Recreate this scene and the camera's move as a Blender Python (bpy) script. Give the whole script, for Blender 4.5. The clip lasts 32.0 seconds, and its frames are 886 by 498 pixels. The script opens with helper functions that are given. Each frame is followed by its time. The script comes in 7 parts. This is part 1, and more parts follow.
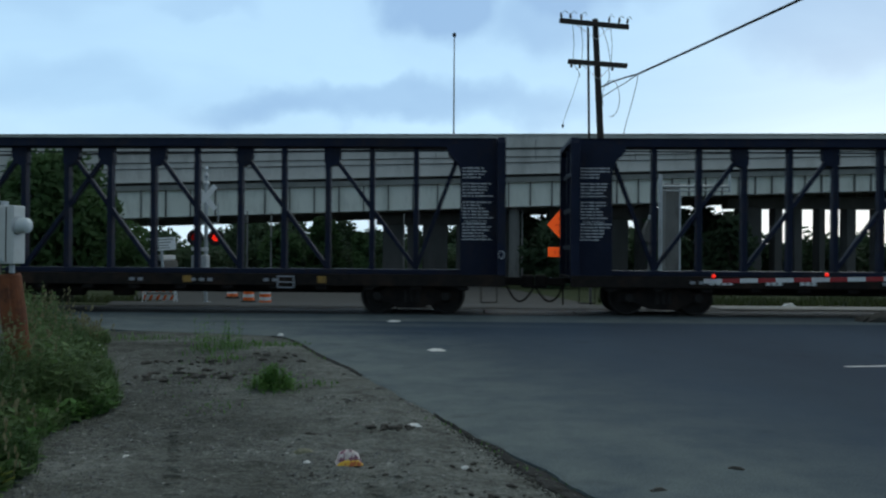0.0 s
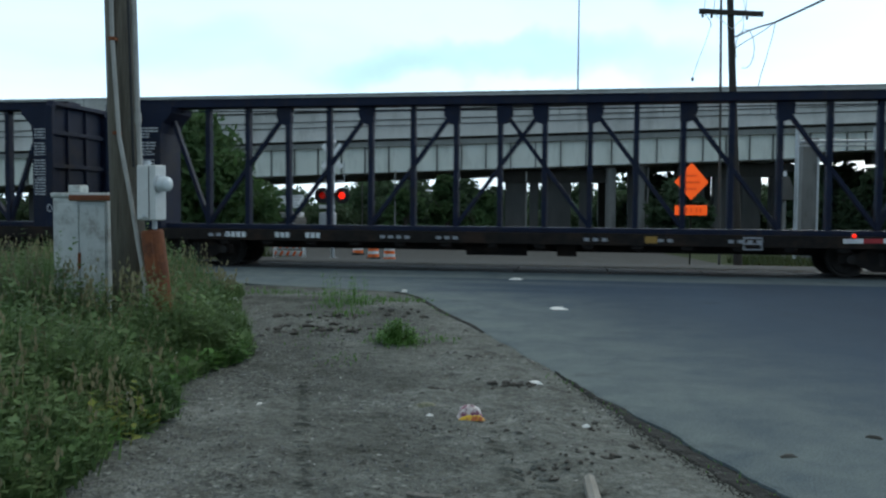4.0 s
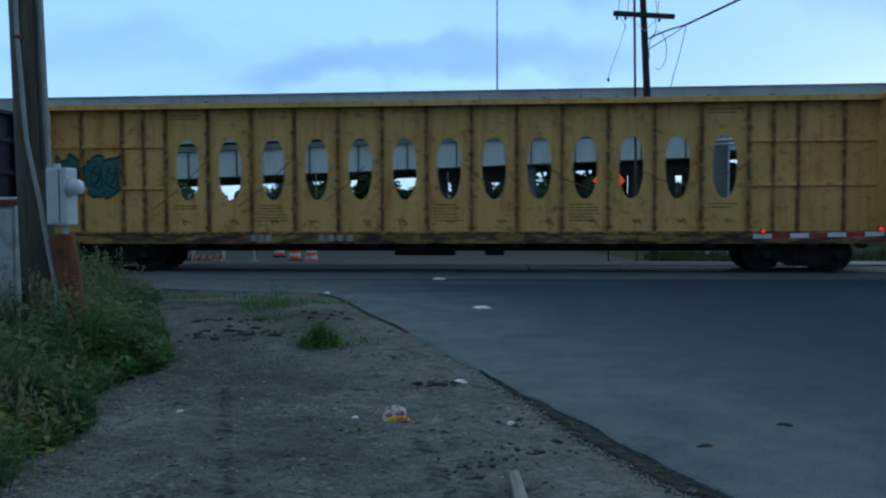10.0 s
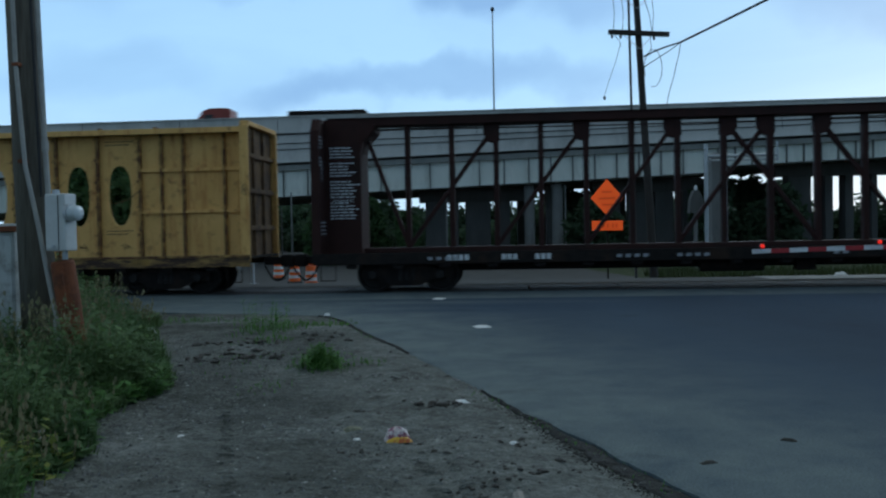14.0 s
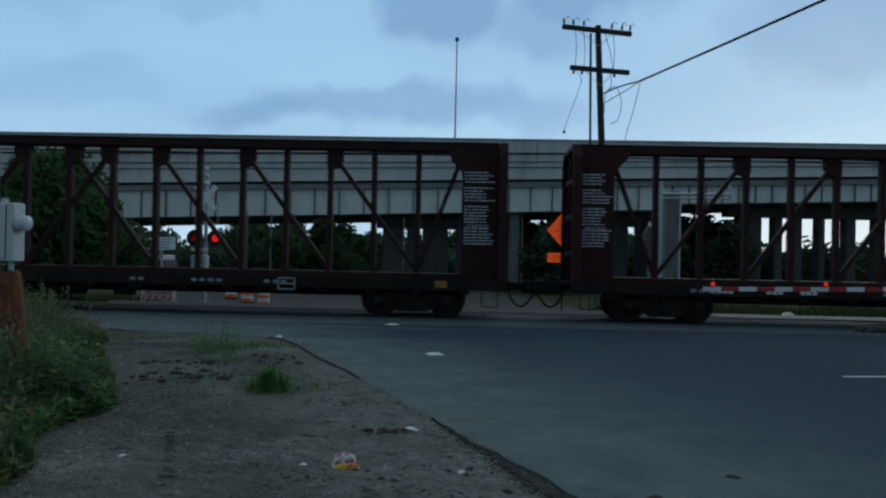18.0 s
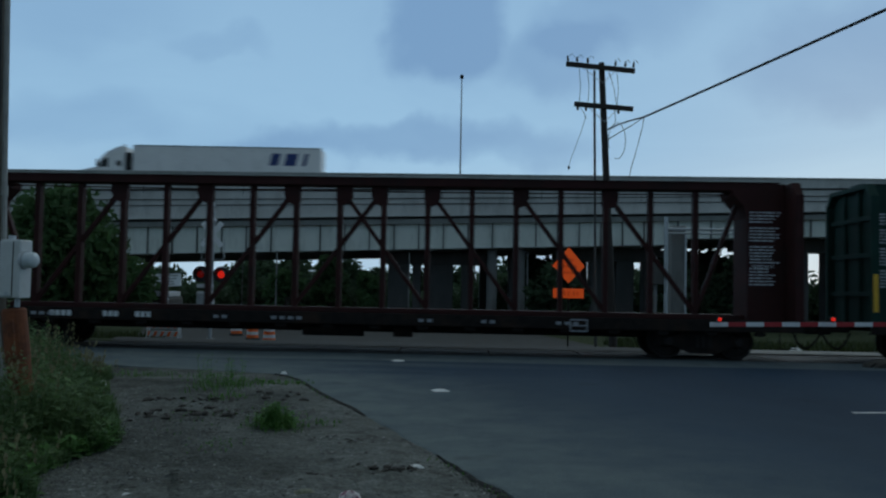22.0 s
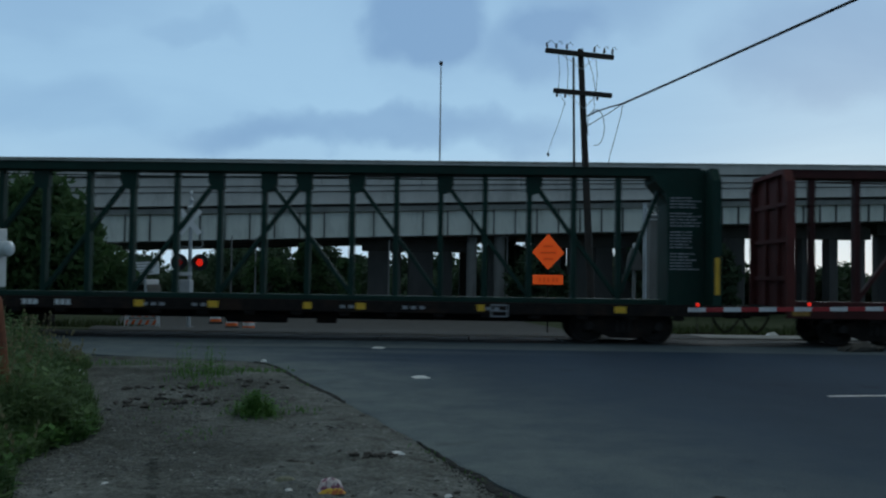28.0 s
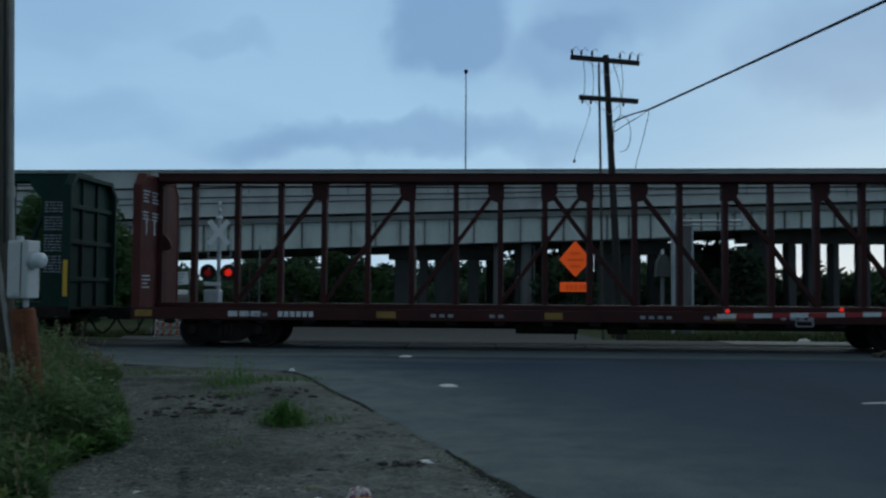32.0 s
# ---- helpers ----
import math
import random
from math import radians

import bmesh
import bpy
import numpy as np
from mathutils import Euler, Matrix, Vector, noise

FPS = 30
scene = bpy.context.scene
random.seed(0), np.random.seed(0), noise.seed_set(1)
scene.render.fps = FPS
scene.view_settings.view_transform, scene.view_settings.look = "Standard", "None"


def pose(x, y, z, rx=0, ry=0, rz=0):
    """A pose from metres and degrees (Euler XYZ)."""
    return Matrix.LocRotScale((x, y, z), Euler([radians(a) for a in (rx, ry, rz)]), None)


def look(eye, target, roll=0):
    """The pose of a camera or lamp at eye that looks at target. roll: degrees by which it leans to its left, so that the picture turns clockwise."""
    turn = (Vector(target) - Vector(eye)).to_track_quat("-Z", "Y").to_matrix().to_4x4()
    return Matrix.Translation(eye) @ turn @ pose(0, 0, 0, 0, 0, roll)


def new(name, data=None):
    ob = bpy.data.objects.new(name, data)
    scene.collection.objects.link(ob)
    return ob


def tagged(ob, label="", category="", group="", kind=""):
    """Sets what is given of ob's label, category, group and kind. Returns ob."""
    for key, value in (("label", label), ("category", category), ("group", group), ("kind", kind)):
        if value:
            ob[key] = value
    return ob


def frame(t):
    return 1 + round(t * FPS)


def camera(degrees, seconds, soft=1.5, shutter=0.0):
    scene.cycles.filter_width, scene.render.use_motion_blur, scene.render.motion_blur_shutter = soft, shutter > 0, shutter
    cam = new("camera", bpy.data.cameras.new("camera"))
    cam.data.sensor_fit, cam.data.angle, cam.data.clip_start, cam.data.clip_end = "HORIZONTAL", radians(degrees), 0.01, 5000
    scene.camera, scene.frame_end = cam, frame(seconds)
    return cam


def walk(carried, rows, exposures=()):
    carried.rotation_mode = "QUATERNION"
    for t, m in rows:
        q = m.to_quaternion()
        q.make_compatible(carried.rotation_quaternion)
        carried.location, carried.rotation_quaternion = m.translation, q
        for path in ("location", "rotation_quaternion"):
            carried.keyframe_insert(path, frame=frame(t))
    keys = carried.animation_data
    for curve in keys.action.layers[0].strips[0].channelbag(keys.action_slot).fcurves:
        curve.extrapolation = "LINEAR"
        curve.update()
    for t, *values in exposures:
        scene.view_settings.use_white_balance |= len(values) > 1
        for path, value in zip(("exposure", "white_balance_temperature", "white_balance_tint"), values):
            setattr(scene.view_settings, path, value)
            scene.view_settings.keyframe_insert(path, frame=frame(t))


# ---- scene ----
# camera: held by hand at one spot, turning a little
PATH = [
    (0, -0.50, 0.10, -0.35), (0.5, -0.20, -0.35, -0.24), (1, 0.48, 0.10, -0.30), (1.5, 0.08, 1.20, -1.69), (2, 1.26, 1.22, -1.83),
    (2.5, 5.14, 1.59, -0.63), (4.5, 7.57, -3.53, -0.39), (5, 4.37, -3.28, -1.82), (5.5, 3.89, -3.02, -2.16), (6, 3.10, -2.46, -1.01),
    (6.5, 1.60, -3.44, -0.88), (7, 0.77, -3.84, -1.66), (7.5, 2.35, -3.73, -2.37), (8, 1.70, -3.61, -1.75), (8.5, 2.03, -2.86, -1.16),
    (9, 2.19, -2.30, 0.49), (9.5, 2.35, -2.21, -0.15), (10, 2.41, -2.70, 0.22), (10.5, 2.23, -2.50, 0.75), (11, 2.30, -1.71, 0.88),
    (11.5, 2.02, -1.68, 1.32), (12, 2.19, -1.76, 1.73), (12.5, 1.28, -1.79, 0.99), (13, -0.33, -2.37, 0.58), (13.5, 0.12, -2.13, 0.30),
    (14, 2.34, -1.39, 1.10), (14.5, 2.34, -1.03, 1.21), (16.5, 1.22, -0.84, -0.43), (17, 0.86, 0.62, -0.71), (17.5, -1.43, 0.15, -0.02),
    (18, -0.53, 0.36, -1.21), (18.5, -0.18, 0.33, -1.29), (19, 2.04, 1.72, 0.80), (19.5, 2.94, 2.86, -0.83), (20, 0.72, 2.50, -1.42),
    (20.5, -1.78, 3.25, -1.27), (21, -0.68, 3.34, -1.44), (21.5, 0.26, 3.20, -1.30), (22, -0.17, 2.71, -1.07), (22.5, -0.11, 2.82, -1.42),
    (23, 0.69, 0.86, -1.10), (23.5, 2.79, 1.83, -2.90), (24, 2.78, 1.85, -1.63), (24.5, 1.45, 0.39, -1.79), (25, 0.52, 0.53, -1.58),
    (25.5, -0.55, 0.23, -1.52), (27.5, -0.32, 1.30, -1.04), (28, -1.49, 1.87, -0.81), (28.5, -1.39, 1.07, -1.47), (29, 0.44, 1.06, -1.47),
    (29.5, 0.54, 1.52, -2.20), (30, 0.53, 1.45, -1.52), (30.5, -0.13, 2.04, -1.60), (31, -0.19, 1.85, -1.92), (31.5, -1.28, 2.87, -2.76),
    (32, 0.28, 2.39, -0.37),
]
cam = camera(54.0, 32.0, soft=2.2, shutter=0.5)
EXPOSURE = [(0.0, 0.12, 6200, 2), (1.0, 0.12, 6150, 2), (1.6, -0.3, 5850, 0), (2.0, -0.46, 5750, -1), (2.5, -0.42, 5750, -1), (3.5, 0.4, 6200, 3), (4.5, 1.0, 6350, 3), (5.0, 0.58, 6300, 3),
            (5.6, 0.25, 6200, 4), (6.0, 0.22, 6100, 3), (7.0, 0.66, 5700, 1), (8.0, 0.66, 5450, 1), (9.0, 0.08, 5200, 1), (11.0, -0.03, 5030, 0), (12.0, -0.1, 5030, 0), (14.0, 0.0, 5550, 0), (16.5, -0.15, 5600, 0), (17.0, -0.2, 5650, 0),
            (18.0, -0.34, 5700, -1), (20.0, -0.5, 5700, -1), (21.0, -0.6, 5700, -1), (22.0, -0.54, 5700, -1), (23.0, -0.4, 5750, 0), (24.0, -0.26, 5900, 0), (25.0, -0.22, 5950, 0), (28.0, -0.38, 5850, 0), (30.0, -0.32, 5800, 0), (31.0, -0.5, 5800, 0), (32.0, -0.42, 5800, 0)]
walk(cam, [(t, pose(0, 0, 1.65, 90 + p, r, y)) for t, y, p, r in PATH], EXPOSURE)

# ---- world and light: overcast dusk ----
world = bpy.data.worlds.new("world")
scene.world = world
world.use_nodes = True
wn = world.node_tree.nodes
wl = world.node_tree.links
wn.clear()


def wnode(kind, **props):
    n = wn.new(kind)
    for k, v in props.items():
        n.inputs[k].default_value = v
    return n


w_out = wn.new("ShaderNodeOutputWorld")
w_bg = wn.new("ShaderNodeBackground")
w_sky = wn.new("ShaderNodeTexSky")
w_sky.sky_type = "NISHITA"
w_sky.sun_disc = False
w_sky.sun_elevation = radians(9)
w_sky.sun_rotation = radians(27)
w_coord = wn.new("ShaderNodeTexCoord")
w_map = wn.new("ShaderNodeMapping")
w_map.inputs["Scale"].default_value = (1.0, 1.0, 2.6)
w_map.inputs["Location"].default_value = (0.35, 0.1, 0.2)
wl.new(w_coord.outputs["Generated"], w_map.inputs["Vector"])
w_n1 = wn.new("ShaderNodeTexNoise")
w_n1.inputs["Scale"].default_value = 2.6
w_n1.inputs["Detail"].default_value = 6
w_n1.inputs["Roughness"].default_value = 0.55
w_n1.inputs["Distortion"].default_value = 0.4
wl.new(w_map.outputs["Vector"], w_n1.inputs["Vector"])
# brightness of the sheet of cloud with height over the horizon
w_sep = wn.new("ShaderNodeSeparateXYZ")
wl.new(w_coord.outputs["Generated"], w_sep.inputs["Vector"])
w_grad = wn.new("ShaderNodeValToRGB")
w_grad.color_ramp.elements[0].position = 0.0
w_grad.color_ramp.elements[0].color = (0.76, 0.90, 1.04, 1)
w_grad.color_ramp.elements[1].position = 0.62
w_grad.color_ramp.elements[1].color = (0.46, 0.48, 0.46, 1)
w_e = w_grad.color_ramp.elements.new(0.16)
w_e.color = (0.54, 0.75, 0.98, 1)
w_e = w_grad.color_ramp.elements.new(0.36)
w_e.color = (0.47, 0.66, 0.90, 1)
wl.new(w_sep.outputs["Z"], w_grad.inputs["Fac"])
w_cl = wn.new("ShaderNodeValToRGB")
w_cl.color_ramp.elements[0].position = 0.40
w_cl.color_ramp.elements[0].color = (0.0, 0.0, 0.0, 1)
w_cl.color_ramp.elements[1].position = 0.68
w_cl.color_ramp.elements[1].color = (1, 1, 1, 1)
wl.new(w_n1.outputs["Fac"], w_cl.inputs["Fac"])


def cloud_blob(direction, across, up, soft):
    """A soft cloud round one bearing (degrees to the right, degrees up), ragged by noise."""
    az, el = radians(direction[0]), radians(direction[1])
    c = Vector((math.sin(az) * math.cos(el), math.cos(az) * math.cos(el), math.sin(el)))
    right = Vector((math.cos(az), -math.sin(az), 0))
    top = right.cross(c)
    warp = wn.new("ShaderNodeVectorMath")
    warp.operation = "MULTIPLY_ADD"
    wl.new(w_nv.outputs["Color"], warp.inputs[0])
    warp.inputs[1].default_value = (0.13, 0.13, 0.13)
    wl.new(w_coord.outputs["Generated"], warp.inputs[2])
    terms = []
    for axis, size in ((right, across), (top, up)):
        d = wn.new("ShaderNodeVectorMath")
        d.operation = "DOT_PRODUCT"
        wl.new(warp.outputs[0], d.inputs[0])
        d.inputs[1].default_value = axis
        s = wn.new("ShaderNodeMath")
        s.operation = "SUBTRACT"
        wl.new(d.outputs["Value"], s.inputs[0])
        s.inputs[1].default_value = axis.dot(c) + 0.065 * (axis.x + axis.y + axis.z)
        q = wn.new("ShaderNodeMath")
        q.operation = "DIVIDE"
        wl.new(s.outputs[0], q.inputs[0])
        q.inputs[1].default_value = math.tan(radians(size))
        p = wn.new("ShaderNodeMath")
        p.operation = "MULTIPLY"
        wl.new(q.outputs[0], p.inputs[0])
        wl.new(q.outputs[0], p.inputs[1])
        terms.append(p)
    a = wn.new("ShaderNodeMath")
    a.operation = "ADD"
    wl.new(terms[0].outputs[0], a.inputs[0])
    wl.new(terms[1].outputs[0], a.inputs[1])
    m = wn.new("ShaderNodeMapRange")
    m.interpolation_type = "SMOOTHSTEP"
    m.inputs["From Min"].default_value = 1.0 + soft
    m.inputs["From Max"].default_value = max(0.0, 1.0 - soft)
    wl.new(a.outputs[0], m.inputs["Value"])
    # only on the side of the sky that the cloud is on
    f = wn.new("ShaderNodeVectorMath")
    f.operation = "DOT_PRODUCT"
    wl.new(w_coord.outputs["Generated"], f.inputs[0])
    f.inputs[1].default_value = c
    g = wn.new("ShaderNodeMath")
    g.operation = "GREATER_THAN"
    wl.new(f.outputs["Value"], g.inputs[0])
    g.inputs[1].default_value = 0.2
    h = wn.new("ShaderNodeMath")
    h.operation = "MULTIPLY"
    wl.new(m.outputs["Result"], h.inputs[0])
    wl.new(g.outputs[0], h.inputs[1])
    return h


w_nv = wn.new("ShaderNodeTexNoise")
w_nv.inputs["Scale"].default_value = 7.0
w_nv.inputs["Detail"].default_value = 7
wl.new(w_coord.outputs["Generated"], w_nv.inputs["Vector"])
w_dark = wn.new("ShaderNodeMath")
w_dark.operation = "MULTIPLY"
w_dark.inputs[1].default_value = 0.32
wl.new(w_cl.outputs["Color"], w_dark.inputs[0])
w_sum = w_dark
for direction, across, up, soft, amount in (((-0.4, 17.5), 3.5, 4.4, 0.42, 0.85), ((-3.0, 9.2), 11.0, 1.3, 0.9, 0.70),
                                            ((7.5, 15.0), 4.5, 2.6, 0.8, 0.6), ((25.5, 14.2), 6.0, 3.6, 0.7, 0.6),
                                            ((-15.0, 14.6), 2.6, 0.9, 0.9, 0.32), ((11.0, 17.5), 5.0, 2.5, 0.8, 0.55),
                                            ((-24.0, 17.0), 7.0, 2.5, 0.9, 0.3), ((-23.0, 10.0), 5.0, 1.6, 0.9, 0.25)):
    b = cloud_blob(direction, across, up, soft)
    k = wn.new("ShaderNodeMath")
    k.operation = "MULTIPLY_ADD"
    wl.new(b.outputs[0], k.inputs[0])
    k.inputs[1].default_value = amount
    wl.new(w_sum.outputs[0], k.inputs[2])
    w_sum = k
w_sum.use_clamp = True
w_mix = wn.new("ShaderNodeMix")
w_mix.data_type = "RGBA"
w_mix.blend_type = "MIX"
wl.new(w_sum.outputs[0], w_mix.inputs["Factor"])
wl.new(w_grad.outputs["Color"], w_mix.inputs["A"])
w_mix.inputs["B"].default_value = (0.325, 0.485, 0.745, 1)
w_add = wn.new("ShaderNodeMix")
w_add.data_type = "RGBA"
w_add.blend_type = "ADD"
w_add.inputs["Factor"].default_value = 0.006
wl.new(w_mix.outputs["Result"], w_add.inputs["A"])
wl.new(w_sky.outputs["Color"], w_add.inputs["B"])
# the evening light is ahead; the sky behind the camera is duller
w_side = wn.new("ShaderNodeMapRange")
w_side.interpolation_type = "SMOOTHSTEP"
w_side.inputs["From Min"].default_value, w_side.inputs["From Max"].default_value = -0.75, 0.6
w_side.inputs["To Min"].default_value, w_side.inputs["To Max"].default_value = 0.52, 1.0
wl.new(w_sep.outputs["Y"], w_side.inputs["Value"])
w_dim = wn.new("ShaderNodeMix")
w_dim.data_type = "RGBA"
w_dim.blend_type = "MULTIPLY"
w_dim.inputs["Factor"].default_value = 1.0
wl.new(w_add.outputs["Result"], w_dim.inputs["A"])
wl.new(w_side.outputs["Result"], w_dim.inputs["B"])
wl.new(w_dim.outputs["Result"], w_bg.inputs["Color"])
w_bg.inputs["Strength"].default_value = 0.95
wl.new(w_bg.outputs["Background"], w_out.inputs["Surface"])

sun = new("sun", bpy.data.lights.new("sun", "SUN"))
sun.data.energy = 0.5
sun.data.angle = radians(40)
sun.data.color = (1.0, 0.95, 0.88)
sun.matrix_world = look((45, 105, 60), (0, 20, 0))


# ---- mesh helpers ----
class Mesh:
    """Collects vertices and faces of one part."""

    def __init__(self):
        self.v, self.f = [], []

    def add(self, verts, faces):
        n = len(self.v)
        self.v += [tuple(p) for p in verts]
        self.f += [tuple(i + n for i in q) for q in faces]
        return self

    def box(self, x0, x1, y0, y1, z0, z1, m=None):
        p = [(x, y, z) for z in (z0, z1) for y in (y0, y1) for x in (x0, x1)]
        if m is not None:
            p = [m @ Vector(q) for q in p]
        return self.add(p, [(0, 2, 3, 1), (4, 5, 7, 6), (0, 1, 5, 4), (2, 6, 7, 3), (0, 4, 6, 2), (1, 3, 7, 5)])

    def bbox(self, x0, x1, y0, y1, z0, z1, c=0.02, m=None):
        """A box with bevelled edges."""
        bm = bmesh.new()
        bmesh.ops.create_cube(bm, size=1)
        for v in bm.verts:
            v.co = Vector(((x0 + x1) / 2 + v.co.x * (x1 - x0), (y0 + y1) / 2 + v.co.y * (y1 - y0), (z0 + z1) / 2 + v.co.z * (z1 - z0)))
        bmesh.ops.bevel(bm, geom=bm.edges[:], offset=c, segments=2, affect="EDGES", profile=0.5)
        bm.verts.index_update()
        p = [v.co.copy() for v in bm.verts]
        if m is not None:
            p = [m @ q for q in p]
        self.add(p, [[v.index for v in f.verts] for f in bm.faces])
        bm.free()
        return self

    def rod(self, a, b, r0, r1=None, n=8, caps=True):
        """A round bar from a to b."""
        a, b = Vector(a), Vector(b)
        r1 = r0 if r1 is None else r1
        w = (b - a).normalized()
        u = w.orthogonal().normalized()
        k = w.cross(u)
        p = []
        for c, r in ((a, r0), (b, r1)):
            p += [c + (u * math.cos(2 * math.pi * i / n) + k * math.sin(2 * math.pi * i / n)) * r for i in range(n)]
        f = [(i, (i + 1) % n, n + (i + 1) % n, n + i) for i in range(n)]
        if caps:
            f += [tuple(reversed(range(n))), tuple(range(n, 2 * n))]
        return self.add(p, f)

    def tube(self, pts, r, n=6):
        """A bent round bar through points."""
        pts = [Vector(p) for p in pts]
        rings = []
        u = None
        for i, c in enumerate(pts):
            w = (pts[min(i + 1, len(pts) - 1)] - pts[max(i - 1, 0)]).normalized()
            u = w.orthogonal().normalized() if u is None else (u - w * u.dot(w)).normalized()
            k = w.cross(u)
            rings += [c + (u * math.cos(2 * math.pi * j / n) + k * math.sin(2 * math.pi * j / n)) * r for j in range(n)]
        f = []
        for i in range(len(pts) - 1):
            f += [(i * n + j, i * n + (j + 1) % n, (i + 1) * n + (j + 1) % n, (i + 1) * n + j) for j in range(n)]
        f += [tuple(reversed(range(n))), tuple(range((len(pts) - 1) * n, len(pts) * n))]
        return self.add(rings, f)

    def prism(self, outline, lo, hi, axis="y"):
        """An outline (two coordinates a point) drawn out from lo to hi along an axis."""
        n = len(outline)

        def at(q, h):
            return {"y": (q[0], h, q[1]), "x": (h, q[0], q[1]), "z": (q[0], q[1], h)}[axis]
        p = [at(q, lo) for q in outline] + [at(q, hi) for q in outline]
        f = [tuple(range(n)), tuple(reversed(range(n, 2 * n)))]
        f += [(i, n + i, n + (i + 1) % n, (i + 1) % n) for i in range(n)]
        return self.add(p, f)

    def lathe(self, profile, n=20, m=None, ends=True):
        """A round body about z from pairs of radius and height."""
        p = [(r * math.cos(2 * math.pi * i / n), r * math.sin(2 * math.pi * i / n), z) for r, z in profile for i in range(n)]
        if m is not None:
            p = [m @ Vector(q) for q in p]
        f = []
        for k in range(len(profile) - 1):
            f += [(k * n + i, k * n + (i + 1) % n, (k + 1) * n + (i + 1) % n, (k + 1) * n + i) for i in range(n)]
        if ends:
            f += [tuple(reversed(range(n))), tuple(range((len(profile) - 1) * n, len(profile) * n))]
        return self.add(p, f)

    def data(self, name, material, smooth=False):
        me = bpy.data.meshes.new(name)
        me.from_pydata(self.v, [], self.f)
        bm = bmesh.new()
        bm.from_mesh(me)
        bmesh.ops.recalc_face_normals(bm, faces=bm.faces[:])
        bm.to_mesh(me)
        bm.free()
        if smooth:
            me.polygons.foreach_set("use_smooth", [True] * len(me.polygons))
        me.materials.append(material)
        return me


def part(name, mesh, material, parent, label="", smooth=False):
    """One mesh object under a thing or under a part."""
    ob = new(name, mesh.data(name, material, smooth) if isinstance(mesh, Mesh) else mesh)
    ob.parent = parent
    return tagged(ob, label) if label else ob


def thing(name, label, category, group="", at=None, kind=""):
    ob = new(name)
    ob.empty_display_size = 0.3
    if at is not None:
        ob.matrix_basis = at
    return tagged(ob, label, category, group, kind)


def solid(name, mesh, material, label="", category="", group="", kind="", smooth=False, at=None):
    ob = new(name, mesh.data(name, material, smooth) if isinstance(mesh, Mesh) else mesh)
    if at is not None:
        ob.matrix_basis = at
    return tagged(ob, label, category, group, kind)


def letters(text, size, material, name="letters", depth=0.004):
    """Raised letters in the built-in font, centred, in the x-z plane, facing -y."""
    cu = bpy.data.curves.new(name, "FONT")
    cu.body, cu.size, cu.align_x, cu.align_y, cu.extrude = text, size, "CENTER", "CENTER", depth
    ob = bpy.data.objects.new(name, cu)
    me = bpy.data.meshes.new_from_object(ob)
    bpy.data.objects.remove(ob)
    bpy.data.curves.remove(cu)
    me.transform(Matrix.Rotation(radians(90), 4, "X"))
    me.materials.append(material)
    return me


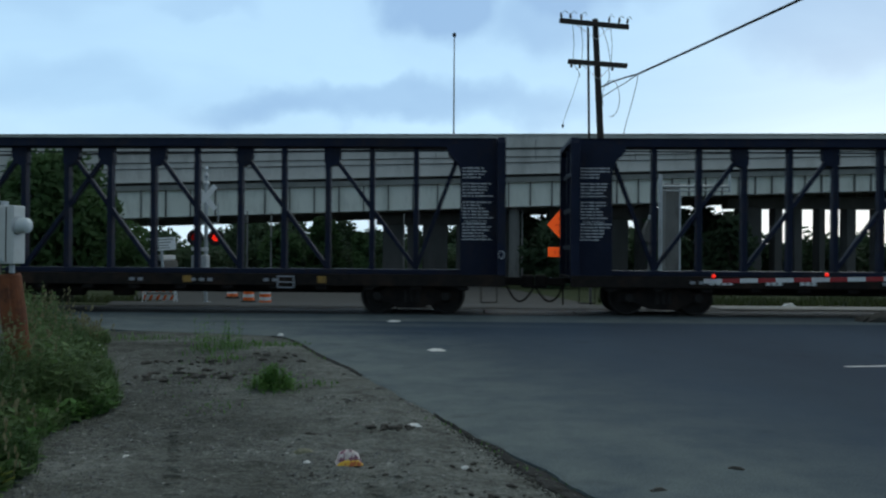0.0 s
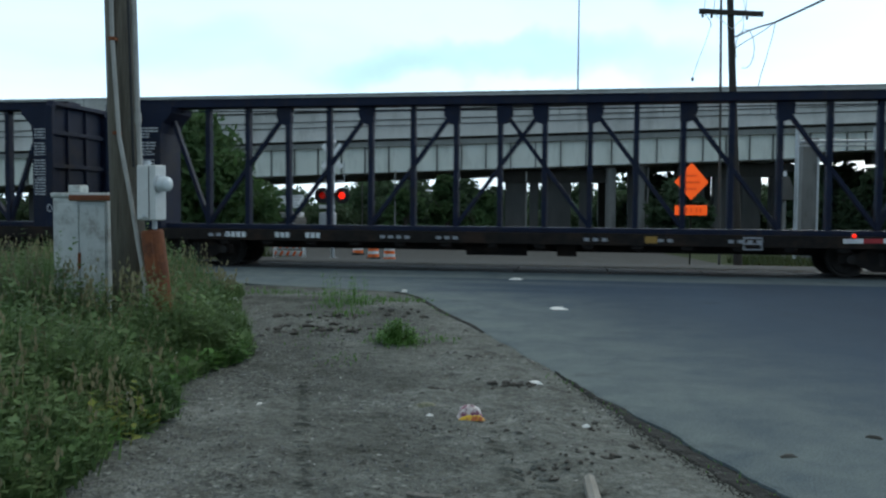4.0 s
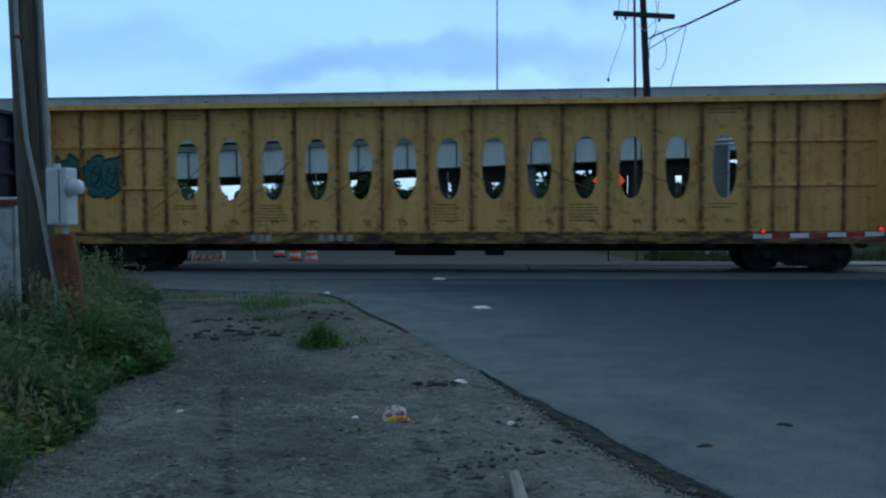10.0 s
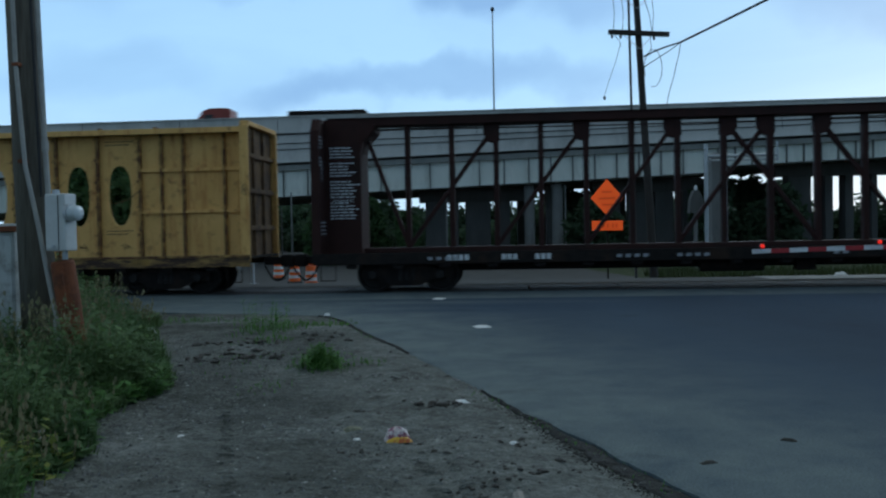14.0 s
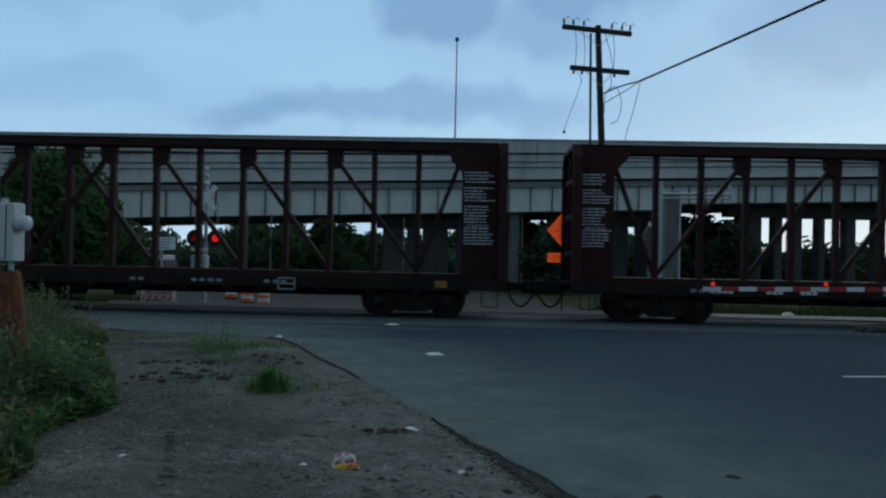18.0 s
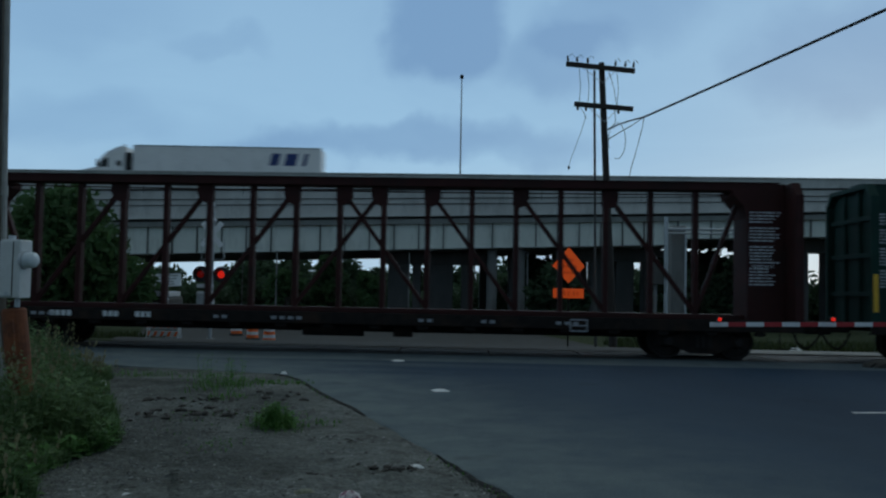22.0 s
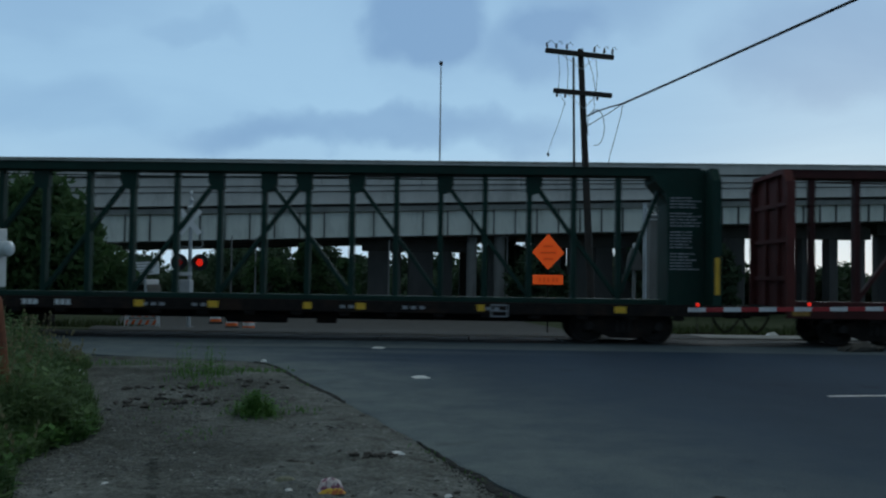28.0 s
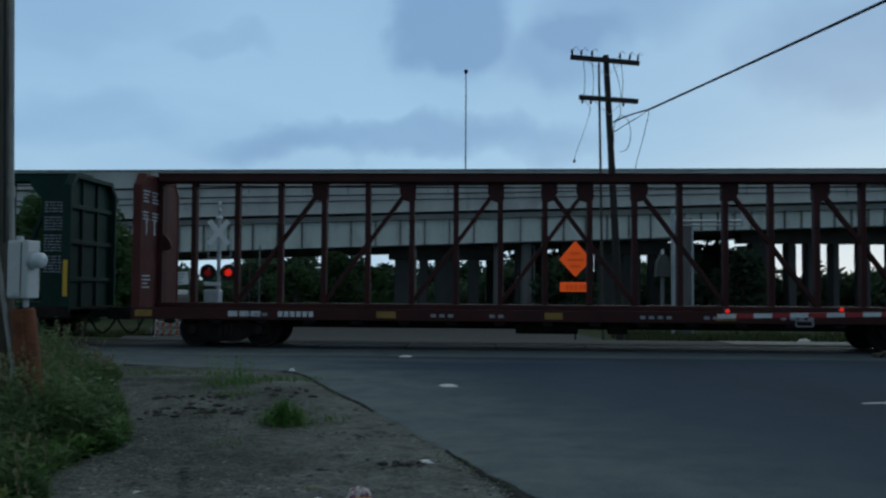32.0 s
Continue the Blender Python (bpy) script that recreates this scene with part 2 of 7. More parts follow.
# ---- materials ----
def material(name, colours, rough=0.8, metal=0.0, scale=3.0, detail=6, bump=0.15, bump_scale=40.0, stain=None, stain_scale=1.2,
             stain_at=(0.5, 0.7), stretch=(1, 1, 1), spread=0.0, emit=None, strength=0.0, world_space=False, spec=0.4, drip=None, drip_at=(0.56, 0.70)):
    """A worn surface: two colours by noise, a stain colour in patches, fine relief."""
    m = bpy.data.materials.new(name)
    m.use_nodes = True
    n, l = m.node_tree.nodes, m.node_tree.links
    b = n["Principled BSDF"]
    b.inputs["Roughness"].default_value = rough
    b.inputs["Metallic"].default_value = metal
    b.inputs["Specular IOR Level"].default_value = spec
    if world_space:
        vec = n.new("ShaderNodeNewGeometry").outputs["Position"]
    else:
        vec = n.new("ShaderNodeTexCoord").outputs["Object"]
    mp = n.new("ShaderNodeMapping")
    mp.inputs["Scale"].default_value = stretch
    l.new(vec, mp.inputs["Vector"])
    t1 = n.new("ShaderNodeTexNoise")
    t1.inputs["Scale"].default_value = scale
    t1.inputs["Detail"].default_value = detail
    t1.inputs["Roughness"].default_value = 0.65
    l.new(mp.outputs["Vector"], t1.inputs["Vector"])
    r1 = n.new("ShaderNodeValToRGB")
    r1.color_ramp.elements[0].position = 0.3
    r1.color_ramp.elements[0].color = (*colours[0], 1)
    r1.color_ramp.elements[1].position = 0.72
    r1.color_ramp.elements[1].color = (*colours[1], 1)
    l.new(t1.outputs["Fac"], r1.inputs["Fac"])
    col = r1.outputs["Color"]
    if stain:
        t2 = n.new("ShaderNodeTexNoise")
        t2.inputs["Scale"].default_value = stain_scale
        t2.inputs["Detail"].default_value = 9
        t2.inputs["Roughness"].default_value = 0.7
        l.new(mp.outputs["Vector"], t2.inputs["Vector"])
        mr = n.new("ShaderNodeMapRange")
        mr.inputs["From Min"].default_value, mr.inputs["From Max"].default_value = stain_at
        l.new(t2.outputs["Fac"], mr.inputs["Value"])
        mx = n.new("ShaderNodeMix")
        mx.data_type = "RGBA"
        l.new(mr.outputs["Result"], mx.inputs["Factor"])
        l.new(col, mx.inputs["A"])
        mx.inputs["B"].default_value = (*stain, 1)
        col = mx.outputs["Result"]
    if drip:
        # rust that has run down in streaks
        mp2 = n.new("ShaderNodeMapping")
        mp2.inputs["Scale"].default_value = (2.6, 2.6, 0.32)
        l.new(vec, mp2.inputs["Vector"])
        t4 = n.new("ShaderNodeTexNoise")
        t4.inputs["Scale"].default_value, t4.inputs["Detail"].default_value, t4.inputs["Roughness"].default_value = 1.7, 10, 0.72
        l.new(mp2.outputs["Vector"], t4.inputs["Vector"])
        mr2 = n.new("ShaderNodeMapRange")
        mr2.inputs["From Min"].default_value, mr2.inputs["From Max"].default_value = drip_at
        mr2.inputs["To Max"].default_value = 0.65
        l.new(t4.outputs["Fac"], mr2.inputs["Value"])
        mx2 = n.new("ShaderNodeMix")
        mx2.data_type = "RGBA"
        l.new(mr2.outputs["Result"], mx2.inputs["Factor"])
        l.new(col, mx2.inputs["A"])
        mx2.inputs["B"].default_value = (*drip, 1)
        col = mx2.outputs["Result"]
    if spread:
        oi = n.new("ShaderNodeObjectInfo")
        gi = n.new("ShaderNodeNewGeometry")
        ad = n.new("ShaderNodeMath")
        ad.operation = "ADD"
        l.new(oi.outputs["Random"], ad.inputs[0])
        l.new(gi.outputs["Random Per Island"], ad.inputs[1])
        mr = n.new("ShaderNodeMapRange")
        mr.inputs["From Max"].default_value = 2.0
        mr.inputs["To Min"].default_value, mr.inputs["To Max"].default_value = 1 - spread, 1 + spread
        l.new(ad.outputs[0], mr.inputs["Value"])
        hs = n.new("ShaderNodeHueSaturation")
        l.new(mr.outputs["Result"], hs.inputs["Value"])
        l.new(col, hs.inputs["Color"])
        col = hs.outputs["Color"]
    l.new(col, b.inputs["Base Color"])
    if bump:
        t3 = n.new("ShaderNodeTexNoise")
        t3.inputs["Scale"].default_value = bump_scale
        t3.inputs["Detail"].default_value = 5
        l.new(mp.outputs["Vector"], t3.inputs["Vector"])
        bp = n.new("ShaderNodeBump")
        bp.inputs["Strength"].default_value = bump
        bp.inputs["Distance"].default_value = 0.02
        l.new(t3.outputs["Fac"], bp.inputs["Height"])
        l.new(bp.outputs["Normal"], b.inputs["Normal"])
    if emit:
        b.inputs["Emission Color"].default_value = (*emit, 1)
        b.inputs["Emission Strength"].default_value = strength
    return m


RUST = (0.09, 0.045, 0.025)
BLUE = material("blue_paint", ((0.0065, 0.010, 0.026), (0.011, 0.017, 0.042)), 0.6, scale=1.5, drip=(0.030, 0.024, 0.024), stain=(0.03, 0.026, 0.026), stain_at=(0.5, 0.8), bump=0.05, spec=0.18)
BROWN = material("oxide_paint", ((0.027, 0.0118, 0.0106), (0.043, 0.018, 0.015)), 0.7, scale=1.5, stain=(0.020, 0.014, 0.012), stain_at=(0.48, 0.75), bump=0.08, spec=0.18)
MAROON = material("maroon_paint", ((0.031, 0.0105, 0.0098), (0.049, 0.0165, 0.015)), 0.65, scale=1.5, stain=(0.020, 0.014, 0.012), stain_at=(0.5, 0.75), bump=0.06, spec=0.18)
RED = material("red_oxide_paint", ((0.044, 0.015, 0.0145), (0.072, 0.024, 0.0225)), 0.65, scale=1.5, stain=(0.040, 0.019, 0.017), stain_at=(0.46, 0.72), bump=0.06, spec=0.18)
# red oxide brightened: the light on the end bulkheads is in the colour
REDFACE = material("lit_red_oxide", ((0.080, 0.024, 0.022), (0.115, 0.036, 0.032)), 0.65, scale=1.5, stain=(0.055, 0.022, 0.019), stain_at=(0.48, 0.74), bump=0.06, spec=0.18)
GREEN = material("green_paint", ((0.009, 0.030, 0.023), (0.015, 0.045, 0.035)), 0.6, scale=1.5, stain=(0.02, 0.03, 0.024), stain_at=(0.5, 0.75), bump=0.05, spec=0.18)
YELLOW = material("yellow_paint", ((0.62, 0.365, 0.105), (0.78, 0.485, 0.160)), 0.65, scale=0.8, stain=(0.22, 0.10, 0.028), stain_at=(0.55, 0.72), stain_scale=3.4, bump=0.06, drip=(0.42, 0.160, 0.032), drip_at=(0.50, 0.64))
YELLOW_RIB = material("rusty_yellow_rib", ((0.36, 0.20, 0.055), (0.58, 0.36, 0.11)), 0.75, scale=4, stain=(0.085, 0.040, 0.020), stain_scale=5.0, stain_at=(0.40, 0.56), drip=(0.13, 0.055, 0.025), drip_at=(0.45, 0.62))
DIRTY = material("grimy_steel", ((0.010, 0.009, 0.009), (0.022, 0.018, 0.016)), 0.9, 0.0, scale=5, stain=(0.042, 0.026, 0.018), stain_at=(0.5, 0.75), spec=0.2)
WHEEL = material("worn_wheel_steel", ((0.018, 0.016, 0.015), (0.035, 0.030, 0.027)), 0.65, 0.5, scale=8)
RAILSTEEL = material("rail_steel", ((0.022, 0.018, 0.016), (0.040, 0.033, 0.029)), 0.6, 0.4, scale=6)
MARK = material("stencil_white", ((0.40, 0.42, 0.45), (0.60, 0.62, 0.64)), 0.7, bump=0)
MARKBRIGHT = material("bright_stencil", ((0.55, 0.57, 0.58), (0.74, 0.75, 0.76)), 0.7, bump=0, stain=(0.30, 0.30, 0.30), stain_scale=9, stain_at=(0.56, 0.7))
MARKDIM = material("faded_stencil", ((0.22, 0.23, 0.25), (0.36, 0.37, 0.40)), 0.8, bump=0)
YMARK = material("dark_stencil", ((0.10, 0.07, 0.03), (0.18, 0.12, 0.05)), 0.8, bump=0)
DULLREFLECT = material("dull_reflector", ((0.26, 0.15, 0.03), (0.34, 0.20, 0.04)), 0.6, bump=0, stain=(0.1, 0.07, 0.03))
REFLECT = material("yellow_reflector", ((0.60, 0.36, 0.02), (0.72, 0.45, 0.03)), 0.4, bump=0)
TEAL = material("teal_spray", ((0.040, 0.125, 0.108), (0.075, 0.19, 0.16)), 0.7, scale=4, bump=0, stain=(0.16, 0.14, 0.05), stain_scale=7, stain_at=(0.58, 0.70))
TEALDARK = material("dark_spray", ((0.012, 0.03, 0.032), (0.02, 0.045, 0.045)), 0.7, bump=0)
CONCRETE = material("bridge_concrete", ((0.47, 0.47, 0.45), (0.60, 0.60, 0.58)), 0.9, scale=0.6, stain=(0.33, 0.33, 0.315), stain_scale=0.35, stretch=(1, 1, 0.35), bump=0.1, bump_scale=12)
# a darker grey than the girder paint, uneven in tone
GIRDERDARK = material("dark_girder_grey", ((0.20, 0.205, 0.195), (0.31, 0.315, 0.295)), 0.8, scale=0.8, stretch=(1, 1, 0.3), bump=0)
# girder stiffeners: the shading on them is put into a dark colour
STIFFENER = material("shade_dark_stiffener", ((0.10, 0.105, 0.10), (0.22, 0.23, 0.215)), 0.85, scale=1.2, stretch=(1, 1, 0.3), bump=0)
# near-black for the parapet rails and for the shade in the recess below
JOINT = material("joint_shade_and_rail", ((0.022, 0.022, 0.021), (0.045, 0.045, 0.043)), 0.9, scale=2, bump=0)
GIRDER = material("pale_painted_girder", ((0.66, 0.69, 0.63), (0.76, 0.78, 0.72)), 0.7, scale=0.5, stain=(0.50, 0.52, 0.47), stain_scale=0.6, stretch=(1, 1, 0.25), bump=0.03)
# concrete under the bridge: the deck's shade is put into this dark colour
PIER = material("shaded_pier_concrete", ((0.07, 0.068, 0.064), (0.115, 0.112, 0.106)), 0.9, scale=0.7, stain=(0.08, 0.08, 0.075), stain_scale=0.5, stretch=(1, 1, 0.3))
GREYPIER = material("grey_pier_concrete", ((0.15, 0.15, 0.145), (0.23, 0.23, 0.22)), 0.9, scale=0.7, stain=(0.10, 0.10, 0.095), stain_scale=0.8, stretch=(1, 1, 0.3))
GALV = material("galvanised_steel", ((0.38, 0.40, 0.42), (0.52, 0.54, 0.56)), 0.5, 0.3, scale=6, bump=0.05)
METERBOX = material("grey_painted_box", ((0.52, 0.53, 0.52), (0.62, 0.63, 0.62)), 0.55, scale=3, stain=(0.36, 0.36, 0.33), stain_at=(0.55, 0.8), bump=0.04)
GLASSGREY = material("meter_cover", ((0.50, 0.54, 0.56), (0.60, 0.64, 0.66)), 0.2, bump=0)
CABINET = material("weathered_cabinet", ((0.40, 0.43, 0.42), (0.56, 0.58, 0.56)), 0.7, scale=2, stain=(0.14, 0.12, 0.10), stain_scale=2.5, stain_at=(0.5, 0.7))
WOOD = material("weathered_pole_wood", ((0.12, 0.105, 0.085), (0.23, 0.205, 0.165)), 0.9, scale=7, stretch=(6, 6, 0.35), bump=0.5, bump_scale=20, stain=(0.05, 0.045, 0.04))
DARKWOOD = material("dark_pole_wood", ((0.030, 0.026, 0.023), (0.055, 0.048, 0.042)), 0.9, scale=6, stretch=(5, 5, 0.4), bump=0.3)
YELLOW_SILL = material("rusty_yellow_sill", ((0.26, 0.155, 0.05), (0.46, 0.29, 0.09)), 0.75, scale=2, stain=(0.05, 0.028, 0.018), stain_scale=2.2, stain_at=(0.38, 0.56), stretch=(0.6, 1, 2.5))
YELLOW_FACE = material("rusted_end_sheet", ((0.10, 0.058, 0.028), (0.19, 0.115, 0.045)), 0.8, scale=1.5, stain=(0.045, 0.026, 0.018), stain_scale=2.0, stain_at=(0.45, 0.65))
RUSTY = material("rusted_steel", ((0.11, 0.036, 0.017), (0.23, 0.078, 0.030)), 0.85, scale=5, stain=(0.055, 0.026, 0.018), stain_scale=3, bump=0.4, bump_scale=30)
CONDUIT = material("grey_conduit", ((0.27, 0.265, 0.25), (0.40, 0.39, 0.36)), 0.6, scale=5, bump=0.05)
BLACKCABLE = material("black_cable", ((0.012, 0.012, 0.013), (0.022, 0.022, 0.024)), 0.6, bump=0)
CERAMIC = material("dark_insulator", ((0.05, 0.045, 0.045), (0.09, 0.08, 0.08)), 0.3, bump=0)
# the sign is no lamp; emission is added to brighten its orange
ORANGE = material("glowing_fluorescent_orange", ((0.95, 0.125, 0.012), (1.0, 0.155, 0.016)), 0.5, scale=3, bump=0, emit=(1.0, 0.10, 0.008), strength=0.30)
DRUMORANGE = material("drum_orange", ((0.80, 0.14, 0.02), (0.90, 0.18, 0.03)), 0.5, bump=0, stain=(0.45, 0.1, 0.03), stain_at=(0.55, 0.8))
SIGNBLACK = material("sign_black", ((0.02, 0.016, 0.012), (0.03, 0.022, 0.016)), 0.6, bump=0)
# added emission here too, so the lettering keeps up with the panel
SIGNDARK = material("glowing_sign_lettering", ((0.66, 0.09, 0.009), (0.74, 0.105, 0.011)), 0.6, emit=(0.9, 0.10, 0.006), strength=0.17, bump=0)
BRIGHTWHITE = material("reflective_white", ((0.82, 0.82, 0.82), (0.88, 0.88, 0.88)), 0.5, bump=0)
WHITEPAINT = material("white_paint", ((0.60, 0.61, 0.62), (0.74, 0.75, 0.76)), 0.6, scale=4, stain=(0.42, 0.42, 0.42), stain_at=(0.55, 0.8), bump=0.05)
REDSTRIPE = material("red_reflective", ((0.30, 0.018, 0.022), (0.38, 0.025, 0.03)), 0.45, bump=0)
REDGLOW = material("lit_red_lamp", ((0.6, 0.02, 0.01), (0.7, 0.03, 0.01)), 0.3, bump=0, emit=(1.0, 0.02, 0.008), strength=0.7)
REDDIM = material("dim_red_lens", ((0.20, 0.012, 0.010), (0.28, 0.018, 0.014)), 0.25, bump=0, emit=(1.0, 0.02, 0.01), strength=0.07)
LAMPBLACK = material("lamp_black", ((0.012, 0.012, 0.013), (0.02, 0.02, 0.021)), 0.6, bump=0)
TRAILER = material("trailer_white", ((0.80, 0.80, 0.79), (0.88, 0.88, 0.87)), 0.4, scale=0.6, stain=(0.70, 0.70, 0.69), stain_scale=0.8, bump=0)
NAVY = material("navy_graphic", ((0.02, 0.04, 0.16), (0.025, 0.05, 0.19)), 0.5, bump=0)
DARKGLASS = material("dark_glass", ((0.01, 0.012, 0.014), (0.014, 0.016, 0.018)), 0.08, bump=0)
TYRE = material("tyre_rubber", ((0.012, 0.012, 0.012), (0.022, 0.022, 0.022)), 0.85, bump=0)
BALLAST = material("track_ballast", ((0.06, 0.055, 0.05), (0.15, 0.14, 0.13)), 0.95, scale=14, bump=1.0, bump_scale=25, world_space=True)
TIE = material("creosoted_tie", ((0.025, 0.02, 0.017), (0.05, 0.042, 0.035)), 0.9, scale=6, bump=0.3)
RUBBER = material("crossing_panel", ((0.010, 0.010, 0.010), (0.020, 0.020, 0.021)), 0.8, scale=3, bump=0.2)


def ground_material():
    """Packed dirt and fine gravel near the verge, rough grass farther off."""
    m = bpy.data.materials.new("packed_dirt")
    m.use_nodes = True
    n, l = m.node_tree.nodes, m.node_tree.links
    b = n["Principled BSDF"]
    b.inputs["Roughness"].default_value = 0.95
    b.inputs["Specular IOR Level"].default_value = 0.15
    pos = n.new("ShaderNodeNewGeometry").outputs["Position"]

    def noise_at(scale, detail, rough=0.6):
        t = n.new("ShaderNodeTexNoise")
        t.inputs["Scale"].default_value, t.inputs["Detail"].default_value, t.inputs["Roughness"].default_value = scale, detail, rough
        l.new(pos, t.inputs["Vector"])
        return t.outputs["Fac"]

    def ramp(fac, stops):
        r = n.new("ShaderNodeValToRGB")
        e = r.color_ramp.elements
        e[0].position, e[0].color = stops[0][0], (*stops[0][1], 1)
        e[1].position, e[1].color = stops[-1][0], (*stops[-1][1], 1)
        for p, c in stops[1:-1]:
            e.new(p).color = (*c, 1)
        l.new(fac, r.inputs["Fac"])
        return r.outputs["Color"]

    def mix(fac, a, c, how="MIX"):
        x = n.new("ShaderNodeMix")
        x.data_type, x.blend_type = "RGBA", how
        if isinstance(fac, float):
            x.inputs["Factor"].default_value = fac
        else:
            l.new(fac, x.inputs["Factor"])
        l.new(a, x.inputs["A"])
        l.new(c, x.inputs["B"])
        return x.outputs["Result"]
    def mul(sock, k):
        x = n.new("ShaderNodeMath")
        x.operation = "MULTIPLY"
        x.inputs[1].default_value = k
        l.new(sock, x.inputs[0])
        return x.outputs[0]
    base = ramp(noise_at(0.55, 9, 0.62), [(0.32, (0.058, 0.061, 0.053)), (0.44, (0.090, 0.094, 0.084)), (0.54, (0.122, 0.127, 0.116)), (0.66, (0.196, 0.204, 0.190))])
    # a pale trodden way beside the paving, dark gravel beyond it
    sp = n.new("ShaderNodeSeparateXYZ")
    l.new(pos, sp.inputs["Vector"])
    way = n.new("ShaderNodeMath")
    way.operation = "MULTIPLY_ADD"
    way.inputs[1].default_value, way.inputs[2].default_value = 0.16, -0.55
    l.new(sp.outputs["Y"], way.inputs[0])
    off = n.new("ShaderNodeMath")
    off.operation = "ADD"
    l.new(sp.outputs["X"], off.inputs[0])
    l.new(way.outputs[0], off.inputs[1])
    wob = n.new("ShaderNodeMath")
    wob.operation = "MULTIPLY_ADD"
    wob.inputs[1].default_value = 1.3
    l.new(noise_at(1.3, 7, 0.7), wob.inputs[0])
    l.new(off.outputs[0], wob.inputs[2])
    pale = n.new("ShaderNodeMapRange")
    pale.interpolation_type = "SMOOTHSTEP"
    pale.inputs["From Min"].default_value, pale.inputs["From Max"].default_value = -0.35, 0.75
    l.new(wob.outputs[0], pale.inputs["Value"])
    base = mix(mul(pale.outputs["Result"], 0.55), base, ramp(noise_at(4.0, 8, 0.7), [(0.36, (0.108, 0.112, 0.101)), (0.62, (0.206, 0.213, 0.199))]))
    grit = ramp(noise_at(24, 8, 0.8), [(0.34, (0.55, 0.54, 0.53)), (0.5, (0.97, 0.97, 0.97)), (0.66, (1.45, 1.45, 1.44))])
    dirt = mix(0.85, base, grit, "MULTIPLY")
    wet = ramp(noise_at(3.1, 9, 0.75), [(0.50, (1, 1, 1)), (0.66, (0.48, 0.46, 0.43))])
    dirt = mix(0.8, dirt, wet, "MULTIPLY")
    # trodden blotches of darker, damp earth and smears of pale dust
    blot = ramp(noise_at(7.5, 7, 0.72), [(0.36, (1.35, 1.35, 1.33)), (0.45, (1, 1, 1)), (0.58, (1, 1, 1)), (0.68, (0.50, 0.50, 0.48))])
    dirt = mix(0.75, dirt, blot, "MULTIPLY")
    vor = n.new("ShaderNodeTexVoronoi")
    vor.inputs["Scale"].default_value = 55
    l.new(pos, vor.inputs["Vector"])
    peb = ramp(vor.outputs["Distance"], [(0.10, (1.7, 1.68, 1.62)), (0.26, (1, 1, 1))])
    dirt = mix(0.6, dirt, peb, "MULTIPLY")
    chip = n.new("ShaderNodeTexVoronoi")
    chip.inputs["Scale"].default_value = 34
    l.new(pos, chip.inputs["Vector"])
    sc = n.new("ShaderNodeSeparateColor")
    l.new(chip.outputs["Color"], sc.inputs["Color"])
    chips = ramp(sc.outputs["Red"], [(0.0, (0.50, 0.50, 0.50)), (0.22, (0.86, 0.86, 0.86)), (0.7, (1.05, 1.05, 1.05)), (0.9, (1.2, 1.2, 1.2)), (1.0, (2.1, 2.1, 2.1))])
    lone = n.new("ShaderNodeMapRange")
    lone.inputs["From Min"].default_value, lone.inputs["From Max"].default_value = 0.42, 0.60
    l.new(noise_at(0.8, 6, 0.65), lone.inputs["Value"])
    rest = n.new("ShaderNodeMath")
    rest.operation = "MULTIPLY_ADD"
    rest.inputs[1].default_value, rest.inputs[2].default_value = -0.75, 1.0
    l.new(pale.outputs["Result"], rest.inputs[0])
    where = n.new("ShaderNodeMath")
    where.operation = "MULTIPLY"
    l.new(lone.outputs["Result"], where.inputs[0])
    l.new(rest.outputs[0], where.inputs[1])
    dirt = mix(where.outputs[0], dirt, mix(1.0, dirt, chips, "MULTIPLY"))
    grass = ramp(noise_at(2.5, 9, 0.75), [(0.3, (0.022, 0.032, 0.014)), (0.55, (0.045, 0.058, 0.024)), (0.75, (0.085, 0.085, 0.045))])
    sep = n.new("ShaderNodeSeparateXYZ")
    l.new(pos, sep.inputs["Vector"])
    far = n.new("ShaderNodeMapRange")
    far.inputs["From Min"].default_value, far.inputs["From Max"].default_value = 25.5, 27.5
    l.new(sep.outputs["Y"], far.inputs["Value"])
    # weeds' own soil towards the pole
    left = n.new("ShaderNodeMapRange")
    left.inputs["From Min"].default_value, left.inputs["From Max"].default_value = -3.2, -4.4
    bend = n.new("ShaderNodeMapRange")
    bend.inputs["From Min"].default_value, bend.inputs["From Max"].default_value = 9.0, 19.0
    bend.inputs["To Max"].default_value = 5.2
    l.new(sep.outputs["Y"], bend.inputs["Value"])
    shifted = n.new("ShaderNodeMath")
    shifted.operation = "ADD"
    l.new(sep.outputs["X"], shifted.inputs[0])
    l.new(bend.outputs["Result"], shifted.inputs[1])
    l.new(shifted.outputs[0], left.inputs["Value"])
    both = n.new("ShaderNodeMath")
    both.operation = "MAXIMUM"
    l.new(far.outputs["Result"], both.inputs[0])
    l.new(left.outputs["Result"], both.inputs[1])
    l.new(mix(both.outputs[0], dirt, grass), b.inputs["Base Color"])
    bp = n.new("ShaderNodeBump")
    bp.inputs["Strength"].default_value, bp.inputs["Distance"].default_value = 0.6, 0.015
    l.new(noise_at(30, 8, 0.7), bp.inputs["Height"])
    bp2 = n.new("ShaderNodeBump")
    bp2.inputs["Strength"].default_value, bp2.inputs["Distance"].default_value = 0.8, 0.12
    l.new(noise_at(5, 6, 0.6), bp2.inputs["Height"])
    l.new(bp.outputs["Normal"], bp2.inputs["Normal"])
    l.new(bp2.outputs["Normal"], b.inputs["Normal"])
    return m


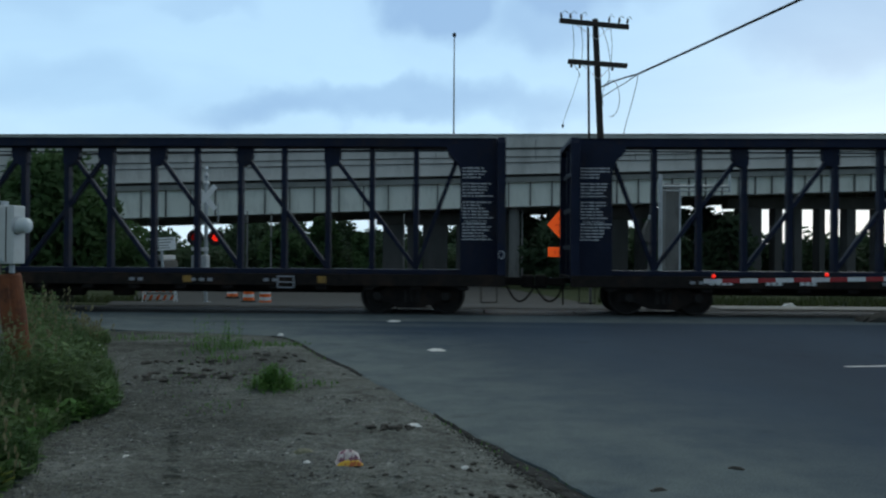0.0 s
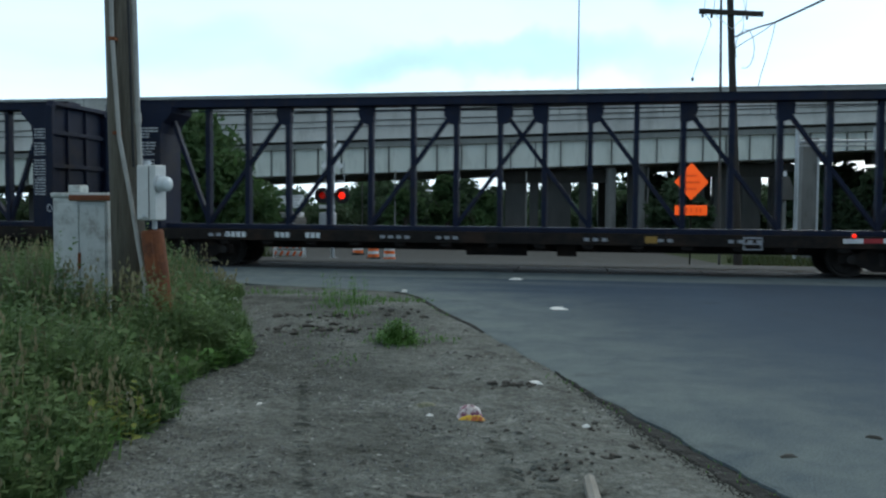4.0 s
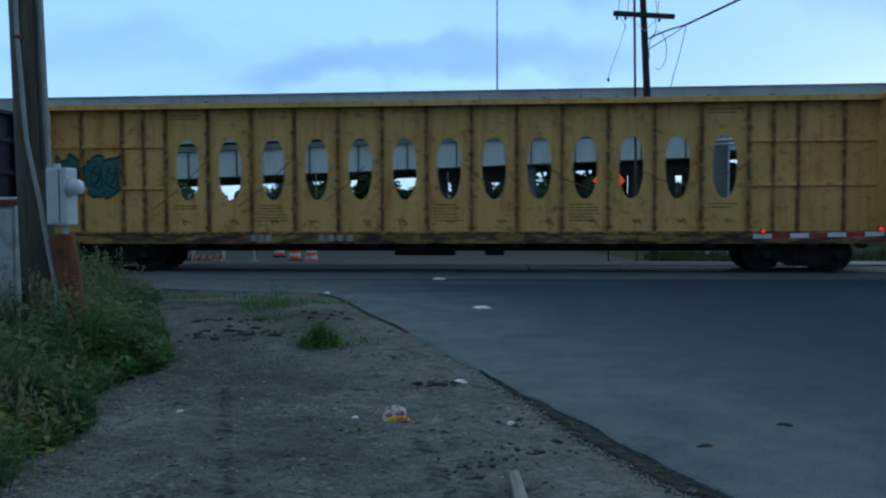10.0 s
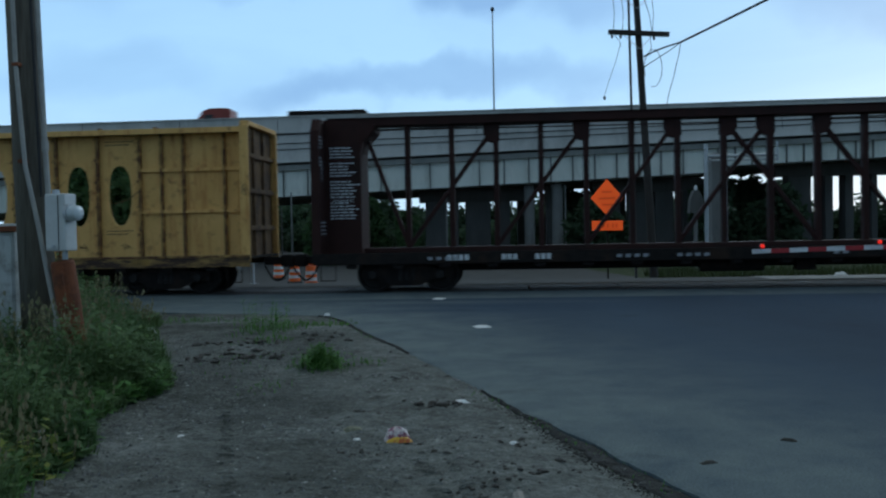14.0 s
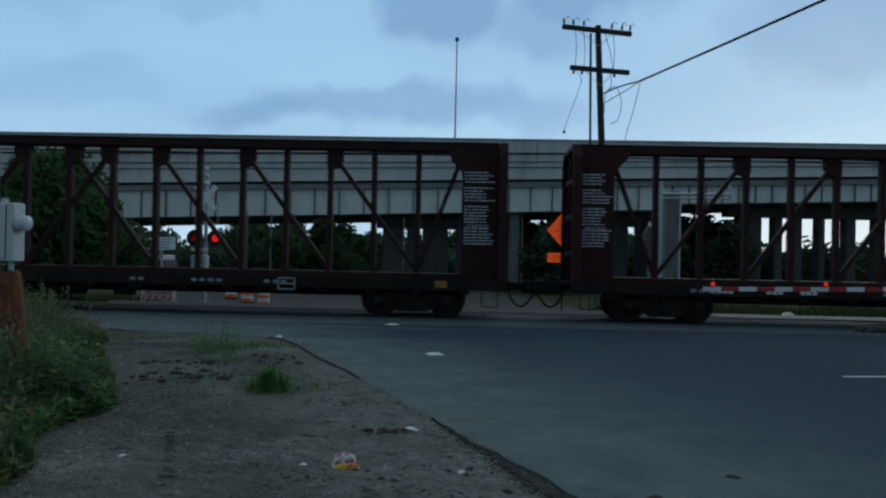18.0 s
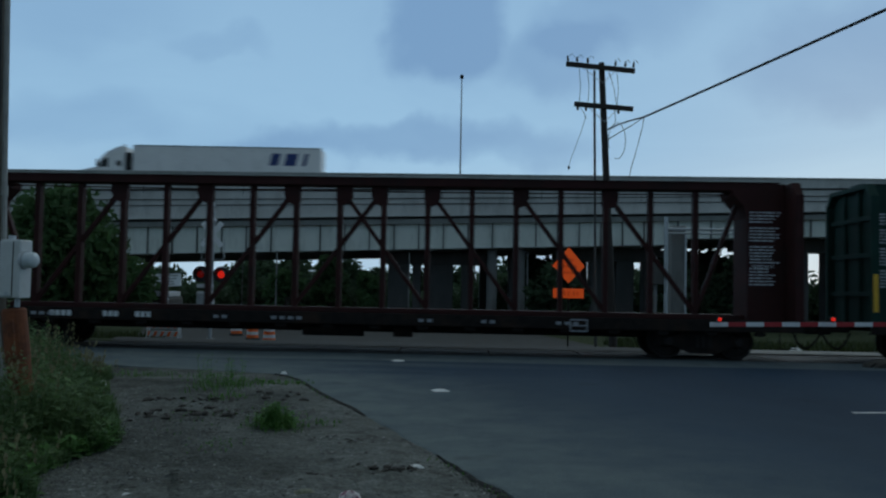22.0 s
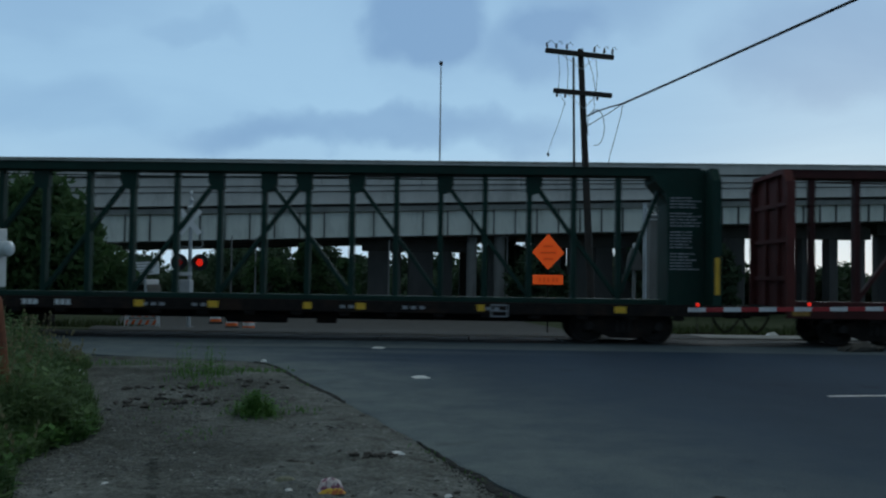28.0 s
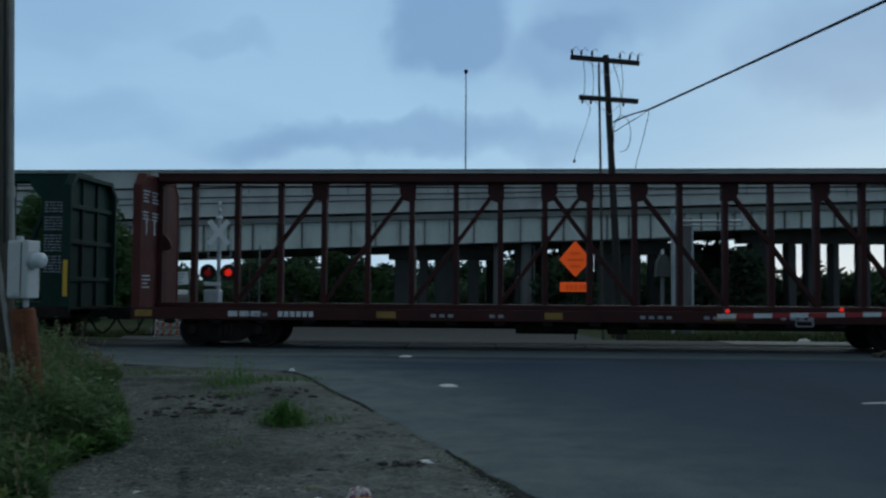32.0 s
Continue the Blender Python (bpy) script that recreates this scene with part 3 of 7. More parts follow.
def asphalt_material():
    m = bpy.data.materials.new("asphalt")
    m.use_nodes = True
    n, l = m.node_tree.nodes, m.node_tree.links
    b = n["Principled BSDF"]
    b.inputs["Roughness"].default_value = 0.9
    b.inputs["Specular IOR Level"].default_value = 0.12
    pos = n.new("ShaderNodeNewGeometry").outputs["Position"]
    mp = n.new("ShaderNodeMapping")
    mp.inputs["Rotation"].default_value = (0, 0, radians(28))
    mp.inputs["Scale"].default_value = (1, 0.25, 1)
    l.new(pos, mp.inputs["Vector"])

    def noise_at(scale, detail, vec, rough=0.6):
        t = n.new("ShaderNodeTexNoise")
        t.inputs["Scale"].default_value, t.inputs["Detail"].default_value, t.inputs["Roughness"].default_value = scale, detail, rough
        l.new(vec, t.inputs["Vector"])
        return t.outputs["Fac"]
    r = n.new("ShaderNodeValToRGB")
    e = r.color_ramp.elements
    e[0].position, e[0].color = 0.34, (0.0165, 0.033, 0.059, 1)
    e[1].position, e[1].color = 0.70, (0.028, 0.052, 0.088, 1)
    l.new(noise_at(0.30, 6, mp.outputs["Vector"], 0.5), r.inputs["Fac"])
    # dust carried onto the edge of the paving from the dirt
    vd = n.new("ShaderNodeVertexColor")
    vd.layer_name = "dust"
    sepc = n.new("ShaderNodeSeparateColor")
    l.new(vd.outputs["Color"], sepc.inputs["Color"])
    dn = n.new("ShaderNodeMath")
    dn.operation = "MULTIPLY"
    l.new(sepc.outputs["Red"], dn.inputs[0])
    dr = n.new("ShaderNodeMapRange")
    dr.inputs["From Min"].default_value, dr.inputs["From Max"].default_value = 0.05, 0.60
    l.new(noise_at(1.1, 8, pos, 0.7), dr.inputs["Value"])
    l.new(dr.outputs["Result"], dn.inputs[1])
    x = n.new("ShaderNodeMix")
    x.data_type = "RGBA"
    l.new(dn.outputs[0], x.inputs["Factor"])
    l.new(r.outputs["Color"], x.inputs["A"])
    x.inputs["B"].default_value = (0.138, 0.163, 0.163, 1)
    g = n.new("ShaderNodeValToRGB")
    e = g.color_ramp.elements
    e[0].position, e[0].color = 0.36, (0.62, 0.62, 0.62, 1)
    e[1].position, e[1].color = 0.66, (1.35, 1.35, 1.35, 1)
    l.new(noise_at(60, 4, pos, 0.7), g.inputs["Fac"])
    y = n.new("ShaderNodeMix")
    y.data_type, y.blend_type = "RGBA", "MULTIPLY"
    y.inputs["Factor"].default_value = 0.8
    l.new(x.outputs["Result"], y.inputs["A"])
    l.new(g.outputs["Color"], y.inputs["B"])
    # small oil spots and patched places
    s = n.new("ShaderNodeValToRGB")
    e = s.color_ramp.elements
    e[0].position, e[0].color = 0.64, (1, 1, 1, 1)
    e[1].position, e[1].color = 0.72, (0.6, 0.6, 0.62, 1)
    l.new(noise_at(0.9, 3, pos, 0.5), s.inputs["Fac"])
    z = n.new("ShaderNodeMix")
    z.data_type, z.blend_type = "RGBA", "MULTIPLY"
    z.inputs["Factor"].default_value = 0.7
    l.new(y.outputs["Result"], z.inputs["A"])
    l.new(s.outputs["Color"], z.inputs["B"])
    l.new(z.outputs["Result"], b.inputs["Base Color"])
    bp = n.new("ShaderNodeBump")
    bp.inputs["Strength"].default_value, bp.inputs["Distance"].default_value = 0.35, 0.01
    l.new(noise_at(70, 4, pos), bp.inputs["Height"])
    l.new(bp.outputs["Normal"], b.inputs["Normal"])
    return m


DIRT, ASPHALT = ground_material(), asphalt_material()

# ---- ground and road ----
TRACK_Y, SLANT = 23.7, -0.042


def slant(x, y):
    """The track runs a little towards the camera on the right; the land beside it follows."""
    w = max(0.0, min(1.0, (y - 18.0) / 3.5)) * max(0.0, min(1.0, (44.0 - y) / 12.0))
    return SLANT * max(-90.0, min(90.0, x)) * w


EDGE = [(-14, 9.0), (0, 3.9), (3, 2.35), (4.95, 1.43), (5.6, 1.17), (6.4, 0.92), (7.2, 0.58), (8.4, 0.12), (10.2, -0.52), (12.3, -1.25), (13.4, -1.7), (15.4, -2.4), (16.2, -2.75), (16.7, -3.2), (17.1, -4.3), (17.6, -6.0), (18.2, -7.2), (19.2, -9.6), (20.5, -18.0), (22.3, -60.0)]


def road_edge(y):
    """Where the paving begins, x for a y."""
    for (ya, xa), (yb, xb) in zip(EDGE, EDGE[1:]):
        if y <= yb:
            k = max(0.0, min(1.0, (y - ya) / (yb - ya)))
            return xa + (xb - xa) * k
    return EDGE[-1][1]


def fall(y):
    """The land beyond the track drops a little."""
    k = max(0.0, min(1.0, (y - 25.5) / 14.0))
    return -0.95 * k * k * (3 - 2 * k)


def lip_depth(y):
    """How far the dirt lies below the paving: worn away near the camera, level farther on."""
    if y < 6.8:
        return 0.045
    if y < 8.6:
        return 0.045 - 0.039 * (y - 6.8) / 1.8
    return 0.006


def edge_wave(y):
    """The ragged line of the paving's edge, smoother farther on."""
    k = 1.0 - 0.6 * max(0.0, min(1.0, (y - 6.0) / 3.0))
    return k * (0.08 * noise.noise((0.0, y * 1.7, 7.0)) + 0.03 * noise.noise((3.0, y * 5.0, 7.0)) + 0.02 * noise.noise((5.0, y * 14.0, 7.0)))


def rough_patch(x, y):
    """Trodden, broken clay by the edge of the paving, nearest the road."""
    k = math.exp(-(((x - 0.25) / 0.75) ** 2 + ((y - 5.4) / 1.6) ** 2)) + 0.8 * math.exp(-(((x + 0.4) / 0.6) ** 2 + ((y - 7.9) / 0.35) ** 2)) + 0.7 * math.exp(-(((x + 3.1) / 0.7) ** 2 + ((y - 11.6) / 1.0) ** 2))
    return 0.045 * k * abs(noise.noise((x * 5.5, y * 5.5, 8.0)))


def ground_z(x, y):
    z = fall(y)
    if y < 22:
        d = road_edge(y) - x
        near = 1.0 if d > 0.7 else (0.0 if d < 0 else d / 0.7)
        lip = lip_depth(y)
        z -= lip if d < 0.12 else lip * max(0.0, 1 - (d - 0.12) / 0.8)
        z += near * (0.04 * noise.noise((x * 0.9, y * 0.9, 0.0)) + 0.026 * noise.noise((x * 3.1, y * 3.1, 4.0)) + 0.016 * noise.noise((x * 8, y * 8, 2.0)) + rough_patch(x, y))
        # two shallow wheel ruts
        for cx in (0.05, -1.5):
            rx = cx - 0.32 * (y - 5)
            z -= 0.02 * math.exp(-((x - rx) / 0.16) ** 2) * (1 if 2 < y < 12 else 0)
        if d < -0.16:
            z -= 0.10
    elif y < 25.6:
        z -= 0.34
    else:
        z -= 0.04
    return z


def graded(lo, hi, dense_lo, dense_hi, step, grow):
    """Coordinates that are close together in one stretch and spread out from there."""
    c = list(np.arange(dense_lo, dense_hi + 1e-6, step))
    s, q = step, dense_hi
    while q < hi:
        s *= grow
        q += s
        c.append(min(q, hi))
    s, q = step, dense_lo
    while q > lo:
        s *= grow
        q -= s
        c.insert(0, max(q, lo))
    return c


gx = graded(-900, 900, -6.5, 2.2, 0.07, 1.16)
gy = graded(-300, 1500, 3.8, 17.5, 0.08, 1.14)
gy = sorted(set([v for v in gy if not 17.5 < v < 42] + [17.5, 18, 18.6, 19.3, 20, 21, 21.9, 22.0, 22.05, 23, 24, 25, 25.55, 25.6] + [25.6 + i for i in range(1, 17)]))
gm = Mesh()
gm.v = [(x, y + slant(x, y), ground_z(x, y)) for y in gy for x in gx]
nx = len(gx)
gm.f = [(j * nx + i, j * nx + i + 1, (j + 1) * nx + i + 1, (j + 1) * nx + i) for j in range(len(gy) - 1) for i in range(nx - 1)]
solid("ground", gm, DIRT, "packed grey-brown dirt and gravel verge, grassy beyond the track", "ground", kind="structure", smooth=True)


def road_near():
    """The paved crossing on the camera's side, a slab with a broken edge."""
    ys = sorted(set([-14 + 0.5 * i for i in range(35)] + [3 + 0.05 * i for i in range(300)] + [18 + 0.4 * i for i in range(11)] + [22.35]))
    v, f, dust = [], [], []
    offs = (0, 0.04, 0.25, 0.7, 1.4, 2.4, 4.0, 7.0, 14.0)
    for y in ys:
        e = road_edge(y) + edge_wave(y)
        row = [(e, y, -0.16)] + [(e + o, y, -0.008 if o == 0 else 0.0) for o in offs] + [(70, y, 0.0)]
        row = [(a, b + slant(a, b), c) for a, b, c in row]
        v += row
        # dirt carried onto the paving beside the verge, and all over the corner by the track
        corner = max(0.0, min(1.0, (y - 16.2) / 0.8))
        dust += [max(d, 0.95 * corner * max(0.0, min(1.0, (-0.8 - q[0]) / 2.4))) for d, q in zip((1.0, 1.0, 1.0, 1.0, 0.95, 0.80, 0.48, 0.16, 0.03, 0.0, 0.0), row)]
    k = len(offs) + 2
    for j in range(len(ys) - 1):
        f += [(j * k + i, j * k + i + 1, (j + 1) * k + i + 1, (j + 1) * k + i) for i in range(k - 1)]
    me = bpy.data.meshes.new("road")
    me.from_pydata(v, [], f)
    me.materials.append(ASPHALT)
    layer = me.color_attributes.new("dust", "FLOAT_COLOR", "POINT")
    for i, d in enumerate(dust):
        layer.data[i].color = (d, d, d, 1)
    return me


solid("road", road_near(), ASPHALT and None or ASPHALT, "worn dark grey asphalt road before the crossing", "road", kind="structure")


def strip(name, xs_of, ys, lift, mat, label, category="road"):
    """A paved band beyond the track that follows the fall of the land; xs_of gives its two sides at a y."""
    m = Mesh()
    for y in ys:
        a, b = xs_of(y)
        cols = [a + (b - a) * i / 6 for i in range(7)]
        m.v += [(x, y + slant(x, y), fall(y) + lift) for x in cols]
    m.f = [(j * 7 + i, j * 7 + i + 1, (j + 1) * 7 + i + 1, (j + 1) * 7 + i) for j in range(len(ys) - 1) for i in range(6)]
    return solid(name, m, mat, label, category, kind="structure")


OLD_ASPHALT = material("old_asphalt", ((0.026, 0.026, 0.025), (0.044, 0.043, 0.041)), 0.92, scale=1.2, bump=0.3, bump_scale=40, world_space=True)
strip("road_far", lambda y: (-9.5 - 0.30 * (y - 24.8), 10.5 - 0.16 * (y - 24.8)), [24.85] + [25.5 + i for i in range(0, 20)] + [50, 60, 80, 110, 150], 0.02, OLD_ASPHALT,
      "dark asphalt road going on under the bridge")
PALE = material("pale_gravel", ((0.20, 0.195, 0.18), (0.30, 0.295, 0.275)), 0.95, scale=6, bump=0.5, world_space=True, stain=(0.13, 0.13, 0.115))
strip("side_road", lambda y: (8.2, 80.0), [25.0, 25.6, 26.2, 26.8, 27.3], 0.035, PALE, "pale gravel lane alongside the track")

# crossing panels and track
panel_mesh = Mesh().bbox(-1.2, 1.2, -0.62, 0.62, -0.22, 0.0, 0.012).data("panel", RUBBER)
side_panel_mesh = Mesh().bbox(-1.2, 1.2, -0.2, 0.2, -0.22, 0.0, 0.012).data("panel", RUBBER)
crossing = thing("level_crossing", "dark rubber panels between the rails of the crossing", "crossing", kind="structure")
for i in range(10):
    x = -9.6 + 2.43 * i
    for y, me in ((TRACK_Y, panel_mesh), (TRACK_Y - 1.03, side_panel_mesh), (TRACK_Y + 1.03, side_panel_mesh)):
        ob = part("panel", me, RUBBER, crossing)
        ob.matrix_basis = pose(x, y + SLANT * x, 0.0, 0, 0, math.degrees(math.atan(SLANT)))
ON_TRACK = Matrix.Translation((0, TRACK_Y, 0)) @ Matrix.Rotation(math.atan(SLANT), 4, "Z") @ Matrix.Translation((0, -TRACK_Y, 0))
for s, nm in ((-1, "near"), (1, "far")):
    m = Mesh()
    y = TRACK_Y + s * 0.752
    m.prism([(y - 0.036, 0.0), (y + 0.036, 0.0), (y + 0.036, -0.03), (y + 0.01, -0.045), (y + 0.01, -0.13), (y + 0.07, -0.16), (y - 0.07, -0.16), (y - 0.01, -0.13), (y - 0.01, -0.045), (y - 0.036, -0.03)], -260, 260, "x")
    solid("rail", m, RAILSTEEL, "worn steel running rail", "rail", "rails of the track", kind="structure", at=ON_TRACK)
bal = Mesh()
for x0, x1 in ((-260, -10.9), (13.6, 260)):
    bal.prism([(TRACK_Y - 2.3, -0.40), (TRACK_Y - 1.45, -0.17), (TRACK_Y + 1.45, -0.17), (TRACK_Y + 2.2, -0.40)], x0, x1, "x")
solid("ballast", bal, BALLAST, "dark crushed stone under the track", "ballast", kind="stuff", at=ON_TRACK)
tie_mesh = Mesh().bbox(-0.11, 0.11, -1.3, 1.3, -0.26, -0.145, 0.01).data("tie", TIE)
ties = thing("track_ties", "row of dark wooden ties under the rails", "ties", kind="structure")
for x in [-11.2 - 0.52 * i for i in range(40)] + [13.9 + 0.52 * i for i in range(30)]:
    part("tie", tie_mesh, TIE, ties).location = (x, TRACK_Y + SLANT * x, 0)


# ---- the train ----
LENGTH, HALF, POST, BAY = 24.474, 11.42, 1.219, 1.205
WHEEL_R = 0.46


def train_way(t):
    """How far the train has come to the left by t seconds."""
    return 3.94 * t + 0.00835 * t * t - 0.00002 * t ** 3 - 0.13 * math.exp(-((t - 17.8) / 2.4) ** 2) + 0.07 / (1 + math.exp(-1.5 * (t - 22.5)))


WHEELSETS = []


def truck(car, x, face):
    """A freight bogie with its two wheelsets."""
    tr = part("truck", Mesh().bbox(-0.22, 0.22, -1.05, 1.05, 0.42, 0.66, 0.03), DIRTY, car, "grimy cast steel bogie")
    tr.location = (x, 0, 0)
    for s in (-1, 1):
        m = Mesh()
        y = s * 1.02
        a, b = sorted((y - 0.07 * 1, y + 0.07))
        m.prism([(-1.18, 0.36), (-1.18, 0.58), (-0.72, 0.60), (-0.42, 0.78), (0.42, 0.78), (0.72, 0.60), (1.18, 0.58), (1.18, 0.36), (0.75, 0.34), (0.36, 0.16), (-0.36, 0.16), (-0.75, 0.34)], a, b)
        part("side_frame", m, DIRTY, tr)
        for q in (-0.16, 0.0, 0.16):
            part("spring", Mesh().rod((q, s * 1.06, 0.30), (q, s * 1.06, 0.62), 0.065, n=10), WHEEL, tr)
        for q in (-0.889, 0.889):
            m = Mesh()
            m.rod((q, s * 1.04, 0.46), (q, s * 1.17, 0.46), 0.13, 0.11, n=12)
            part("bearing_cap", m, WHEEL, tr)
    for q in (-0.889, 0.889):
        m = Mesh()
        m.rod((0, -1.0, 0), (0, 1.0, 0), 0.075, n=10)
        for s in (-1, 1):
            turn = Matrix.Rotation(radians(90 * s), 4, "X")
            prof = [(0.09, -0.80), (0.14, -0.80), (0.20, -0.765), (0.36, -0.755), (0.40, -0.80), (0.455, -0.80), (0.46, -0.71), (0.49, -0.695), (0.485, -0.668), (0.38, -0.672), (0.34, -0.715), (0.2, -0.72), (0.14, -0.66), (0.09, -0.66)]
            m.lathe([(r, -z) for r, z in prof], 26, turn, ends=False)
            # bolts by which the turning shows
        for k in range(4):
            a = k * math.pi / 2
            m.rod((0.26 * math.cos(a), -0.79, 0.26 * math.sin(a)), (0.26 * math.cos(a), -0.745, 0.26 * math.sin(a)), 0.04, n=6)
        ws = part("wheelset", m, WHEEL, tr, "steel wheelset rolling on the rails", smooth=False)
        ws.location = (q, 0, WHEEL_R)
        WHEELSETS.append((ws, q))
    return tr


def running_gear(car):
    for s in (-1, 1):
        truck(car, s * 9.0, s)
        m = Mesh().bbox(min(s * 11.4, s * 11.95), max(s * 11.4, s * 11.95), -0.12, 0.12, 0.72, 0.94, 0.03)
        m.bbox(min(s * 11.9, s * 12.23), max(s * 11.9, s * 12.23), -0.19, 0.19, 0.66, 1.0, 0.05)
        part("coupler", m, DIRTY, car, "heavy knuckle coupler")
        m = Mesh()
        pts = [(s * (11.5 + 0.75 * k / 8), -0.35, 0.72 - 0.42 * math.sin(math.pi * (k / 8) ** 0.9)) for k in range(9)]
        m.tube(pts, 0.028)
        part("brake_hose", m, DIRTY, car, "hanging black air hose")
        m = Mesh()
        m.rod((s * 11.2, -1.44, 0.72), (s * 11.2, -1.44, 0.32), 0.014, n=6)
        m.rod((s * 10.8, -1.44, 0.72), (s * 10.8, -1.44, 0.32), 0.014, n=6)
        m.rod((s * 11.2, -1.44, 0.33), (s * 10.8, -1.44, 0.33), 0.014, n=6)
        part("sill_step", m, DIRTY, car)
    m = Mesh().bbox(-8.0, 8.0, -0.35, 0.35, 0.50, 0.80, 0.02)
    m.rod((-1.4, -0.7, 0.55), (0.2, -0.7, 0.55), 0.16, n=12)
    m.bbox(1.0, 1.5, -0.8, -0.5, 0.40, 0.72, 0.02)
    part("center_sill", m, DIRTY, car, "grimy centre sill with brake gear")


LINES = {}


def stencil_line(w, h, mat):
    """One unreadable line of stencilled writing, as a plain bar facing the road."""
    key = (round(w * 25) / 25, h, mat.name)
    if key not in LINES:
        words, x, m = random.Random(int(key[0] * 100) + 3), 0.0, Mesh()
        while x < key[0] - 0.02:
            w1 = min(key[0] - x, words.uniform(0.05, 0.17))
            m.box(x, x + w1, -0.006, 0, -h / 2, h / 2)
            x += w1 + words.uniform(0.025, 0.04)
        LINES[key] = m.data("stencil_line", mat)
    return LINES[key]


def rows_of_writing(rng, panel, x0, x1, z_top, rows, pitch, y, mat, gaps=()):
    z = z_top
    for k in range(rows):
        z -= pitch * (2.0 if k in gaps else 1.0)
        line = part("stencil_line", stencil_line((x1 - x0) * rng.uniform(0.62, 1.0), pitch * 0.50, mat), mat, panel)
        line.location = (x0, y, z)
        tagged(line, kind="stuff")


def bulkhead(car, s, paint, chamfer, face=None):
    """The end wall of a lumber flatcar: sheet, heavy side flanges, ribs on the outside."""
    a, b = s * 11.20, s * HALF
    lo, hi = min(a, b), max(a, b)
    top = 4.55
    m = Mesh()
    sheet = s * 11.22
    m.prism([(-1.42, 1.0), (1.42, 1.0), (1.42, top - chamfer), (1.42 - chamfer, top), (-1.42 + chamfer, top), (-1.42, top - chamfer)], min(sheet, sheet + s * 0.03), max(sheet, sheet + s * 0.03), "x")
    face = face or paint
    bh = part("bulkhead", m, face, car, "tall ribbed end bulkhead")
    for q in (-1, 1):
        m = Mesh().bbox(lo, hi, min(q * 1.43, q * 1.33), max(q * 1.43, q * 1.33), 0.86, top - chamfer, 0.012)
        part("flange", m, paint, bh)
    m = Mesh().bbox(lo, hi, -1.43 + chamfer, 1.43 - chamfer, top - 0.10, top + 0.02, 0.012)
    for q in (-1, 1):
        m.add([(lo, q * 1.43, top - chamfer - 0.1), (hi, q * 1.43, top - chamfer - 0.1), (hi, q * (1.43 - chamfer), top + 0.02), (lo, q * (1.43 - chamfer), top + 0.02), (lo, q * 1.33, top - chamfer - 0.1), (hi, q * 1.33, top - chamfer - 0.1), (hi, q * (1.33 - chamfer), top - 0.1), (lo, q * (1.33 - chamfer), top - 0.1)],
              [(0, 1, 2, 3), (4, 7, 6, 5), (0, 4, 5, 1), (3, 2, 6, 7), (0, 3, 7, 4), (1, 5, 6, 2)])
    part("cap_rail", m, paint, bh)
    out0, out1 = sorted((s * 11.25, s * 11.41))
    out0, out1 = sorted((s * 11.25, s * 11.33))
    for z in (1.75, 2.75, 3.70):
        part("rib", Mesh().bbox(out0, out1, -1.33, 1.33, z - 0.06, z + 0.06, 0.01), face, bh)
    for y in (-0.45, 0.45):
        part("upright", Mesh().bbox(out0, out1 - 0.02 * (s > 0) + 0.0, y - 0.05, y + 0.05, 1.0, top - 0.1, 0.01), face, bh)
    return bh


def deck(car, paint, sill_paint):
    part("deck", Mesh().bbox(-HALF, HALF, -1.38, 1.38, 0.94, 1.0, 0.01), DIRTY, car, "grimy steel deck")
    for q in (-1, 1):
        m = Mesh()
        y0, y1 = sorted((q * 1.44, q * 1.39))
        m.bbox(-HALF, HALF, y0, y1, 0.74, 1.03, 0.01)
        y2, y3 = sorted((q * 1.44, q * 1.26))
        m.box(-HALF, HALF, y2, y3, 0.735, 0.76)
        part("side_sill", m, sill_paint, car, "grimy side sill")
    wm = Mesh().bbox(-0.10, 0.10, -1.40, -1.28, 0.62, 0.735, 0.02)
    wm.rod((-0.14, -1.36, 0.68), (0.14, -1.36, 0.68), 0.045, n=8)
    wm = wm.data("strap_winch", DIRTY)
    for i in range(18):
        part("strap_winch", wm, DIRTY, car).location = (-10.4 + 1.22 * i, 0, 0)



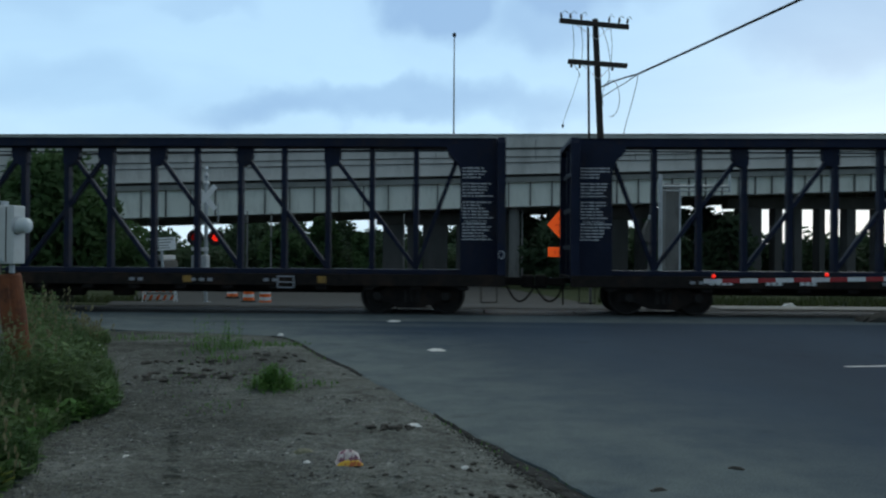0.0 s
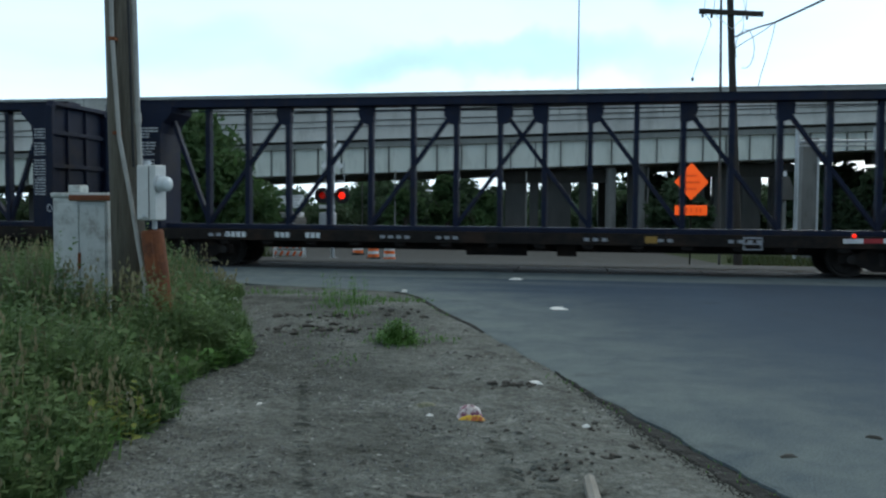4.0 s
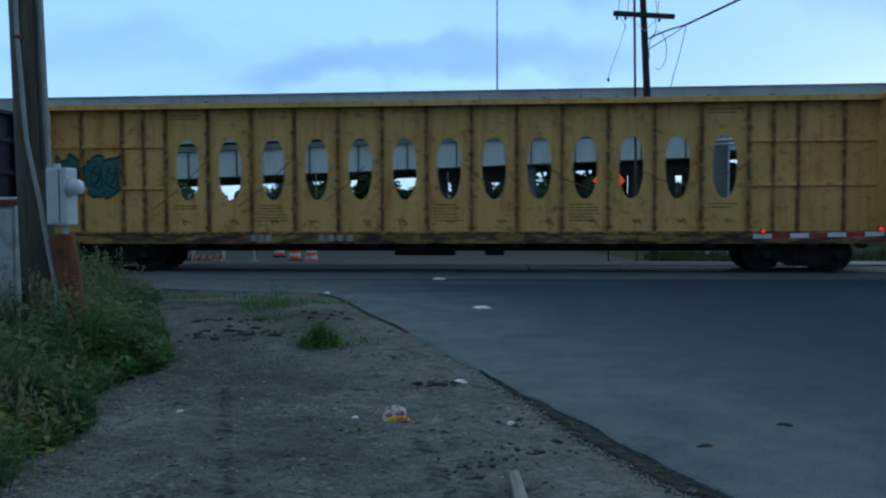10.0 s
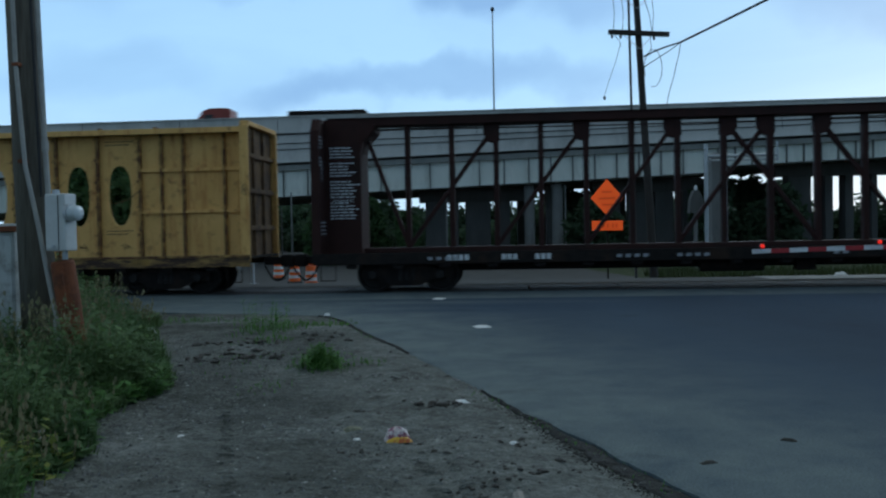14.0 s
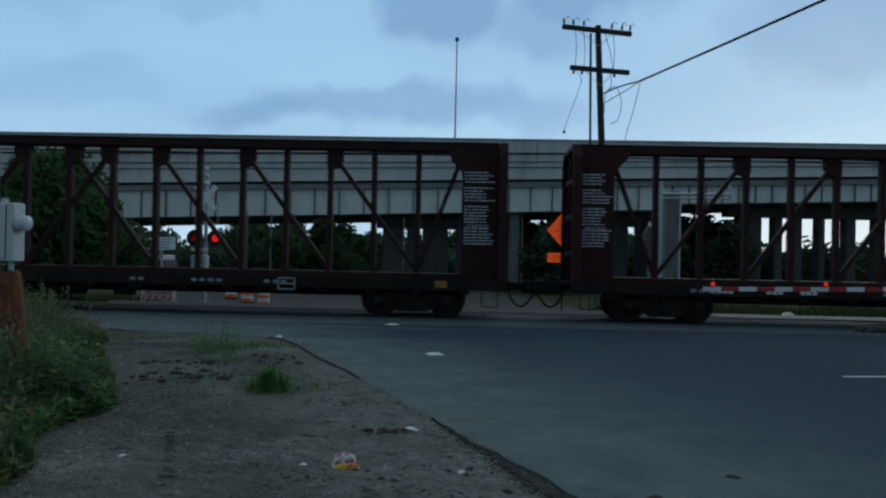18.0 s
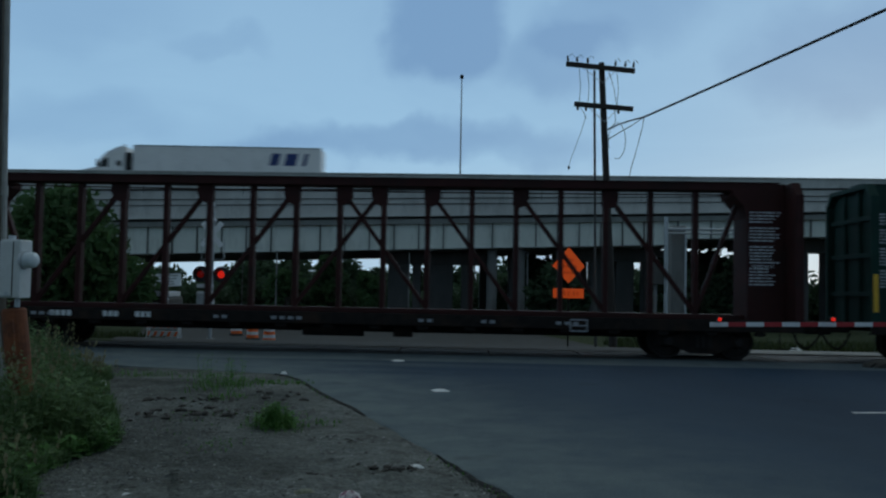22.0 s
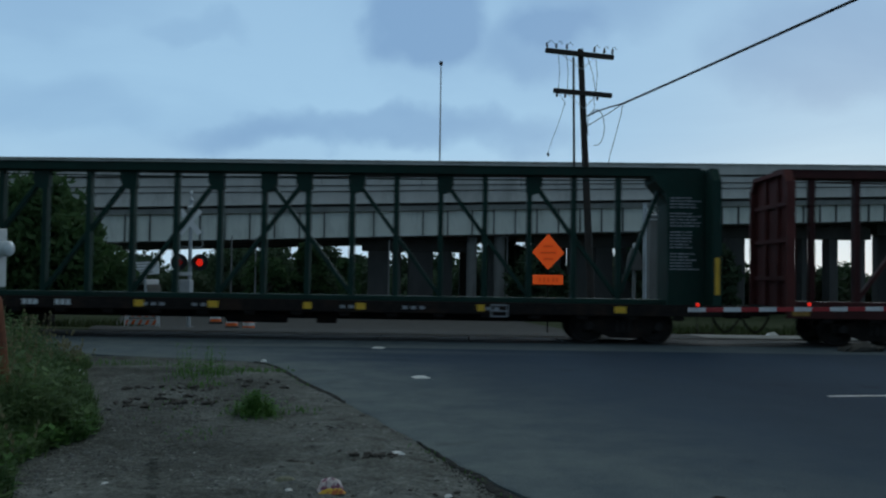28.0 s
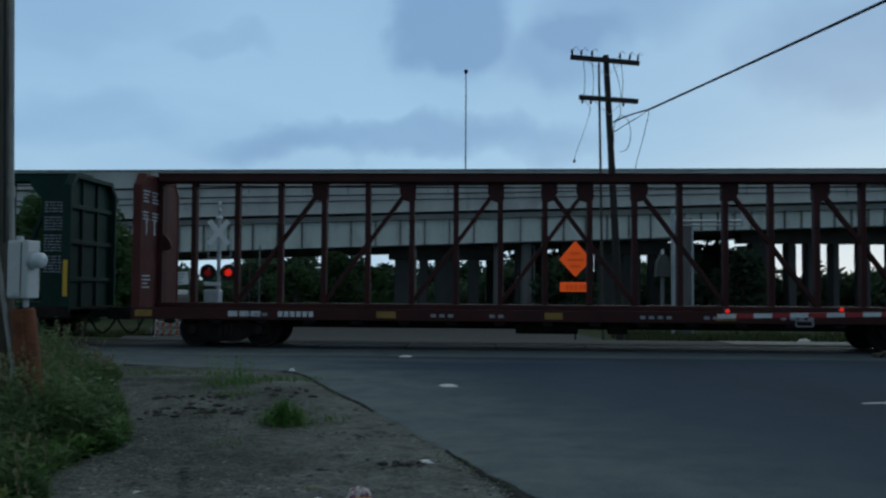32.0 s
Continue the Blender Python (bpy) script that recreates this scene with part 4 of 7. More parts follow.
def truss_car(name, label, paint, k, sill_paint=None, seed=1, chamfer=0.12, open_ends=False, patches=(), inner_marks=False, marks=((-7.9, 4, 0.11, 0.15), (-6.5, 3, 0.11, 0.145), (-5.65, 3, 0.11, 0.145))):
    """An empty centre-beam lumber flatcar with an open truss. k: its place in the train."""
    rng = random.Random(seed)
    car = thing("lumber_flatcar", label, "freight car", "cars of the passing train")
    car.name = name
    sill_paint = sill_paint or paint
    deck(car, paint, sill_paint)
    running_gear(car)
    xs = [(i - 8.5) * BAY for i in range(18)]
    m = Mesh().bbox(-11.2, 11.2, -0.30, 0.30, 4.44, 4.66, 0.02)
    m.box(-11.2, 11.2, -0.34, 0.34, 4.655, 4.675)
    part("top_chord", m, paint, car, "straight top chord along the whole car")
    part("base_chord", Mesh().bbox(-11.2, 11.2, -0.28, 0.28, 1.0, 1.14, 0.02), paint, car)
    for i, x in enumerate(xs):
        if 0 < i < 17 or open_ends:
            m = Mesh()
            m.bbox(x - 0.072, x + 0.072, -0.12, 0.12, 1.12, 4.45, 0.012)
            part("post", m, paint, car)
    for s in (-1, 1):
        tops = [xs[8], xs[10], xs[12], xs[14]]
        legs = [(t, t + 2 * BAY) for t in tops] + ([] if open_ends else [(xs[17], xs[16])])
        for q, (xa, xb) in enumerate(legs):
            xa, xb = s * xa, s * xb
            d = Vector((xb - xa, 0, 1.15 - 4.40))
            ang = math.atan2(d.x, -d.z)
            mt = Matrix.Translation((xa, 0, 4.40)) @ Matrix.Rotation(-ang, 4, "Y")
            m = Mesh().bbox(-0.055, 0.055, -0.08, 0.08, -d.length, 0.0, 0.01, mt)
            part("diagonal", m, paint, car)
            if q < 4:
                sg = 1 if xb > xa else -1
                m = Mesh().prism([(xa - sg * 0.10, 4.45), (xa + sg * 0.34, 4.45), (xa + sg * 0.34, 4.18), (xa + sg * 0.24, 3.98), (xa + sg * 0.06, 3.92), (xa - sg * 0.10, 4.0)], -0.115, 0.115)
                part("gusset", m, paint, car)
        # the solid end panel of the beam, flaring out under the chord
        pa, pb = s * xs[17], s * 11.21
        if open_ends:
            # only a post beside the bulkhead, with a rounded gusset half way up
            m = Mesh().prism([(pb - s * 0.12, 1.0), (pb, 1.0), (pb, 4.6), (pb - s * 0.12, 4.6)], -0.17, 0.17)
            ep = part("end_post", m, paint, car)
            m = Mesh().prism([(pb - s * 0.10, 3.05), (pb - s * 0.20, 2.94), (pb - s * 0.30, 2.78), (pb - s * 0.33, 2.66), (pb - s * 0.26, 2.58), (pb - s * 0.10, 2.56)], -0.06, 0.06)
            part("gusset", m, paint, ep)
        else:
            m = Mesh().prism([(pa, 1.0), (pb, 1.0), (pb, 4.6), (pa - s * 0.38, 4.45), (pa - s * 0.34, 4.28), (pa - s * 0.06, 3.98), (pa, 3.7)], -0.62, 0.62)
            ep = part("end_panel", m, paint, car, "solid end panel with stencilled lines")
        x0, x1 = (pa + 0.06, pb - 0.10) if s > 0 else (pb + 0.14, pa - 0.04)
        if not open_ends:
            rows_of_writing(rng, ep, x0, x1, 3.92, 21, 0.082, -0.622, MARKDIM if paint is GREEN and s > 0 else MARK, (4, 9, 15))
            if paint is not GREEN:
                me = letters("WARNING", 0.12, MARK, "warning_word")
                w = part("warning_word", me, MARK, ep, "white word WARNING")
                w.location = ((x0 + x1) / 2 - 0.05, -0.624, 2.42)
        bh = bulkhead(car, s, REDFACE if paint is RED else paint, chamfer)
        if inner_marks or s < 0:
            mk = MARK if inner_marks else MARKDIM
            xx = s * 11.215
            lo, hi = sorted((xx, xx - s * 0.006))
            for r in range(7):
                z = 4.1 - 0.09 * r - (0.2 if r > 3 else 0)
                for y0 in ((-1.25, -0.62) if open_ends else (-1.30,)):
                    part("stencil_line", Mesh().box(lo, hi, y0, y0 + rng.uniform(0.28, 0.48), z - 0.022, z + 0.022), mk, bh)
            for y0 in (-1.0, -0.45) if open_ends else (-1.02,):
                part("arrow", Mesh().prism([(y0 - 0.04, 2.95), (y0 + 0.04, 2.95), (y0 + 0.04, 3.25), (y0 + 0.08, 3.25), (y0, 3.42), (y0 - 0.08, 3.25), (y0 - 0.04, 3.25)], lo, hi, "x"), mk, bh)
            for r in range(4):
                z = 1.85 - 0.1 * r
                part("stencil_line", Mesh().box(lo, hi, -1.25, -1.25 + rng.uniform(0.3, 0.7), z - 0.02, z + 0.02), mk, bh)
    if paint is BLUE:
        m = Mesh()
        for r in range(14):
            aa, bb = 2 * math.pi * r / 14, 2 * math.pi * (r + 1) / 14
            m.rod((11.31 + 0.07 * math.cos(aa), -1.434, 1.55 + 0.10 * math.sin(aa)), (11.31 + 0.07 * math.cos(bb), -1.434, 1.55 + 0.10 * math.sin(bb)), 0.011, n=5)
        part("round_mark", m, MARK, car, "white ring mark on the bulkhead")
    part("tie_rod", Mesh().tube([(-10.3 + 20.6 * i / 16, -0.05, 4.36 - 0.05 * math.sin(math.pi * i / 16)) for i in range(17)], 0.018), paint, car)
    # number stencils on the sill, as bars
    for x0, nn, wide, pitch in marks:
        for c in range(nn):
            part("stencil_character", Mesh().box(x0 + c * pitch, x0 + c * pitch + wide, -1.447, -1.44, 0.815, 0.955), MARKBRIGHT, car)
    for x0 in (-8.4, -3.6, -2.1, 1.7, 3.3, 5.2):
        for c in range(rng.randint(2, 4)):
            part("small_stencil", stencil_line(0.15, 0.08, MARKDIM), MARKDIM, car).location = (x0 + 0.22 * c, -1.441, 0.87)
    m = Mesh()
    z0, z1, xa, xb = 0.66, 0.98, 5.55, 6.0
    for (a, b, c, d) in ((xa, xb, z0, z0 + 0.035), (xa, xb, z1 - 0.035, z1), (xa, xa + 0.035, z0, z1), (xb - 0.035, xb, z0, z1), (xa, xb, 0.80, 0.83)):
        m.box(a, b, -1.46, -1.445, c, d)
    part("placard", m, MARKDIM, car, "white outlined stencil square")
    for x0, w in patches:
        part("reflector", Mesh().box(x0, x0 + w, -1.449, -1.441, 0.80, 0.97), REFLECT if paint is GREEN else DULLREFLECT, car, "yellow reflective patch")
    if paint is GREEN:
        for s in (-1, 1):
            part("reflector", Mesh().box(s * 11.31 - 0.06, s * 11.31 + 0.06, -1.436, -1.428, 1.30, 2.25), REFLECT, car, "tall yellow reflective strip")
    return car, k


def window_car(k):
    """The yellow car: a plated centre beam with oval openings."""
    rng = random.Random(9)
    car = thing("yellow_lumber_flatcar", "weathered yellow centre-beam flatcar with oval openings and rust", "freight car", "cars of the passing train")
    deck(car, YELLOW, YELLOW_SILL)
    running_gear(car)
    wins = [(i - 6) * POST for i in range(13)]
    z0, z1, half = 1.88, 3.56, 0.325
    zc, hh = (z0 + z1) / 2, (z1 - z0) / 2

    def oval(c, r=1.0):
        pts = []
        for q in range(24):
            a = 2 * math.pi * q / 24
            ca, sa = math.cos(a), math.sin(a)
            e = 0.80 if sa > 0 else 0.95
            pts.append((c + half * r * math.copysign(abs(ca) ** e, ca), zc + hh * r * math.copysign(abs(sa) ** e, sa)))
        return pts
    # each plate with its opening: the space between the outline and the oval is filled in a ring
    for c in wins:
        a, b = c - POST / 2, c + POST / 2
        m = Mesh()
        inner = oval(c)
        outer = []
        for x, z in inner:
            dx, dz = (x - c) / half, (z - zc) / hh
            s = max(abs(dx), abs(dz))
            outer.append((c + dx / s * (POST / 2), 2.72 + dz / s * 1.72))
        n = len(inner)
        for y in (-0.06, -0.03):
            base = len(m.v)
            m.v += [(x, y, z) for x, z in inner] + [(x, y, z) for x, z in outer]
            m.f += [(base + i, base + (i + 1) % n, base + n + (i + 1) % n, base + n + i) for i in range(n)]
        m.f += [(i, (i + 1) % n, 2 * n + (i + 1) % n, 2 * n + i) for i in range(n)]
        m.f += [(n + i, n + (i + 1) % n, 3 * n + (i + 1) % n, 3 * n + i) for i in range(n)]
        pl = part("window_plate", m, YELLOW, car, "yellow plate with an oval opening")
        q = wins.index(c)
        if q in (0, 2, 6, 9, 12):
            for r in range(6 if q in (2, 6, 9) else 2):
                part("stencil_line", stencil_line(rng.uniform(0.6, 0.84), 0.03, YMARK), YMARK, pl).location = (c - 0.42, -0.06, 1.735 - 0.085 * r)
            if q in (0, 12):
                for r in range(2):
                    part("stencil_line", stencil_line(0.8 - 0.1 * r, 0.03, YMARK), YMARK, pl).location = (c - 0.40, -0.06, 4.235 - 0.09 * r)
        m = Mesh()
        x = c + rng.uniform(-0.25, 0.1)
        for r in range(3):
            m.tube([(x + 0.08 * r, -0.066, 1.34 + rng.uniform(-0.03, 0.05)), (x + 0.08 * r + 0.05, -0.068, 1.30), (x + 0.08 * r + 0.1, -0.066, 1.2 + rng.uniform(-0.02, 0.08))], 0.014, 5)
        part("scrawl", m, YMARK, pl, "dark scuffed marks")
    for s in (-1, 1):
        a, b = sorted((s * (wins[-1] + POST / 2), s * 11.21))
        part("end_plate", Mesh().box(a, b, -0.06, 0.06, 1.0, 4.44), YELLOW, car, "solid yellow end plate")
        for x in (8.55, 9.18, 10.35):
            part("rib", Mesh().bbox(s * x - 0.040, s * x + 0.040, -0.16, 0.16, 1.0, 4.42, 0.012), YELLOW_RIB, car)
        for z in (2.24, 3.40):
            xa, xb = (a, b) if s > 0 or z > 3 else (-9.18, b)
            part("cross_rib", Mesh().bbox(xa, xb, -0.15, 0.15, z - 0.045, z + 0.045, 0.012), YELLOW, car)
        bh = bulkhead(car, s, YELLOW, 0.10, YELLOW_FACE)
        part("inner_sheet", Mesh().box(min(s * 11.19, s * 11.213), max(s * 11.19, s * 11.213), -1.32, 1.32, 1.0, 4.44), YELLOW, bh, "yellow inner sheet of the bulkhead")
        m = Mesh()
        for r in range(16):
            aa = 2 * math.pi * r / 16
            bb = 2 * math.pi * (r + 1) / 16
            xc = s * 11.31
            m.rod((xc + 0.075 * math.cos(aa), -1.436, 2.75 + 0.13 * math.sin(aa)), (xc + 0.075 * math.cos(bb), -1.436, 2.75 + 0.13 * math.sin(bb)), 0.012, n=5)
        m.box(s * 11.31 - 0.025, s * 11.31 + 0.025, -1.437, -1.43, 2.69, 2.80)
        part("round_mark", m, YMARK, bh, "dark round mark")
    for i in range(14):
        x = (i - 6.5) * POST
        rib = part("rib", Mesh().bbox(x - 0.042, x + 0.042, -0.17, 0.17, 1.0, 4.42, 0.012), YELLOW_RIB, car)
        for z in (1.12, 1.62, 2.4, 3.1, 3.72, 4.3):
            part("bracket", Mesh().bbox(x - 0.075, x + 0.075, -0.185, -0.165, z - 0.04, z + 0.04, 0.006), YELLOW_RIB, rib)
    part("top_chord", Mesh().bbox(-11.2, 11.2, -0.40, 0.40, 4.40, 4.50, 0.02), YELLOW_RIB, car, "overhanging rusty top chord")
    for y0 in (-0.46, 0.40):
        part("chord_lip", Mesh().bbox(-11.2, 11.2, y0, y0 + 0.06, 4.38, 4.53, 0.01), YELLOW, car)
    # spray-painted bubble shapes
    # slack tie cables across the plates
    for xa, za, xb, zb in ((-8.3, 1.62, -6.75, 2.95), (-5.85, 1.7, -4.3, 3.0), (-3.4, 1.85, -2.3, 2.8), (0.3, 2.9, 1.5, 2.1), (2.5, 2.85, 3.75, 2.15), (4.9, 2.75, 6.3, 2.2), (7.2, 2.5, 8.0, 2.9)):
        part("tie_cable", Mesh().tube([(xa, -0.175, za), ((xa + xb) / 2, -0.178, (za + zb) / 2 - 0.09), (xb, -0.175, zb)], 0.013, 5), YMARK, car, "thin rusty cable across the plates")
    for i in range(12):
        x = -10.9 + 1.95 * i + rng.uniform(-0.3, 0.3)
        part("peg", Mesh().box(x, x + rng.uniform(0.04, 0.12), -0.3, -0.1, 4.5, 4.54 + rng.uniform(0, 0.06)), YELLOW_RIB, car)
    for q, (cx, w) in enumerate(((-10.95, 0.34), (-10.60, 0.44), (-9.95, 0.48), (-9.50, 0.48))):
        for grow, mat, y, nm in ((1.12, TEALDARK, -0.0635, "outline"), (1.0, TEAL, -0.066, "fill")):
            pts = []
            for i in range(36):
                a = 2 * math.pi * i / 36
                rr = 1 + 0.13 * math.sin(4 * a + q) + 0.09 * math.sin(7 * a + 2.3 * q) + 0.05 * math.sin(11 * a + q)
                ca, sa = math.cos(a), math.sin(a)
                pts.append((cx + w * 0.68 * rr * grow * math.copysign(abs(ca) ** 0.6, ca), 2.56 + 0.49 * rr * grow * math.copysign(abs(sa) ** 0.6, sa)))
            part("spray_" + nm, Mesh().prism(pts, y - 0.002 - 0.0005 * q, y - 0.0005 * q), mat, car, "teal spray-painted bubble shape")
        m = Mesh()
        m.tube([(cx - w * 0.3, -0.071, 2.75), (cx, -0.071, 2.62), (cx + w * 0.25, -0.071, 2.70), (cx + w * 0.1, -0.071, 2.45), (cx - w * 0.2, -0.071, 2.30), (cx + w * 0.2, -0.071, 2.22)], 0.024, 5)
        m.tube([(cx - w * 0.34, -0.071, 2.30), (cx - w * 0.30, -0.071, 2.62), (cx - w * 0.08, -0.071, 2.86)], 0.020, 5)
        m.tube([(cx + w * 0.32, -0.071, 2.28), (cx + w * 0.36, -0.071, 2.56), (cx + w * 0.24, -0.071, 2.84)], 0.020, 5)
        part("spray_line", m, TEALDARK, car, "dark line in the spray paint")
    for x0 in (-5.1, -4.9, -4.7, -3.3, -3.05, -2.8, -2.55):
        part("stencil_character", Mesh().box(x0, x0 + 0.14, -1.447, -1.44, 0.80, 0.97), CONDUIT, car)
    part("sill_lip", Mesh().bbox(-HALF, HALF, -1.47, -1.435, 0.985, 1.045, 0.008), YELLOW_RIB, car, "bent yellow lip above the sill")
    for x0, w in ((-9.9, 0.5), (-1.2, 0.55), (1.4, 0.6), (4.9, 0.6), (8.2, 0.5)):
        part("reflector", Mesh().box(x0, x0 + w, -1.449, -1.441, 0.80, 0.95), DULLREFLECT, car, "yellow reflective patch")
    return car, k


CARS = [
    truss_car("blue_lumber_flatcar", "dark blue empty centre-beam flatcar with an open truss", BLUE, 0, DIRTY, 1, patches=((3.1, 0.22), (6.6, 0.22), (-1.9, 0.25))),
    truss_car("blue_lumber_flatcar", "dark blue empty centre-beam flatcar ahead of the yellow one", BLUE, 1, DIRTY, 2, patches=((3.2, 0.3), (9.2, 0.3))),
    window_car(2),
    truss_car("brown_lumber_flatcar", "dark brown empty centre-beam flatcar with white stencils", BROWN, 3, DIRTY, 3, chamfer=0.3, patches=((9.6, 0.3),)),
    truss_car("maroon_lumber_flatcar", "dark maroon empty centre-beam flatcar with an open truss", MAROON, 4, DIRTY, 4, chamfer=0.3),
    truss_car("green_lumber_flatcar", "dark green empty centre-beam flatcar with yellow reflectors", GREEN, 5, DIRTY, 5, chamfer=0.3,
              patches=((-7.6, 0.25), (-3.6, 0.25), (-1.7, 0.27), (0.75, 0.22), (2.1, 0.25), (5.2, 0.2), (8.7, 0.3))),
    truss_car("red_lumber_flatcar", "faded red empty centre-beam flatcar with white markings", RED, 6, RED, 6, chamfer=0.3, open_ends=True, inner_marks=True, marks=((-8.85, 3, 0.24, 0.30), (-7.55, 6, 0.115, 0.16)), patches=((-11.3, 0.45), (-5.0, 0.5), (-0.7, 0.45), (3.6, 0.5))),
]
# where the gap behind the first car stands at the start
GAP0 = 2.68


# ---- the highway bridge ----
def run(x):
    """Distance along the bridge over which it climbs; level at both far ends."""
    return max(-60.0, min(60.0, x))


def flange_z(x):
    """Top of the girders."""
    return 6.98 + 0.030 * run(x)


def soffit_z(x):
    """Underside of the girders: the span beyond the joint is shallower."""
    return 4.97 + 0.036 * run(x) if x < 18.5 else 5.45 + 0.0345 * run(x)


bridge = thing("highway_bridge", "pale concrete and steel highway bridge with a tall parapet", "bridge", kind="structure")
SPANS = ((-500, -60), (-60, 18.5), (18.5, 60), (60, 620))


def band(name, low, high, x0, x1, y0, y1, mat, parent, label=""):
    """A member along the bridge between two sloping lines."""
    a, b = x0 + 0.001, x1 - 0.001
    return part(name, Mesh().prism([(x0, low(a)), (x1, low(b)), (x1, high(b)), (x0, high(a))], y0, y1), mat, parent, label)


def up(f, h):
    return lambda x: f(x) + h


def coping_z(x):
    return 10.96 + 0.008 * run(x)


for y in (70.0, 73.4, 76.8, 80.2, 83.6, 87.0):
    for x0, x1 in SPANS:
        g = band("girder", soffit_z, flange_z, x0, x1, y - 0.04, y + 0.04, GIRDER, bridge, "pale painted plate girder")
        # the underside flange takes the same shade-dark concrete colour
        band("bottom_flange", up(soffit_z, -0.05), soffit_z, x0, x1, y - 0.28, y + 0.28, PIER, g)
        if y == 70.0 and -61 < x0 < 59:
            # web stiffeners, closer together where the plates are shallower
            x = x0 + (0.75 if x0 < 0 else 0.55)
            while x < x1:
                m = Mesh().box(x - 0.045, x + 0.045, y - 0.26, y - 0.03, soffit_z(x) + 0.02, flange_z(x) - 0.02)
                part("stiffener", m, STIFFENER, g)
                x += 1.98 if x < 2.6 else 1.745 if x < 17 else 1.34
for x0, x1 in ((-500, -60), (-60, 60), (60, 620)):
    # slab coloured dark for the shade below the overhanging parapet
    band("deck_slab", flange_z, up(flange_z, 0.6), x0, x1, 70.2, 88.0, PIER, bridge, "concrete deck slab, set back, with shade in its dark colour")
    band("edge_beam", flange_z, up(flange_z, 0.40), x0, x1, 69.60, 70.2, GIRDERDARK, bridge, "darker grey edge beam of the deck")
    # shade below the parapet's overhang, made as a near-black strip
    band("shadow_joint", up(flange_z, 0.40), up(flange_z, 0.60), x0, x1, 69.80, 70.2, JOINT, bridge, "recess under the parapet, its shade put into a dark colour")
    band("drip_edge", up(flange_z, 0.60), up(flange_z, 0.68), x0, x1, 69.30, 69.9, CONCRETE, bridge, "projecting drip edge of the parapet")
    band("parapet", up(flange_z, 0.68), up(coping_z, -0.06), x0, x1, 69.62, 69.9, CONCRETE, bridge, "tall pale concrete parapet")
    band("coping", up(coping_z, -0.06), up(coping_z, 0.03), x0, x1, 69.5, 70.0, CONCRETE, bridge, "pale coping of the parapet")
    for base, slope, h in ((8.58, 0.025, 0.03), (9.03, 0.024, 0.03), (9.73, 0.020, 0.07)):
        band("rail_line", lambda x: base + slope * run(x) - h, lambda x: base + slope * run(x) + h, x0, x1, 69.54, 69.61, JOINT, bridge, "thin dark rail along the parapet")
part("upper_deck", Mesh().box(-500, 620, 70.2, 90, 9.0, 9.5), PIER, bridge, "upper concrete roadway deck")
joint = Mesh().box(-0.02, 0.02, 69.60, 69.625, 9.0, 10.6).data("panel_joint", PIER)
for i in range(140):
    part("panel_joint", joint, PIER, bridge).location = (-496 + 8 * i, 0, 0)


# columns and caps carry the shade of the deck in their colour
def column(x, y, w, d, top, mat=PIER, nm="bridge_column", label="concrete column under the bridge, the deck's shade in its dark colour"):
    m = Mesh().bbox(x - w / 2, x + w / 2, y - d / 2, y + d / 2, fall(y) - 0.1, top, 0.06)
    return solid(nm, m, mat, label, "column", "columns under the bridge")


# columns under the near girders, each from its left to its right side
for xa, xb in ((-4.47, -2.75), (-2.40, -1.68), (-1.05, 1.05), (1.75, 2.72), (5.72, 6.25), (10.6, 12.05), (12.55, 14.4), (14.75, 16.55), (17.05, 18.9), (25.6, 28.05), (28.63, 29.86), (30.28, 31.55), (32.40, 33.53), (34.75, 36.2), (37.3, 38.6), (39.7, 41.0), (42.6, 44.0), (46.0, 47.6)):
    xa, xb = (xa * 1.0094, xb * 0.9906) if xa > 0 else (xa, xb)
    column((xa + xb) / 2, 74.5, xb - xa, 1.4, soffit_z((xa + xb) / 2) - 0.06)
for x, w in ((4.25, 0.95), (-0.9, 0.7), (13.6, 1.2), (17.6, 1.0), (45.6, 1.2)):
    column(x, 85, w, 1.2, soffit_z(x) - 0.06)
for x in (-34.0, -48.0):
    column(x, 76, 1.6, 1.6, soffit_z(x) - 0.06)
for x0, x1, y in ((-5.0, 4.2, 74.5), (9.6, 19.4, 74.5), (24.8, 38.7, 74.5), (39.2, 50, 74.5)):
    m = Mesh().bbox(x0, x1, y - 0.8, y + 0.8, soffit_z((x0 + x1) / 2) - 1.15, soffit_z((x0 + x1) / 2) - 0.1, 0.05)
    solid("pier_cap", m, PIER, "concrete cap beam across the columns, the deck's shade in its dark colour", "beam", "columns under the bridge")
# two paler round columns nearer the crossing
for x, y, r, top in ((4.17, 71.0, 0.42, 5.0), (6.43, 71.0, 0.45, 5.1)):
    m = Mesh().lathe([(r, fall(y) - 0.1), (r, top)], 18)
    solid("round_column", m, GREYPIER, "pale round concrete column under the bridge edge", "column", "columns under the bridge", smooth=False, at=pose(x, y, 0))
# the pale pier with a pipe frame
m = Mesh().bbox(13.26, 14.12, 50, 51.0, -1.0, 5.6, 0.05)
solid("concrete_pier", m, GREYPIER, "pale rectangular concrete pier", "pier")
fr = thing("sign_gantry", "galvanised pipe gantry beside the pale pier", "gantry")
part("post", Mesh().rod((12.75, 49.2, -1.0), (12.75, 49.2, 6.05), 0.11, n=10), GALV, fr)
for z, r in ((5.36, 0.085), (5.12, 0.05)):
    part("arm", Mesh().rod((12.75, 49.2, z), (16.7, 49.2, z + 0.02), r, n=8), GALV, fr)
part("strut", Mesh().rod((16.68, 49.2, 5.05), (16.68, 49.2, 6.1), 0.06, n=6), GALV, fr)
